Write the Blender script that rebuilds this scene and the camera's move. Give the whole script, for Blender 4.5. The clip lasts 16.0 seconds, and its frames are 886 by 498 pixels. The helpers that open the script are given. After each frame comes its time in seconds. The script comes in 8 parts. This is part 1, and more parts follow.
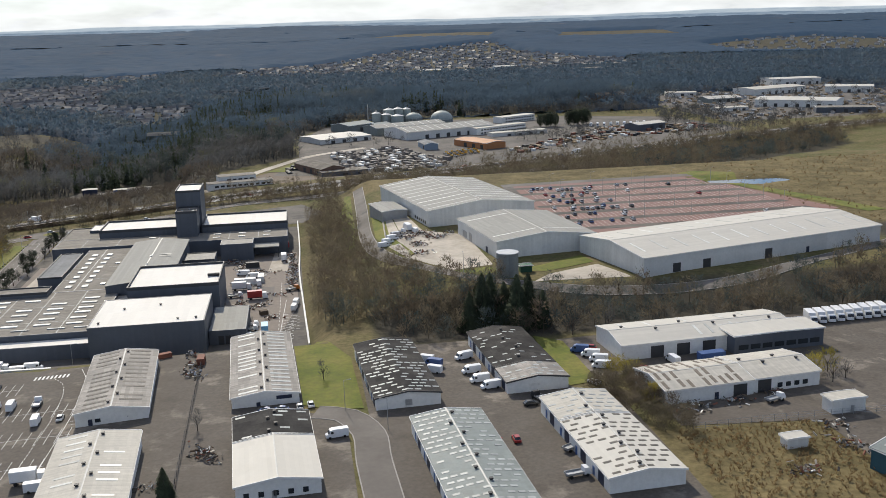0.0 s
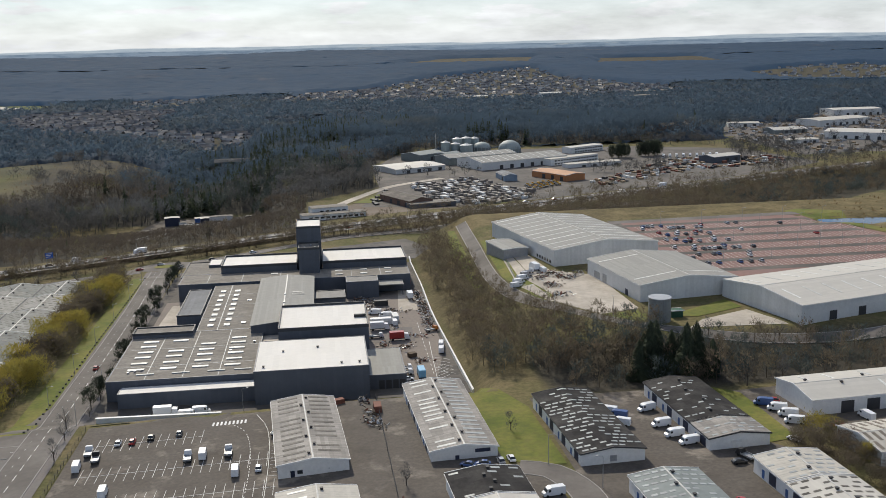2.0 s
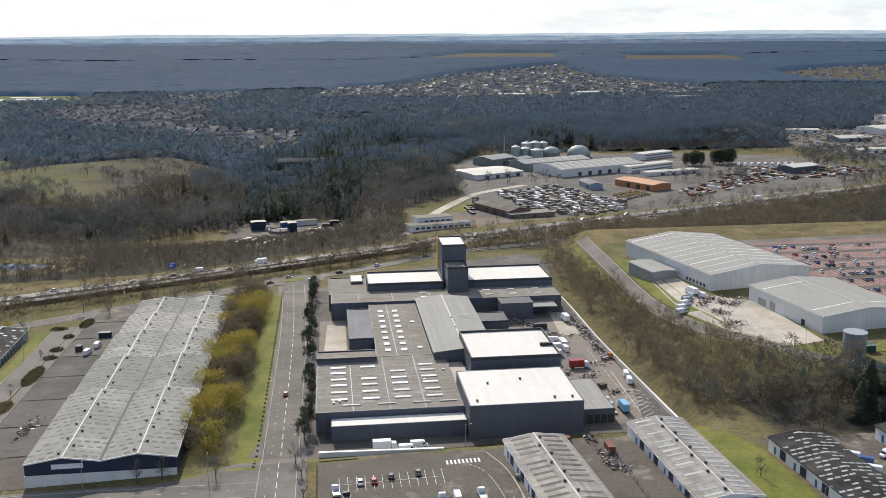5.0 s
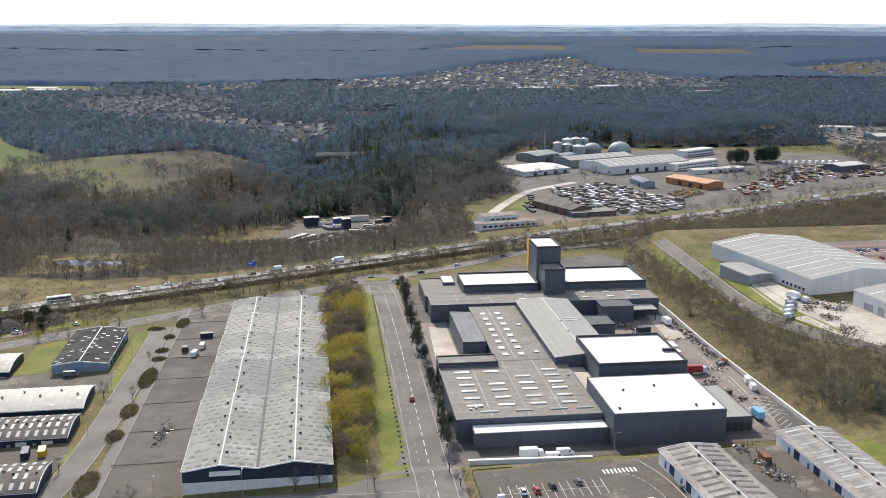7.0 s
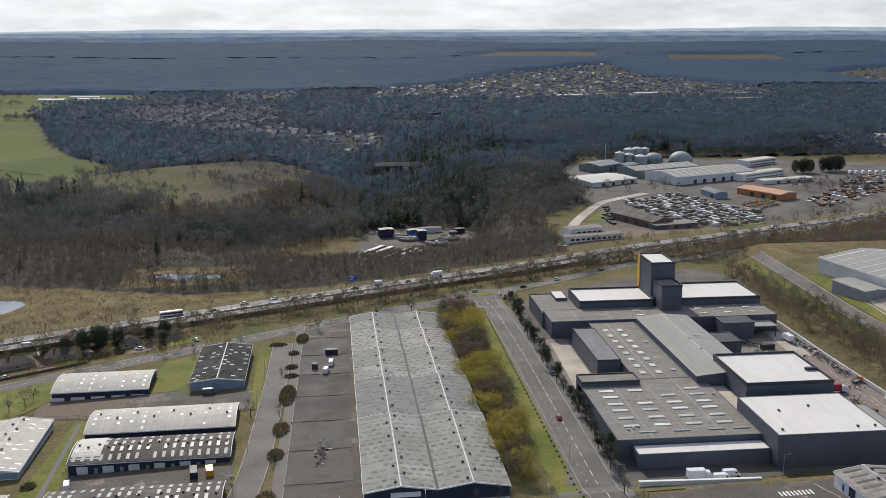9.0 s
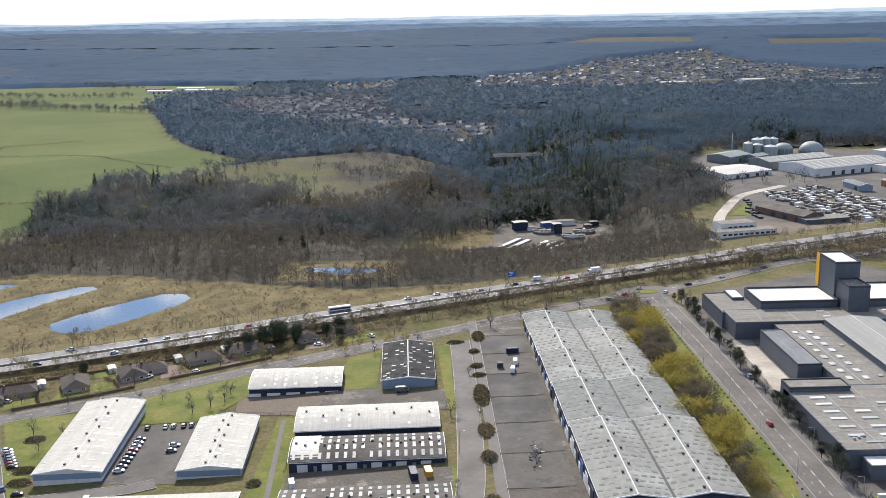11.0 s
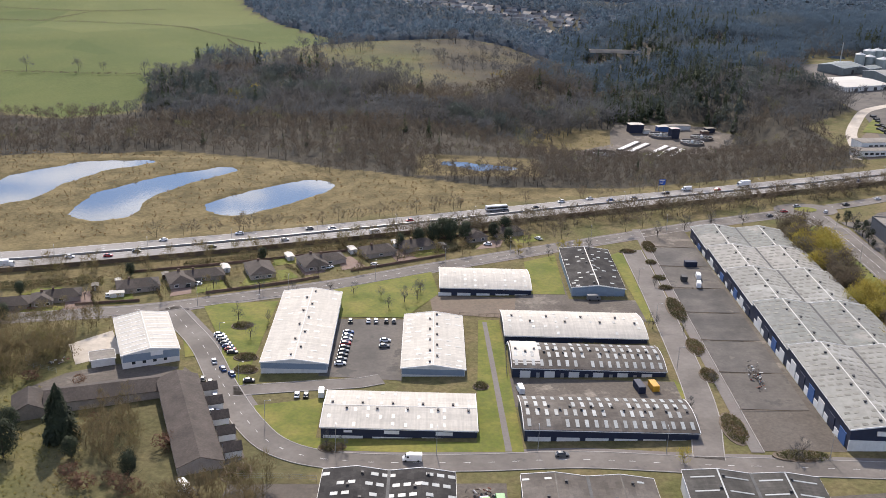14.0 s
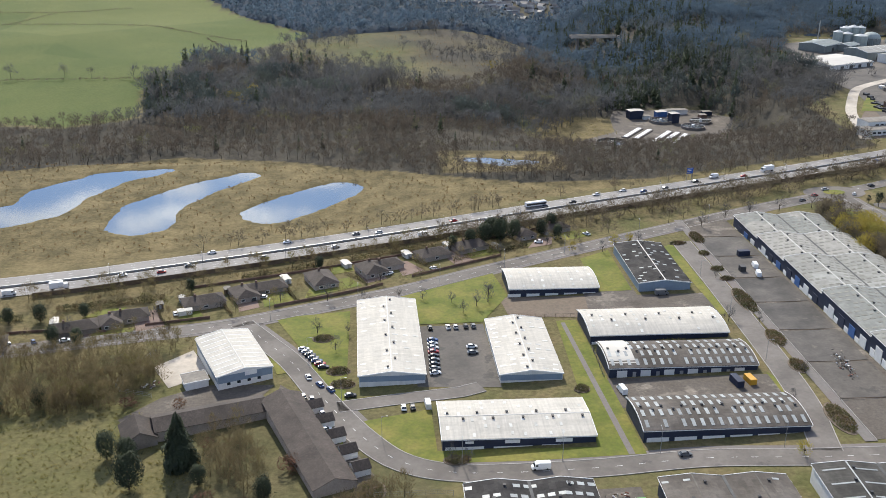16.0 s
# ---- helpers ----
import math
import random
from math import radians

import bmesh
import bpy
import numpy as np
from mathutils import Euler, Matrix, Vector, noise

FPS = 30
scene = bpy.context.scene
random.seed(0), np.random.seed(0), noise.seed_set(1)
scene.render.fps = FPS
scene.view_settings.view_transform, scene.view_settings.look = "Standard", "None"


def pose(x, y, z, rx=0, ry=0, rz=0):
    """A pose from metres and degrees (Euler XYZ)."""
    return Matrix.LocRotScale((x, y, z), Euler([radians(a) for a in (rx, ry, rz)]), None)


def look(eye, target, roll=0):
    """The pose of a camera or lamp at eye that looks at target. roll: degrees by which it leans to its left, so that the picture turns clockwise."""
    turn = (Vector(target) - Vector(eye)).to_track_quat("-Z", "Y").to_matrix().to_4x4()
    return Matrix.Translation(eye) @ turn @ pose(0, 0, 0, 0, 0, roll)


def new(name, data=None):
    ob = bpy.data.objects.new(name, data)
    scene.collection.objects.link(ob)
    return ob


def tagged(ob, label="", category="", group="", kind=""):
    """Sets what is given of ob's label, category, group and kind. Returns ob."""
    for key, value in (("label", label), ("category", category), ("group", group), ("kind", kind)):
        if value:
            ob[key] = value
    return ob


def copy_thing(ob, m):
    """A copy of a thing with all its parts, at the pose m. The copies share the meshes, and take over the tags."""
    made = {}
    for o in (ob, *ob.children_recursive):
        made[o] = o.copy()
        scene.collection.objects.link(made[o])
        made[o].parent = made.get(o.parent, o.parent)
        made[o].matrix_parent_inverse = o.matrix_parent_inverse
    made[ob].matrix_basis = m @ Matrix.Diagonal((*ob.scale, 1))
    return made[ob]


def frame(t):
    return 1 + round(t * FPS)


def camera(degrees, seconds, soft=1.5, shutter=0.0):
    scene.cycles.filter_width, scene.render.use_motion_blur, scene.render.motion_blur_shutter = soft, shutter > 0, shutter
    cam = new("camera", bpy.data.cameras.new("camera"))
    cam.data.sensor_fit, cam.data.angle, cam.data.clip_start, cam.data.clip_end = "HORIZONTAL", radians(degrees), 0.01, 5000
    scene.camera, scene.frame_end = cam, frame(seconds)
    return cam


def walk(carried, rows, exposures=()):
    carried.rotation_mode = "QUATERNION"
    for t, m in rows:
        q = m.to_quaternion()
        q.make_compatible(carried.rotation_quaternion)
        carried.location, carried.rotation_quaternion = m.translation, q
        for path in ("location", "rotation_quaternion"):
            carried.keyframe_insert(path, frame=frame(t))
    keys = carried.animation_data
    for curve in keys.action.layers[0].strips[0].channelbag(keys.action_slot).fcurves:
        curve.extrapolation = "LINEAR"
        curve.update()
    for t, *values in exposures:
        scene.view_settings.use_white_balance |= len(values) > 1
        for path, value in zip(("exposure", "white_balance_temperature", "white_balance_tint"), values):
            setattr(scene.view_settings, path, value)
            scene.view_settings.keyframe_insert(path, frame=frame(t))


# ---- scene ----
cam = camera(48.8, 16.0, soft=0.75)
METRES, EYE, TILT, LEAN, TURN = 390.0, 102.0, -90.544, -35.047, 1.200
ROWS = [
    (0.0, 0.0, 0.0, 0.0, 36.8, 77.54, 9.51),
    (0.5, -0.0221, -0.0216, 0.0102, 33.87, 79.13, 10.12),
    (1.0, -0.0431, -0.0442, 0.0142, 36.53, 80.38, 10.77),
    (1.5, -0.0642, -0.0659, 0.024, 37.63, 79.9, 8.91),
    (2.0, -0.0859, -0.0861, 0.0312, 36.43, 78.79, 8.03),
    (2.5, -0.1038, -0.1088, 0.0412, 37.83, 77.01, 8.41),
    (3.0, -0.1235, -0.1313, 0.0497, 36.93, 77.55, 8.47),
    (3.5, -0.145, -0.1538, 0.056, 35.37, 77.9, 7.55),
    (4.0, -0.1662, -0.1756, 0.0623, 35.98, 78.92, 7.21),
    (6.5, -0.2796, -0.2769, 0.09, 34.58, 76.74, 8.36),
    (7.0, -0.3027, -0.2968, 0.097, 35.07, 77.57, 7.77),
    (7.5, -0.3248, -0.3156, 0.1037, 35.95, 79.21, 7.36),
    (8.0, -0.3474, -0.3382, 0.1045, 36.52, 79.83, 7.37),
    (8.5, -0.3687, -0.3574, 0.1063, 36.64, 79.71, 7.5),
    (9.0, -0.3934, -0.3792, 0.109, 35.34, 77.9, 6.75),
    (9.5, -0.4164, -0.3983, 0.1167, 35.14, 76.07, 3.47),
    (10.0, -0.4374, -0.4183, 0.121, 35.96, 76.8, 2.38),
    (12.5, -0.5544, -0.5173, 0.1356, 35.55, 77.27, 1.15),
    (13.0, -0.5774, -0.5383, 0.1366, 35.16, 76.14, 0.27),
    (13.5, -0.5995, -0.5574, 0.1401, 34.19, 74.7, -0.31),
    (14.0, -0.6225, -0.5775, 0.1425, 33.04, 70.38, -0.15),
    (14.5, -0.6486, -0.6004, 0.1451, 34.82, 67.84, 1.02),
    (15.0, -0.67, -0.6236, 0.1486, 34.77, 67.79, 2.11),
    (15.5, -0.6939, -0.6468, 0.15, 34.57, 69.33, 4.23),
    (16.0, -0.7184, -0.6668, 0.1506, 34.45, 69.48, 3.68),
]
walk(cam, [(t, pose(0, 0, EYE, TILT, LEAN, TURN) @ pose(METRES * x, METRES * y, METRES * z, 90 + pitch, roll, yaw)) for t, x, y, z, yaw, pitch, roll in ROWS],
     exposures=[(0.0, -0.2, 6720, 9), (1.0, -0.35, 6720, 9), (2.0, -0.37, 6720, 9), (3.0, -0.1, 6720, 9), (4.0, -0.18, 6720, 9), (6.5, 0.32, 6570, 11), (7.0, 0.3, 6570, 11), (8.0, -0.45, 6570, 11), (8.5, -0.55, 6570, 11), (9.0, -0.33, 6570, 11), (9.5, 0.1, 6490, 11), (10.0, 0.28, 6440, 11), (13.0, 0.3, 6390, 11), (14.0, 0.3, 6640, 16), (14.5, 0.3, 6640, 16), (15.5, 0.3, 6440, 10), (16.0, 0.3, 6440, 10)])

# ---- world and sun ----
SUN_AZ, SUN_EL = -9.0, 37.0  # degrees from +y towards +x, and above the horizon
world = bpy.data.worlds.new("sky")
scene.world = world
world.use_nodes = True
wn, wl = world.node_tree.nodes, world.node_tree.links
wn.clear()


def wnode(kind, **values):
    n = wn.new(kind)
    for k, v in values.items():
        n.inputs[k].default_value = v
    return n


def wmath(op, a, b=None, clamp=False):
    n = wn.new("ShaderNodeMath")
    n.operation, n.use_clamp = op, clamp
    for i, v in enumerate((a, b)):
        if v is None:
            continue
        if isinstance(v, (int, float)):
            n.inputs[i].default_value = v
        else:
            wl.new(v, n.inputs[i])
    return n.outputs[0]


def wmix(fac, a, b):
    n = wn.new("ShaderNodeMix")
    n.data_type = "RGBA"
    for socket, v in ((n.inputs[0], fac), (n.inputs[6], a), (n.inputs[7], b)):
        if isinstance(v, (tuple, float, int)):
            socket.default_value = v
        else:
            wl.new(v, socket)
    return n.outputs[2]


sky = wn.new("ShaderNodeTexSky")
sky.sky_type, sky.sun_disc = "NISHITA", False
sky.sun_elevation, sky.sun_rotation = radians(SUN_EL), radians(SUN_AZ)
sky.air_density, sky.dust_density = 1.0, 0.7
way = wn.new("ShaderNodeTexCoord").outputs["Generated"]
split = wn.new("ShaderNodeSeparateXYZ")
wl.new(way, split.inputs[0])
up = split.outputs["Z"]
# broken bright cloud, flattened towards the horizon
flat = wn.new("ShaderNodeVectorMath")
flat.operation = "MULTIPLY"
flat.inputs[1].default_value = (1.0, 1.0, 4.5)
wl.new(way, flat.inputs[0])
cloud = wnode("ShaderNodeTexNoise", Scale=13.0, Detail=7.0, Roughness=0.58)
wl.new(flat.outputs[0], cloud.inputs["Vector"])
cover = wmath("MULTIPLY", wmath("SUBTRACT", cloud.outputs[0], 0.47, True), 8.0, True)
haze = wmath("SUBTRACT", 1.0, wmath("MULTIPLY", up, 9.0, True), True)
# cloud lies thick low over the horizon and breaks up overhead
low = wmath("SUBTRACT", 1.0, wmath("MULTIPLY", up, 3.2, True), True)
cover = wmath("MULTIPLY", cover, wmath("ADD", wmath("MULTIPLY", low, 0.1), 0.9))
cover = wmath("MAXIMUM", cover, wmath("MULTIPLY", haze, 0.97))
dim = wn.new("ShaderNodeVectorMath")
dim.operation = "SCALE"
dim.inputs["Scale"].default_value = 0.105
cool = wn.new("ShaderNodeVectorMath")
cool.operation = "MULTIPLY"
cool.inputs[1].default_value = (0.66, 0.9, 1.25)
wl.new(sky.outputs[0], cool.inputs[0])
wl.new(cool.outputs[0], dim.inputs[0])
# cloud glows towards the sun behind it
toward = wn.new("ShaderNodeVectorMath")
toward.operation = "DOT_PRODUCT"
toward.inputs[1].default_value = (math.sin(radians(SUN_AZ)) * math.cos(radians(SUN_EL)), math.cos(radians(SUN_AZ)) * math.cos(radians(SUN_EL)), math.sin(radians(SUN_EL)))
wl.new(way, toward.inputs[0])
glow = wmath("POWER", wmath("MAXIMUM", toward.outputs["Value"], 0.0), 14.0)
bright = wn.new("ShaderNodeVectorMath")
bright.operation = "SCALE"
bright.inputs[0].default_value = (0.93, 0.97, 1.02)
shade = wnode("ShaderNodeTexNoise", Scale=11.0, Detail=6.0, Roughness=0.6)
wl.new(flat.outputs[0], shade.inputs["Vector"])
grey_cloud = wmath("ADD", wmath("MULTIPLY", wmath("MULTIPLY", wmath("SUBTRACT", shade.outputs[0], 0.3, True), 2.8, True), 0.42), 0.86)
wl.new(wmath("ADD", wmath("MULTIPLY", glow, 1.8), grey_cloud), bright.inputs["Scale"])
above = wmix(cover, dim.outputs[0], bright.outputs[0])
# far land under the horizon, beyond the built ground: three ridges of woods and fields, painted paler with distance for
# haze
squash = wn.new("ShaderNodeVectorMath")
squash.operation = "MULTIPLY"
squash.inputs[1].default_value = (1.0, 1.0, 9.0)
wl.new(way, squash.inputs[0])


def band(scale, low, gain):
    n = wnode("ShaderNodeTexNoise", Scale=scale, Detail=9.0, Roughness=0.7)
    wl.new(squash.outputs[0], n.inputs["Vector"])
    return wmath("MULTIPLY", wmath("SUBTRACT", n.outputs[0], low, True), gain, True)


def crest(scale, height, tall):
    n = wnode("ShaderNodeTexNoise", Scale=scale, Detail=7.0, Roughness=0.62)
    wl.new(way, n.inputs["Vector"])
    return wmath("MULTIPLY", wmath("SUBTRACT", up, wmath("ADD", wmath("MULTIPLY", wmath("SUBTRACT", n.outputs[0], 0.5), tall), height)), 1600.0, True)


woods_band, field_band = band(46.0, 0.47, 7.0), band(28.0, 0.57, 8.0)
# haze is mixed into these ridge colours, more with each farther one
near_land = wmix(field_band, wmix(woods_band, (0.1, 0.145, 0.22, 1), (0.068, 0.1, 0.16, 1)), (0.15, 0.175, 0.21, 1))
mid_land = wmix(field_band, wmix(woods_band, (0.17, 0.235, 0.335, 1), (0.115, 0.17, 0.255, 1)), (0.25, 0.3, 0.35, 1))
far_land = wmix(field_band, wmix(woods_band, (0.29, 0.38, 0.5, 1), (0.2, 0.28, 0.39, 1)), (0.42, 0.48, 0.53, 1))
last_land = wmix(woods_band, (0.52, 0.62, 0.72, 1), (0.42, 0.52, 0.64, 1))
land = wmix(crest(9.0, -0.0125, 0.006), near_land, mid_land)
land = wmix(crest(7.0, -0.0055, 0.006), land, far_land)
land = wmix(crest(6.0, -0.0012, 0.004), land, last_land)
hill = wnode("ShaderNodeTexNoise", Scale=5.0, Detail=4.0)
wl.new(way, hill.inputs["Vector"])
edge = wmath("MULTIPLY", wmath("SUBTRACT", hill.outputs[0], 0.45), 0.012)
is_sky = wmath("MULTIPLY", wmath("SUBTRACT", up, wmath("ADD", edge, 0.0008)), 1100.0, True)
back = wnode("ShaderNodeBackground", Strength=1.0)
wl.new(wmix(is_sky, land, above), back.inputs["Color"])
wl.new(back.outputs[0], wn.new("ShaderNodeOutputWorld").inputs[0])

sun = new("sun", bpy.data.lights.new("sun", "SUN"))
sun.data.energy, sun.data.angle, sun.data.color = 4.7, radians(0.6), (1.0, 0.925, 0.8)
sun.matrix_world = look((1000 * math.sin(radians(SUN_AZ)) * math.cos(radians(SUN_EL)), 1000 * math.cos(radians(SUN_AZ)) * math.cos(radians(SUN_EL)), 1000 * math.sin(radians(SUN_EL))), (0, 0, 0))

# ---- materials ----


def mat(name, base, rough=0.85, var=0.25, scale=0.12, fine=1.6, bump=0.0, tint=None, metal=0.0, sheet=None, per=0.0, spec=0.3, streak=0.0, patches=None, thin=0.0, ruffle=0.55):
    """A surface of one base colour with broad stains and fine grain, both in metres; tint: a second colour for the stains;
    sheet: (length, width, contrast) of laid sheets; per: spread between pieces; streak: stains drawn out along the roof's fall;
    patches: (colour, scale, threshold) of a second material in blotches; thin: the share of light that passes through twigs and blades;
    ruffle: how far single twigs and leaves stand out from the mass."""
    m = bpy.data.materials.new(name)
    m.use_nodes = True
    n, l = m.node_tree.nodes, m.node_tree.links
    b = n["Principled BSDF"]
    b.inputs["Roughness"].default_value, b.inputs["Metallic"].default_value = rough, metal
    b.inputs["Specular IOR Level"].default_value = spec
    at = n.new("ShaderNodeNewGeometry").outputs["Position"]
    local = n.new("ShaderNodeTexCoord").outputs["Object"]

    def noise(s, detail=4.0, vector=at):
        t = n.new("ShaderNodeTexNoise")
        t.inputs["Scale"].default_value, t.inputs["Detail"].default_value, t.inputs["Roughness"].default_value = s, detail, 0.62
        l.new(vector, t.inputs["Vector"])
        return t.outputs[0]

    def span(v, a, c, lo, hi):
        t = n.new("ShaderNodeMapRange")
        t.inputs[1].default_value, t.inputs[2].default_value, t.inputs[3].default_value, t.inputs[4].default_value = a, c, lo, hi
        l.new(v, t.inputs[0])
        return t.outputs[0]

    def mix(fac, a, c, kind="MIX"):
        t = n.new("ShaderNodeMix")
        t.data_type, t.blend_type = "RGBA", kind
        for socket, v in ((t.inputs[0], fac), (t.inputs[6], a), (t.inputs[7], c)):
            if isinstance(v, (tuple, float, int)):
                socket.default_value = v
            else:
                l.new(v, socket)
        return t.outputs[2]

    def grey(v):
        t = n.new("ShaderNodeCombineColor")
        for i in range(3):
            l.new(v, t.inputs[i])
        return t.outputs[0]

    colour = (*base, 1)
    big, small = noise(scale, 5.0), noise(fine, 3.0)
    if tint:
        colour = mix(span(big, 0.38, 0.66, 0, 1), colour, (*tint, 1))
    if patches:
        colour = mix(span(noise(patches[1], 6.0), patches[2], patches[2] + 0.06, 0, 1), colour, (*patches[0], 1))
    colour = mix(1.0, colour, grey(span(big, 0.3, 0.7, 1 - var, 1 + var * 0.6)), "MULTIPLY")
    colour = mix(1.0, colour, grey(span(small, 0.3, 0.7, 1 - var * 0.6, 1 + var * 0.5)), "MULTIPLY")
    if streak:
        s = n.new("ShaderNodeVectorMath")
        s.operation = "MULTIPLY"
        s.inputs[1].default_value = (0.06, 1.5, 0.06)
        l.new(local, s.inputs[0])
        colour = mix(1.0, colour, grey(span(noise(1.0, 4.0, s.outputs[0]), 0.3, 0.7, 1 - streak, 1 + streak * 0.4)), "MULTIPLY")
    if sheet:
        t = n.new("ShaderNodeTexBrick")
        t.offset = 0.5
        for k, v in (("Scale", 1.0), ("Brick Width", sheet[0]), ("Row Height", sheet[1]), ("Mortar Size", 0.02), ("Bias", 0.0)):
            t.inputs[k].default_value = v
        c = sheet[2]
        t.inputs["Color1"].default_value, t.inputs["Color2"].default_value = (1 - c, 1 - c, 1 - c, 1), (1 + c * 0.5, 1 + c * 0.5, 1 + c * 0.5, 1)
        t.inputs["Mortar"].default_value = (1 - c * 1.3, 1 - c * 1.3, 1 - c * 1.3, 1)
        l.new(local, t.inputs["Vector"])
        colour = mix(1.0, colour, t.outputs[0], "MULTIPLY")
    if per:
        r = n.new("ShaderNodeObjectInfo").outputs["Random"]
        colour = mix(1.0, colour, grey(span(r, 0, 1, 1 - per, 1 + per * 0.6)), "MULTIPLY")
    l.new(colour, b.inputs["Base Color"])
    l.new(span(small, 0.3, 0.7, max(0.03, rough - 0.08), min(1, rough + 0.08)), b.inputs["Roughness"])
    if thin and not bump:
        lift, unit = n.new("ShaderNodeVectorMath"), n.new("ShaderNodeVectorMath")
        lift.operation, unit.operation = "MULTIPLY_ADD", "NORMALIZE"
        lift.inputs[1].default_value, lift.inputs[2].default_value = (ruffle, ruffle, ruffle), (0, 0, 0.8)
        l.new(n.new("ShaderNodeNewGeometry").outputs["Normal"], lift.inputs[0])
        l.new(lift.outputs[0], unit.inputs[0])
        l.new(unit.outputs[0], b.inputs["Normal"])
    if thin:
        lit, both = n.new("ShaderNodeBsdfTranslucent"), n.new("ShaderNodeMixShader")
        l.new(colour, lit.inputs["Color"])
        both.inputs[0].default_value = thin
        l.new(b.outputs[0], both.inputs[1])
        l.new(lit.outputs[0], both.inputs[2])
        l.new(both.outputs[0], n["Material Output"].inputs["Surface"])
    if bump:
        t = n.new("ShaderNodeBump")
        t.inputs["Strength"].default_value, t.inputs["Distance"].default_value = 0.6, bump
        l.new(small, t.inputs["Height"])
        l.new(t.outputs[0], b.inputs["Normal"])
    return m


ASPHALT = mat("asphalt", (0.11, 0.1, 0.09), 0.9, 0.3, 0.05, 0.7, 0.02, tint=(0.142, 0.126, 0.11), patches=((0.078, 0.073, 0.067), 0.1, 0.56))
YARD = mat("worn_yard_asphalt", (0.135, 0.115, 0.096), 0.9, 0.45, 0.09, 0.9, 0.02, tint=(0.092, 0.08, 0.068), patches=((0.19, 0.165, 0.138), 0.07, 0.56))
ROAD = mat("road_asphalt", (0.142, 0.127, 0.113), 0.88, 0.22, 0.05, 0.6, 0.01, tint=(0.168, 0.152, 0.137), patches=((0.1, 0.092, 0.086), 0.11, 0.62))
CONCRETE = mat("concrete_paving", (0.42, 0.375, 0.315), 0.88, 0.2, 0.06, 0.5, 0.01, tint=(0.48, 0.43, 0.365))
MOTORWAY = mat("motorway_surface", (0.255, 0.242, 0.228), 0.85, 0.15, 0.04, 0.6, 0.005)
RED_TARMAC = mat("red_tarmac", (0.27, 0.155, 0.13), 0.9, 0.2, 0.05, 0.5, 0.01, tint=(0.22, 0.14, 0.125))
FOOTWAY = mat("footway_paving", (0.2, 0.185, 0.17), 0.9, 0.22, 0.1, 0.9, 0.01, tint=(0.15, 0.13, 0.12))
KERB = mat("kerb_concrete", (0.34, 0.32, 0.3), 0.9, 0.2, 0.2, 1.5)
LINE = mat("road_paint", (0.72, 0.72, 0.70), 0.7, 0.25, 0.3, 2.0)
LAWN = mat("mown_grass", (0.132, 0.162, 0.024), 0.95, 0.35, 0.07, 0.7, 0.05, tint=(0.165, 0.15, 0.036))
BARE_EARTH = mat("bare_earth", (0.2, 0.16, 0.12), 0.95, 0.35, 0.1, 0.7, 0.05, tint=(0.13, 0.1, 0.075))

ROOF_PALE = mat("fibre_cement_pale", (0.3, 0.295, 0.27), 0.85, 0.2, 0.03, 0.5, spec=0.1, sheet=(2.2, 3.1, 0.09), tint=(0.265, 0.265, 0.24), patches=((0.345, 0.345, 0.32), 0.035, 0.57))
ROOF_AGED = mat("fibre_cement_aged", (0.265, 0.268, 0.25), 0.85, 0.22, 0.04, 0.5, spec=0.1, sheet=(2.2, 3.1, 0.12), tint=(0.215, 0.225, 0.205), patches=((0.32, 0.31, 0.28), 0.03, 0.56))
ROOF_NEWER = mat("fibre_cement_renewed", (0.335, 0.325, 0.295), 0.8, 0.15, 0.04, 0.5, spec=0.15, sheet=(2.2, 3.1, 0.12), tint=(0.3, 0.292, 0.265))
ROOF_GREEN = mat("fibre_cement_green_grey", (0.24, 0.275, 0.27), 0.7, 0.2, 0.05, 0.6, sheet=(2.0, 3.0, 0.10), tint=(0.19, 0.21, 0.2))
ROOF_STREAK = mat("fibre_cement_streaked", (0.38, 0.352, 0.318), 0.75, 0.22, 0.07, 0.7, sheet=(1.1, 9.0, 0.22), tint=(0.22, 0.205, 0.19), streak=0.35)
ROOF_DARK = mat("fibre_cement_black", (0.046, 0.044, 0.044), 0.85, 0.35, 0.1, 0.9, sheet=(2.0, 3.0, 0.25), tint=(0.066, 0.062, 0.058), spec=0.08)
SLATE_FLAT = mat("dark_flat_sheet", (0.23, 0.235, 0.24), 0.85, 0.2, 0.08, 0.8, sheet=(1.0, 20.0, 0.1), spec=0.15)
ROOF_BROWN = mat("fibre_cement_brown", (0.11, 0.094, 0.079), 0.85, 0.35, 0.08, 0.9, sheet=(2.0, 3.0, 0.2), tint=(0.13, 0.115, 0.1))
ROOF_WHITE = mat("coated_white_sheet", (0.56, 0.53, 0.47), 0.75, 0.14, 0.08, 0.8, sheet=(1.0, 12.0, 0.08), tint=(0.5, 0.47, 0.41), streak=0.16, spec=0.2)
ROOF_GREYMETAL = mat("grey_standing_seam", (0.35, 0.343, 0.315), 0.8, 0.12, 0.03, 0.4, sheet=(1.0, 40.0, 0.09), tint=(0.3, 0.297, 0.275), spec=0.15)
ROOF_CREAM = mat("cream_sheet", (0.56, 0.535, 0.48), 0.65, 0.08, 0.03, 0.4, sheet=(1.0, 40.0, 0.05), tint=(0.5, 0.475, 0.425))
FELT = mat("roofing_felt_grey", (0.29, 0.265, 0.23), 0.9, 0.3, 0.06, 0.6, sheet=(9.0, 1.0, 0.12), tint=(0.225, 0.21, 0.186), patches=((0.345, 0.322, 0.285), 0.05, 0.6), spec=0.15)
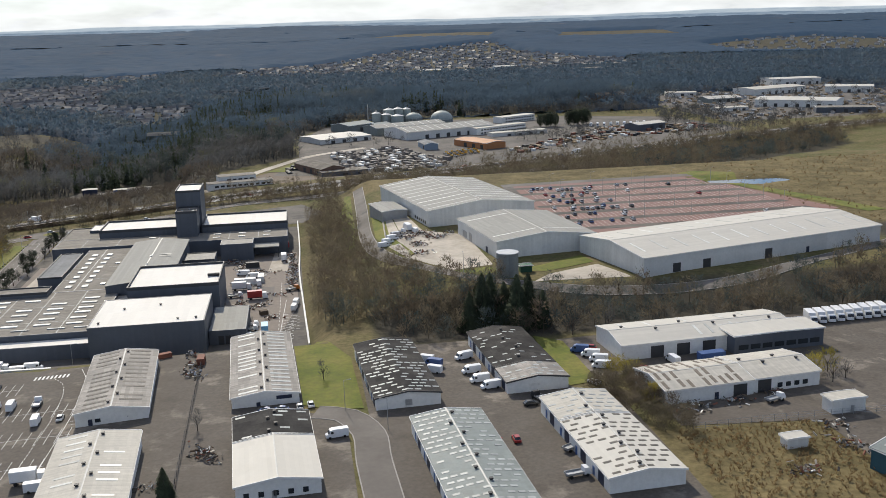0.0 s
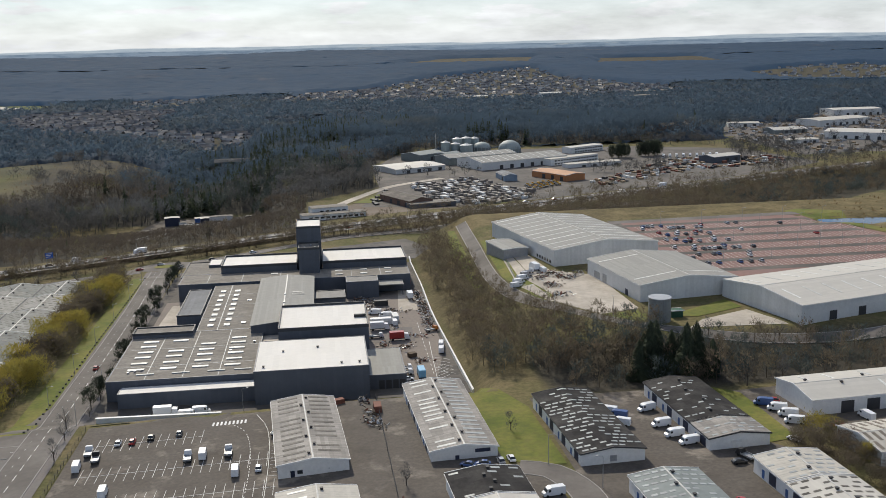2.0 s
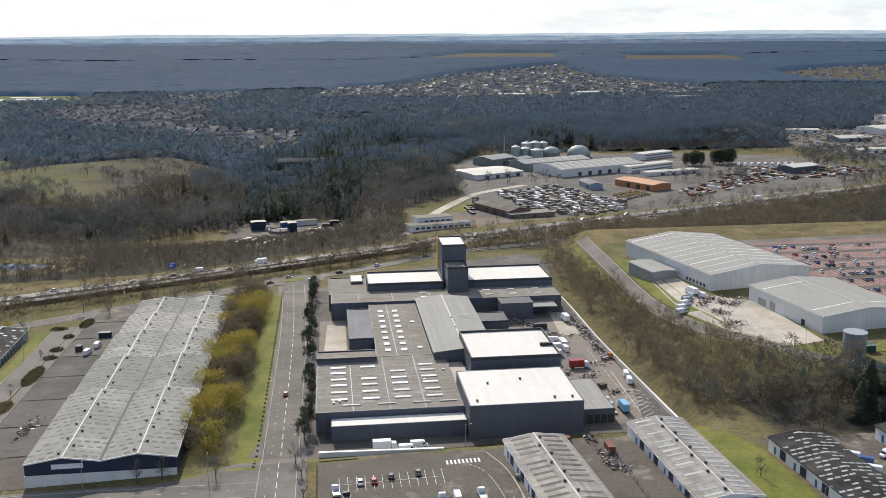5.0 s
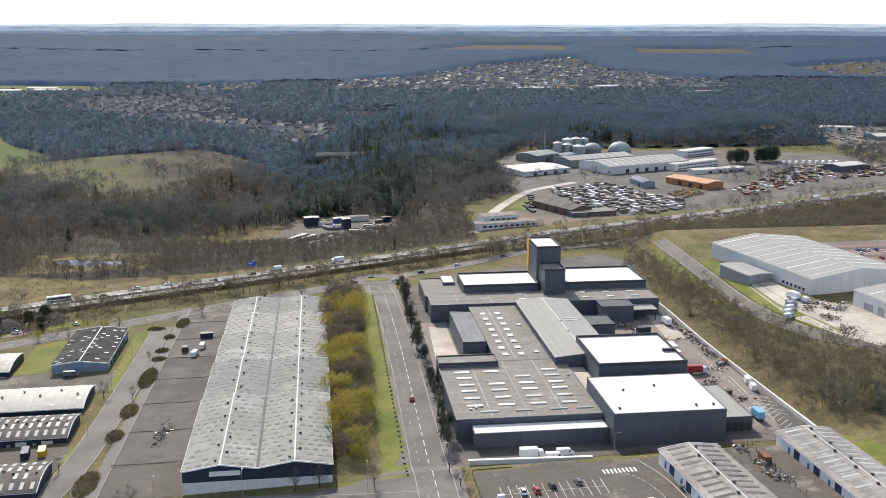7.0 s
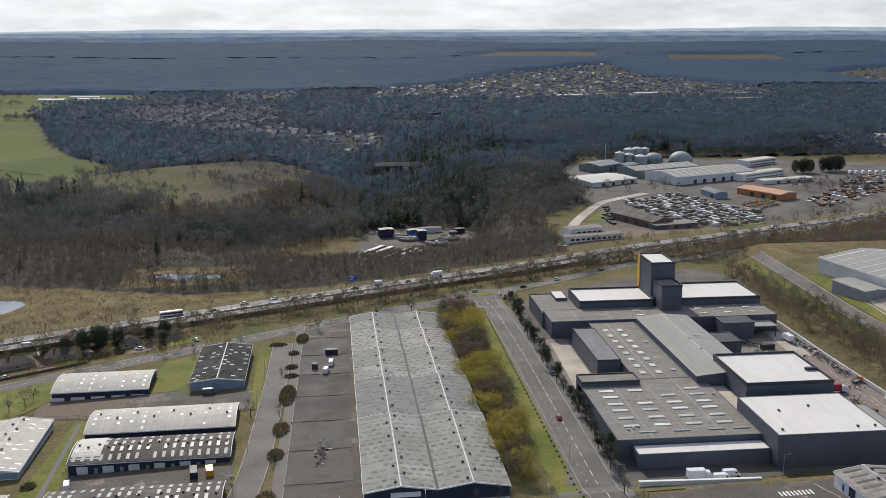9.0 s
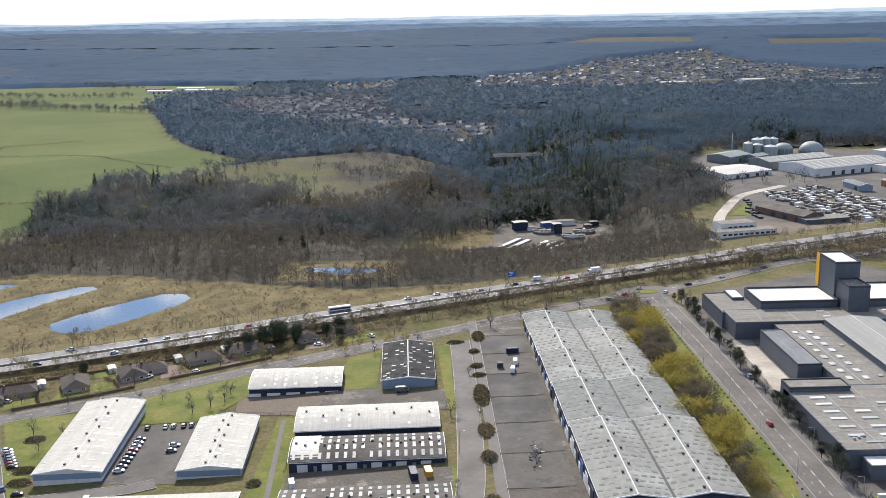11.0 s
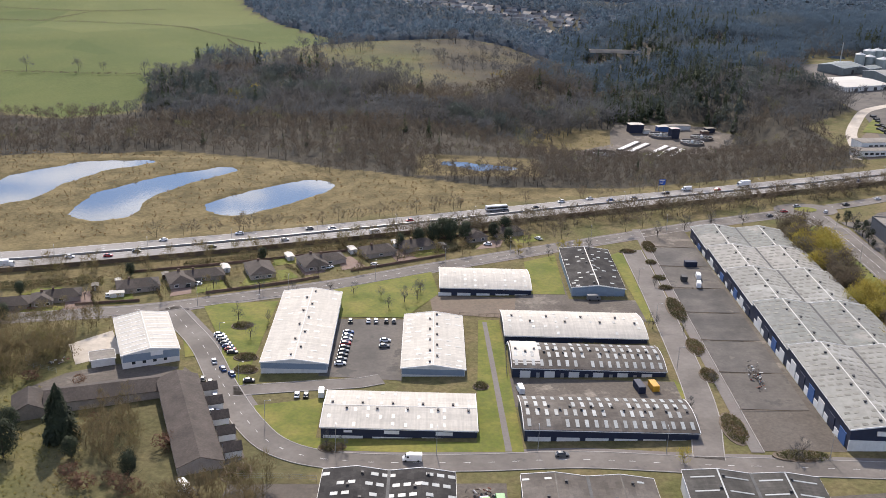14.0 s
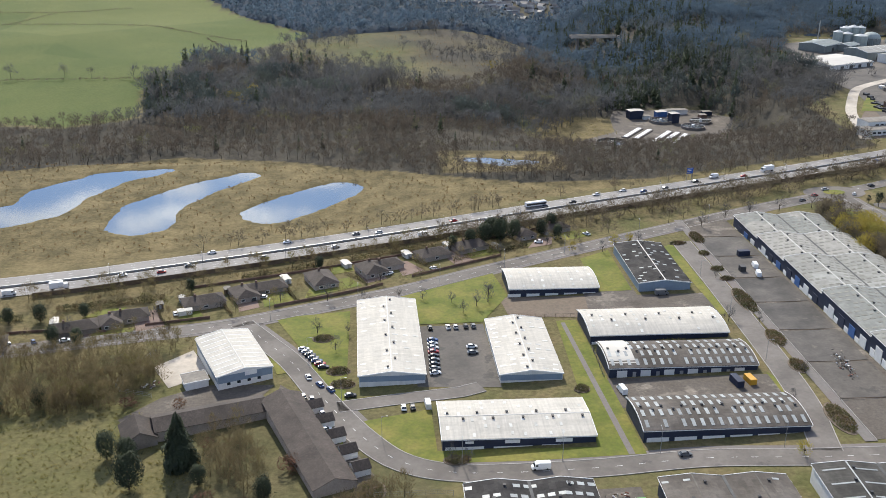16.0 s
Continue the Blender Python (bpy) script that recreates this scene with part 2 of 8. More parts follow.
MEMBRANE = mat("white_roof_membrane", (0.7, 0.68, 0.64), 0.7, 0.08, 0.06, 0.6, tint=(0.63, 0.61, 0.565), sheet=(2.0, 20.0, 0.05))
ROOFLIGHT = mat("weathered_rooflight", (0.62, 0.62, 0.58), 0.45, 0.2, 0.4, 2.0, per=0.3)
ROOFLIGHT_DIM = mat("grimy_rooflight", (0.36, 0.38, 0.375), 0.5, 0.2, 0.4, 2.0, per=0.25)
VALLEY = mat("soiled_valley_gutter", (0.1, 0.1, 0.098), 0.8, 0.3, 0.3, 1.5)
RIDGE = mat("ridge_flashing", (0.52, 0.51, 0.48), 0.55, 0.15, 0.3, 2.0)
TRIM = mat("white_fascia", (0.74, 0.74, 0.73), 0.6, 0.1, 0.3, 2.0)
DARK_METAL = mat("dark_coated_metal", (0.05, 0.05, 0.052), 0.6, 0.15, 0.3, 2.0)
STEEL = mat("galvanised_steel", (0.38, 0.39, 0.4), 0.45, 0.15, 0.5, 3.0, metal=0.5)
CHARCOAL = mat("charcoal_cladding", (0.09, 0.102, 0.124), 0.6, 0.14, 0.06, 0.8, sheet=(1.1, 30.0, 0.08), spec=0.4)
CHARCOAL_ROOF = mat("charcoal_flashing", (0.055, 0.058, 0.064), 0.6, 0.15, 0.2, 1.0)
WHITE_WALL = mat("white_rendered_wall", (0.74, 0.74, 0.72), 0.8, 0.12, 0.15, 1.0, tint=(0.66, 0.66, 0.64))
PALE_CLAD = mat("pale_grey_cladding", (0.66, 0.66, 0.64), 0.6, 0.1, 0.1, 1.0, sheet=(1.0, 30.0, 0.06))
BLUE_CLAD = mat("slate_blue_cladding", (0.22, 0.28, 0.35), 0.55, 0.12, 0.12, 1.0)
NAVY = mat("navy_cladding", (0.026, 0.034, 0.062), 0.55, 0.2, 0.2, 1.0)
ROLLER_BLUE = mat("blue_roller_door", (0.05, 0.12, 0.30), 0.5, 0.15, 0.4, 2.0)
BRICK = mat("brown_brickwork", (0.17, 0.11, 0.085), 0.9, 0.25, 0.3, 2.0)
HOUSE_WALL = mat("harled_house_wall", (0.36, 0.31, 0.27), 0.9, 0.2, 0.3, 2.0, per=0.35)
HOUSE_ROOF = mat("brown_roof_tiles", (0.072, 0.058, 0.05), 0.85, 0.35, 0.15, 1.5, sheet=(0.6, 0.4, 0.2), per=0.25)
ORANGE = mat("orange_brick_store", (0.42, 0.19, 0.085), 0.85, 0.15, 0.1, 1.0)
YELLOW = mat("yellow_panel", (0.78, 0.40, 0.03), 0.6, 0.1, 0.2, 1.0)
RUST = mat("rusty_red_steel", (0.22, 0.09, 0.06), 0.8, 0.3, 0.3, 1.5)
GLASS = mat("window_glass", (0.03, 0.035, 0.04), 0.12, 0.1, 0.2, 1.0, spec=0.6)
TIMBER = mat("weathered_timber", (0.14, 0.105, 0.075), 0.9, 0.3, 0.3, 2.0)
BARK = mat("bark", (0.10, 0.082, 0.066), 0.95, 0.3, 0.3, 2.0)
# the blue of distance haze is put into these crowns' base colour
FAR_CROWNS = mat("hazed_far_crowns", (0.108, 0.153, 0.2), 0.95, 0.35, 0.02, 0.1, tint=(0.078, 0.118, 0.162), thin=0.5, ruffle=0.3, spec=0.05, patches=((0.125, 0.15, 0.168), 0.006, 0.56))
TWIG = mat("bare_twigs", (0.122, 0.12, 0.118), 0.95, 0.4, 0.02, 0.1, tint=(0.088, 0.096, 0.104), per=0.2, thin=0.55, patches=((0.12, 0.122, 0.078), 0.03, 0.6), ruffle=0.42)
TWIG_WARM = mat("russet_twigs", (0.16, 0.132, 0.104), 0.95, 0.35, 0.05, 0.2, tint=(0.115, 0.101, 0.084), per=0.2, thin=0.52, ruffle=0.45, patches=((0.16, 0.16, 0.075), 0.05, 0.6))
TWIG_COPSE = mat("yellow_brown_copse_twigs", (0.215, 0.165, 0.092), 0.95, 0.4, 0.08, 0.3, tint=(0.15, 0.13, 0.066), per=0.2, thin=0.5, patches=((0.18, 0.165, 0.06), 0.09, 0.58))
TWIG_GREEN = mat("budding_twigs", (0.44, 0.35, 0.075), 0.9, 0.35, 0.09, 0.5, tint=(0.27, 0.25, 0.065), per=0.3, thin=0.5)
# base, tint and patches are blued here too, in place of haze
TWIG_FAR = mat("hazed_far_woodland", (0.046, 0.066, 0.09), 0.95, 0.5, 0.02, 0.16, bump=1.6, tint=(0.034, 0.05, 0.072), patches=((0.055, 0.069, 0.08), 0.008, 0.58), spec=0.05)
SCARP = mat("haze_glow_scarp_woods", (0.022, 0.03, 0.038), 0.95, 0.5, 0.004, 0.02, tint=(0.014, 0.021, 0.03), patches=((0.05, 0.044, 0.04), 0.003, 0.62), spec=0.05)
# faint blue emission imitates haze on the scarp and plateau, kilometres behind everything else
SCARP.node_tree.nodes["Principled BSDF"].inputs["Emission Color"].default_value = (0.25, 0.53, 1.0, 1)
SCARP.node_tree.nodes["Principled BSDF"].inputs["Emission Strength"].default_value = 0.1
TWIG_DARK = mat("brown_thicket_twigs", (0.185, 0.148, 0.108), 0.95, 0.4, 0.05, 0.2, tint=(0.125, 0.112, 0.074), per=0.2, thin=0.52)
PINE = mat("pine_needles", (0.05, 0.062, 0.04), 0.9, 0.35, 0.1, 1.0, per=0.3, thin=0.25)
GORSE = mat("flowering_gorse", (0.42, 0.32, 0.05), 0.9, 0.3, 0.2, 0.8, tint=(0.2, 0.18, 0.05), thin=0.3)
GREEN_BLADES = mat("rough_green_grass_blades", (0.27, 0.25, 0.085), 0.95, 0.4, 0.09, 0.5, tint=(0.24, 0.19, 0.085), thin=0.5)
EVERGREEN = mat("evergreen_wood_canopy", (0.074, 0.1, 0.1), 0.95, 0.4, 0.02, 0.12, tint=(0.108, 0.122, 0.1), thin=0.3, ruffle=0.42)
SOILED = mat("soiled_rooflight", (0.12, 0.108, 0.093), 0.7, 0.3, 0.4, 2.0, per=0.35)
CONIFER = mat("conifer_needles", (0.06, 0.076, 0.042), 0.9, 0.4, 0.1, 0.8, per=0.3, thin=0.25)
SHRUB = mat("evergreen_shrub", (0.12, 0.125, 0.05), 0.9, 0.4, 0.2, 1.2, tint=(0.15, 0.1, 0.06), per=0.3, thin=0.4)
TUSSOCK = mat("dead_grass_blades", (0.27, 0.185, 0.09), 0.95, 0.35, 0.09, 0.5, tint=(0.19, 0.125, 0.065), thin=0.5)
RUBBER = mat("tyre_rubber", (0.02, 0.02, 0.02), 0.9, 0.2, 1.0, 6.0)

# ---- helpers for geometry ----


def smooth(a, b, v):
    t = np.clip((np.asarray(v, float) - a) / (b - a), 0, 1)
    return t * t * (3 - 2 * t)


def inside_box(x, y, x0, x1, y0, y1, e):
    return smooth(x0 - e, x0, x) * (1 - smooth(x1, x1 + e, x)) * smooth(y0 - e, y0, y) * (1 - smooth(y1, y1 + e, y))


def inside(x, y, polygon):
    """Whether points lie in a polygon."""
    x, y = np.asarray(x, float), np.asarray(y, float)
    odd = np.zeros(x.shape, bool)
    for (ax, ay), (bx, by) in zip(polygon, polygon[1:] + polygon[:1]):
        if ay != by:
            odd ^= ((ay > y) != (by > y)) & (x < (bx - ax) * (y - ay) / (by - ay) + ax)
    return odd


def line_distance(x, y, line):
    """Distance to a line of (x, y, radius), less the radius there."""
    best = np.full(np.shape(x), 1e9)
    for (ax, ay, ar), (bx, by, br) in zip(line, line[1:]):
        t = np.clip(((x - ax) * (bx - ax) + (y - ay) * (by - ay)) / ((bx - ax) ** 2 + (by - ay) ** 2), 0, 1)
        best = np.minimum(best, np.hypot(x - ax - t * (bx - ax), y - ay - t * (by - ay)) - ar - t * (br - ar))
    return best


MW = [(-1100, 280), (-760, 390), (-540, 461), (-419, 499), (-275, 552), (-72, 627), (135, 712), (292, 777), (480, 850), (900, 1010)]
MW_LINE = [(x, y, 0) for x, y in MW]
PONDS = (
    [(-447, 562, 17), (-430, 584, 18), (-412, 606, 15)],
    [(-514, 546, 18), (-514, 572, 17), (-496, 606, 13), (-470, 634, 9)],
    [(-610, 545, 20), (-574, 570, 18), (-572, 598, 20), (-552, 630, 15), (-522, 646, 6)],
    [(-330, 657, 6), (-308, 650, 9), (-290, 651, 4)],
    [(243, 540, 8), (262, 534, 11), (280, 536, 7)],
)
POND_LEVELS = (-20.0, -20.0, -20.0, -16.4, 4.6)


def ripple(x, y, size):
    return np.sin(x / size + 1.3 * np.sin(y / size * 0.7)) * np.cos(y / size * 1.1 + np.sin(x / size * 0.6))


def ground(x, y):
    """The height of the ground."""
    x, y = np.asarray(x, float), np.asarray(y, float)
    z = 1.5 + 0.034 * (np.clip(x, -520, -40) + 20) - 0.018 * (np.clip(y, 200, 640) - 270)
    f = inside_box(x, y, -150, -2, 316, 520, 10)
    z = z * (1 - f) - 5.5 * f
    f = smooth(14, 45, x) * smooth(312, 345, y) * (1 - smooth(600, 640, y))
    z = z * (1 - f) + 6.3 * f
    z = z - 26 * np.exp(-(((x + 210) / 110) ** 2) - ((y - 815) / np.where(y < 815, 108, 75)) ** 2)
    z = z - 25 * np.exp(-(((x + 170 + 0.02 * (y - 900)) / 70) ** 2)) * smooth(780, 950, y) * (1 - smooth(1500, 1900, y))
    f = inside_box(x, y, -250, -112, 748, 880, 30)
    z = z * (1 - f) - 36.0 * f
    far = smooth(660, 1100, y) * (1 - f)
    z = z + far * (3.0 * ripple(x, y, 90) + 5.0 * ripple(x + 300, y, 260)) * (1 - smooth(1900, 2300, y))
    # the far plain, the wooded scarp behind the villages and the plateau above it
    f = smooth(1250, 1700, y)
    z = z * (1 - f) + (-14 + 3 * ripple(x, y, 170)) * f
    z = z + smooth(2500, 3700, y + 130 * ripple(x, y, 480)) * (60 + 9 * ripple(x, y, 610)) + smooth(3700, 4900, y) * (24 + 12 * ripple(x + 900, y, 520))
    f = inside_box(x, y, -60, 470, 735, 1140, 45) * smooth(14, 45, line_distance(x, y, MW_LINE))
    z = z * (1 - f) - 9.5 * f
    f = inside_box(x, y, 470, 800, 960, 1420, 60)
    z = z * (1 - f) - 7.0 * f
    f = smooth(26, 10, line_distance(x, y, MW_LINE))
    z = z + 0.8 * f
    f = inside_box(x, y, -640, -400, 530, 655, 16) * smooth(14, 34, line_distance(x, y, MW_LINE))
    z = z * (1 - f) + (-19.4) * f
    for line, level in zip(PONDS, POND_LEVELS):
        d = line_distance(x, y, line) + 1.1 * ripple(x, y, 4.5) + 0.6 * ripple(x + 50, y, 2.1)
        z = np.where(d < 9, z + (level + 0.7 - z) * smooth(9, 1.5, d), z)
        z = z - 1.6 * smooth(1.2, -3.0, d)
    return z


def G(x, y):
    return float(ground(x, y))


def shape(name, verts, faces, material, parent=None, smooth_faces=False):
    me = bpy.data.meshes.new(name)
    me.from_pydata([tuple(v) for v in verts], [], [tuple(f) for f in faces])
    me.materials.append(material)
    if smooth_faces:
        me.shade_smooth()
    ob = new(name, me)
    ob.parent = parent
    return ob


def bulk(name, verts, sides, material, parent=None):
    """One mesh out of many faces of the same number of sides, that share no corner."""
    me = bpy.data.meshes.new(name)
    n = len(verts)
    me.vertices.add(n)
    me.vertices.foreach_set("co", np.ascontiguousarray(verts, np.float32).ravel())
    me.loops.add(n)
    me.loops.foreach_set("vertex_index", np.arange(n, dtype=np.int32))
    me.polygons.add(n // sides)
    me.polygons.foreach_set("loop_start", np.arange(0, n, sides, dtype=np.int32))
    me.update(calc_edges=True)
    me.validate()
    me.materials.append(material)
    ob = new(name, me)
    ob.parent = parent
    return ob


def part(name, bm, material, parent=None, label=""):
    """Links a bmesh as one mesh object under a thing or a part."""
    me = bpy.data.meshes.new(name)
    bm.normal_update()
    bm.to_mesh(me)
    bm.free()
    me.materials.append(material)
    ob = new(name, me)
    ob.parent = parent
    return tagged(ob, label)


def piece(name, mesh, parent, m):
    """One more object on a mesh that others share."""
    ob = new(name, mesh)
    ob.parent = parent
    ob.matrix_basis = m
    return ob


def add_box(bm, x0, x1, y0, y1, z0, z1, bevel=0.0):
    made = bmesh.ops.create_cube(bm, size=1, matrix=Matrix.Translation(((x0 + x1) / 2, (y0 + y1) / 2, (z0 + z1) / 2)) @ Matrix.Diagonal((x1 - x0, y1 - y0, z1 - z0, 1)))
    if bevel:
        edges = list({e for v in made["verts"] for e in v.link_edges})
        bmesh.ops.bevel(bm, geom=edges, offset=bevel, segments=1, affect="EDGES")


def boxes(*list_of):
    bm = bmesh.new()
    for b in list_of:
        add_box(bm, *b)
    return bm


def add_tube(bm, a, b, r0, r1, sides=6):
    a, b = Vector(a), Vector(b)
    turn = (b - a).to_track_quat("Z", "Y").to_matrix().to_4x4()
    bmesh.ops.create_cone(bm, cap_ends=True, segments=sides, radius1=r0, radius2=r1, depth=(b - a).length, matrix=Matrix.Translation((a + b) / 2) @ turn)


def thing(name, x, y, rot, label, category, group="", z=None):
    ob = new(name)
    ob.matrix_basis = pose(x, y, G(x, y) if z is None else z, 0, 0, rot)
    return tagged(ob, label, category, group)


def smooth_line(points, step=4.0):
    """A line through the points, rounded and cut into short steps."""
    p = [Vector(q) for q in points]
    p = [2 * p[0] - p[1], *p, 2 * p[-1] - p[-2]]
    out = []
    for a, b, c, d in zip(p, p[1:], p[2:], p[3:]):
        n = max(1, int((c - b).length / step))
        for i in range(n):
            t = i / n
            out.append(0.5 * ((2 * b) + (c - a) * t + (2 * a - 5 * b + 4 * c - d) * t * t + (3 * b - a - 3 * c + d) * t ** 3))
    return out + [p[-2]]


def offset_line(line, by):
    out = []
    for i, q in enumerate(line):
        d = (line[min(i + 1, len(line) - 1)] - line[max(i - 1, 0)]).normalized()
        out.append(Vector((q.x - d.y * by, q.y + d.x * by)))
    return out


def strip(name, points, left, right, lift, material, parent=None, height=None, step=4.0):
    """A band along a line, laid on the ground from right to left of it (metres); with height, a band that stands up."""
    line = smooth_line(points, step)
    a, b = offset_line(line, left), offset_line(line, right)
    wide = max(1, int(abs(left - right) / 5))
    verts, faces = [], []
    for p, q in zip(a, b):
        for k in range(wide + 1):
            c = p.lerp(q, k / wide)
            verts.append((c.x, c.y, G(c.x, c.y) + lift))
    n = wide + 1
    for i in range(len(line) - 1):
        for k in range(wide):
            faces.append((i * n + k, (i + 1) * n + k, (i + 1) * n + k + 1, i * n + k + 1))
    if height:
        base = len(verts)
        verts += [(x, y, z + height) for x, y, z in verts]
        faces = [tuple(base + i for i in f) for f in faces] + [tuple(reversed(f)) for f in faces]
        for i in range(len(line) - 1):
            for k in (0, wide):
                s, e = i * n + k, (i + 1) * n + k
                faces.append((s, s + base, e + base, e) if k == 0 else (s, e, e + base, s + base))
        for s in (0, (len(line) - 1) * n):
            for k in range(wide):
                faces.append((s + k, s + k + 1, s + k + 1 + base, s + k + base))
    return shape(name, verts, faces, material, parent)


def area(name, corners, lift, material, parent=None, cell=6.0):
    """A polygon laid on the ground, cut into cells so that it follows it."""
    bm = bmesh.new()
    bm.faces.new([bm.verts.new((x, y, 0)) for x, y in corners])
    xs, ys = [c[0] for c in corners], [c[1] for c in corners]
    for lo, hi, normal in ((min(xs), max(xs), (1, 0, 0)), (min(ys), max(ys), (0, 1, 0))):
        for k in range(1, int((hi - lo) / cell) + 1):
            at = lo + k * cell
            if at < hi - 0.1:
                bmesh.ops.bisect_plane(bm, geom=bm.verts[:] + bm.edges[:] + bm.faces[:], plane_co=Vector(normal) * at, plane_no=normal)
    for v in bm.verts:
        v.co.z = G(v.co.x, v.co.y) + lift
    bmesh.ops.recalc_face_normals(bm, faces=bm.faces)
    if sum(f.normal.z for f in bm.faces) < 0:
        bmesh.ops.reverse_faces(bm, faces=bm.faces)
    return tagged(part(name, bm, material, parent), kind="structure")


def dashes(name, points, by, lift, material, length=3.0, gap=5.0, width=0.16, parent=None):
    """Broken painted line along a line, by metres to its left."""
    line = offset_line(smooth_line(points, 1.0), by)
    verts, faces, run = [], [], 0.0
    for a, b in zip(line, line[1:]):
        if run % (length + gap) < length:
            d = (b - a).normalized() * 1.0
            s = Vector((-d.y, d.x)) * width
            n = len(verts)
            for q in (a - s, a + s, b + s, b - s):
                verts.append((q.x, q.y, G(q.x, q.y) + lift))
            faces.append((n + 3, n + 2, n + 1, n))
        run += (b - a).length
    return tagged(shape(name, verts, faces, material, parent), kind="structure")


# ---- the ground: one sheet to the horizon ----
FIELD = [(-1500, 2560), (-720, 2540), (-640, 2420), (-650, 2240), (-770, 2150), (-790, 1930), (-746, 1830), (-638, 1511), (-560, 1340), (-470, 1215), (-500, 1150), (-560, 1012), (-586, 1006), (-574, 936), (-597, 897), (-578, 804), (-588, 790), (-624, 766), (-670, 776), (-800, 760), (-2600, 900), (-2600, 2560)]
MEADOW = [(-560, 1012), (-500, 1150), (-430, 1210), (-330, 1230), (-225, 1150), (-235, 1060), (-262, 960), (-300, 915), (-345, 885), (-373, 912), (-411, 945), (-475, 990), (-532, 1032)]
WOODS = [(-760, 640), (-614, 645), (-520, 684), (-442, 662), (-369, 630), (-303, 600), (-232, 598), (-67, 655), (-62, 690), (-62, 780), (0, 850), (-10, 980), (60, 1140), (330, 1140), (520, 1330), (300, 1500), (-100, 1400), (-195, 1300), (-215, 1150), (-240, 1058), (-267, 958), (-303, 911), (-346, 880), (-375, 907), (-413, 940), (-477, 985), (-532, 1027), (-582, 1004), (-569, 935), (-593, 897), (-572, 800), (-584, 786), (-624, 760), (-670, 770), (-790, 790)]
WORKS = [(-198, 852), (-204, 806), (-238, 776), (-244, 760), (-236, 742), (-186, 734), (-130, 760), (-100, 830), (-112, 890), (-190, 878)]
TOWN = (
    [(-626, 1790), (-631, 2066), (-505, 2140), (-337, 2122), (-314, 1705), (-295, 1548), (-153, 1537), (-143, 1435), (-206, 1388), (-358, 1490), (-487, 1592)],
    [(-500, 2507), (-317, 2523), (-308, 2230), (-462, 2200)],
    [(-190, 2216), (-64, 2670), (139, 2827), (290, 3037), (640, 3186), (694, 2826), (860, 2560), (830, 2240), (567, 2123), (274, 2143), (92, 2131)],
    [(1220, 2600), (1240, 2900), (1700, 3100), (2000, 2800), (1600, 2500)],
)
SCARP_FIELDS = ([(187, 3530), (472, 4226), (852, 4063), (672, 3360)], [(900, 3300), (1000, 3700), (1400, 3700), (1350, 3250)], [(-60, 1600), (-140, 1640), (-130, 1720), (-30, 1700)])


def in_town(x, y):
    return inside(x, y, TOWN[0]) | inside(x, y, TOWN[1]) | inside(x, y, TOWN[2]) | inside(x, y, TOWN[3])


def in_scarp_field(x, y):
    return np.any([inside(x, y, p) for p in SCARP_FIELDS], axis=0)


def spaced(near0, near1, step, end0, end1, grow=1.07):
    mid = list(np.arange(near0, near1, step))
    out, s, v = [], step, near1
    while v < end1:
        out.append(v)
        s = min(s * grow, 70)
        v += s
    low, s, v = [], step, near0
    while v > end0:
        s = min(s * grow, 70)
        v -= s
        low.append(v)
    return np.array(low[::-1] + mid + out + [end1])


gx, gy = spaced(-640, 340, 3.0, -3600, 3600, 1.1), spaced(160, 730, 3.0, -250, 4950, 1.05)
X, Y = np.meshgrid(gx, gy)
Z = ground(X, Y)
me = bpy.data.meshes.new("ground")
nx, ny = len(gx), len(gy)
me.vertices.add(nx * ny)
me.vertices.foreach_set("co", np.stack([X, Y, Z], -1).astype(np.float32).ravel())
i, j = np.meshgrid(np.arange(nx - 1), np.arange(ny - 1))
k = (j * nx + i).ravel()
quads = np.stack([k, k + 1, k + 1 + nx, k + nx], -1).astype(np.int32)
me.loops.add(quads.size)
me.loops.foreach_set("vertex_index", quads.ravel())
me.polygons.add(len(quads))
me.polygons.foreach_set("loop_start", np.arange(0, quads.size, 4, dtype=np.int32))
me.update(calc_edges=True)
me.shade_smooth()
# what grows where: lush field, dead tussock grass, woodland floor
lush = inside(X, Y, FIELD) * 1.0 + inside(X, Y, MEADOW) * smooth(-300, -380, X) * 0.8 + inside_box(X, Y, -560, -378, 200, 352, 10) * 0.35
tan = (inside_box(X, Y, -680, -235, 500, 700, 20) * smooth(9, 20, line_distance(X, Y, MW_LINE)) * (Y > 480 + (X + 540) * 0.36)) + inside_box(X, Y, -560, -378, 200, 352, 10) * 0.35 + inside(X, Y, MEADOW) * (0.35 + 0.3 * smooth(-390, -330, X) + 0.25 * ripple(X, Y, 21)) + inside_box(X, Y, 85, 125, 150, 212, 5) + inside_box(X, Y, 240, 420, 400, 640, 20) * 1.0 + inside_box(X, Y, 30, 420, 568, 650, 10) * 1.0 + inside_box(X, Y, 3, 18, 318, 570, 4) * 0.95 + smooth(34, 26, line_distance(X, Y, MW_LINE)) * 0.5 + inside_box(X, Y, -640, -280, 395, 520, 12) * 0.35 + in_scarp_field(X, Y) * 0.4 + inside_box(X, Y, -262, -205, 776, 850, 10) * 0.95 + inside_box(X, Y, -348, -276, 630, 680, 8) * 1.0
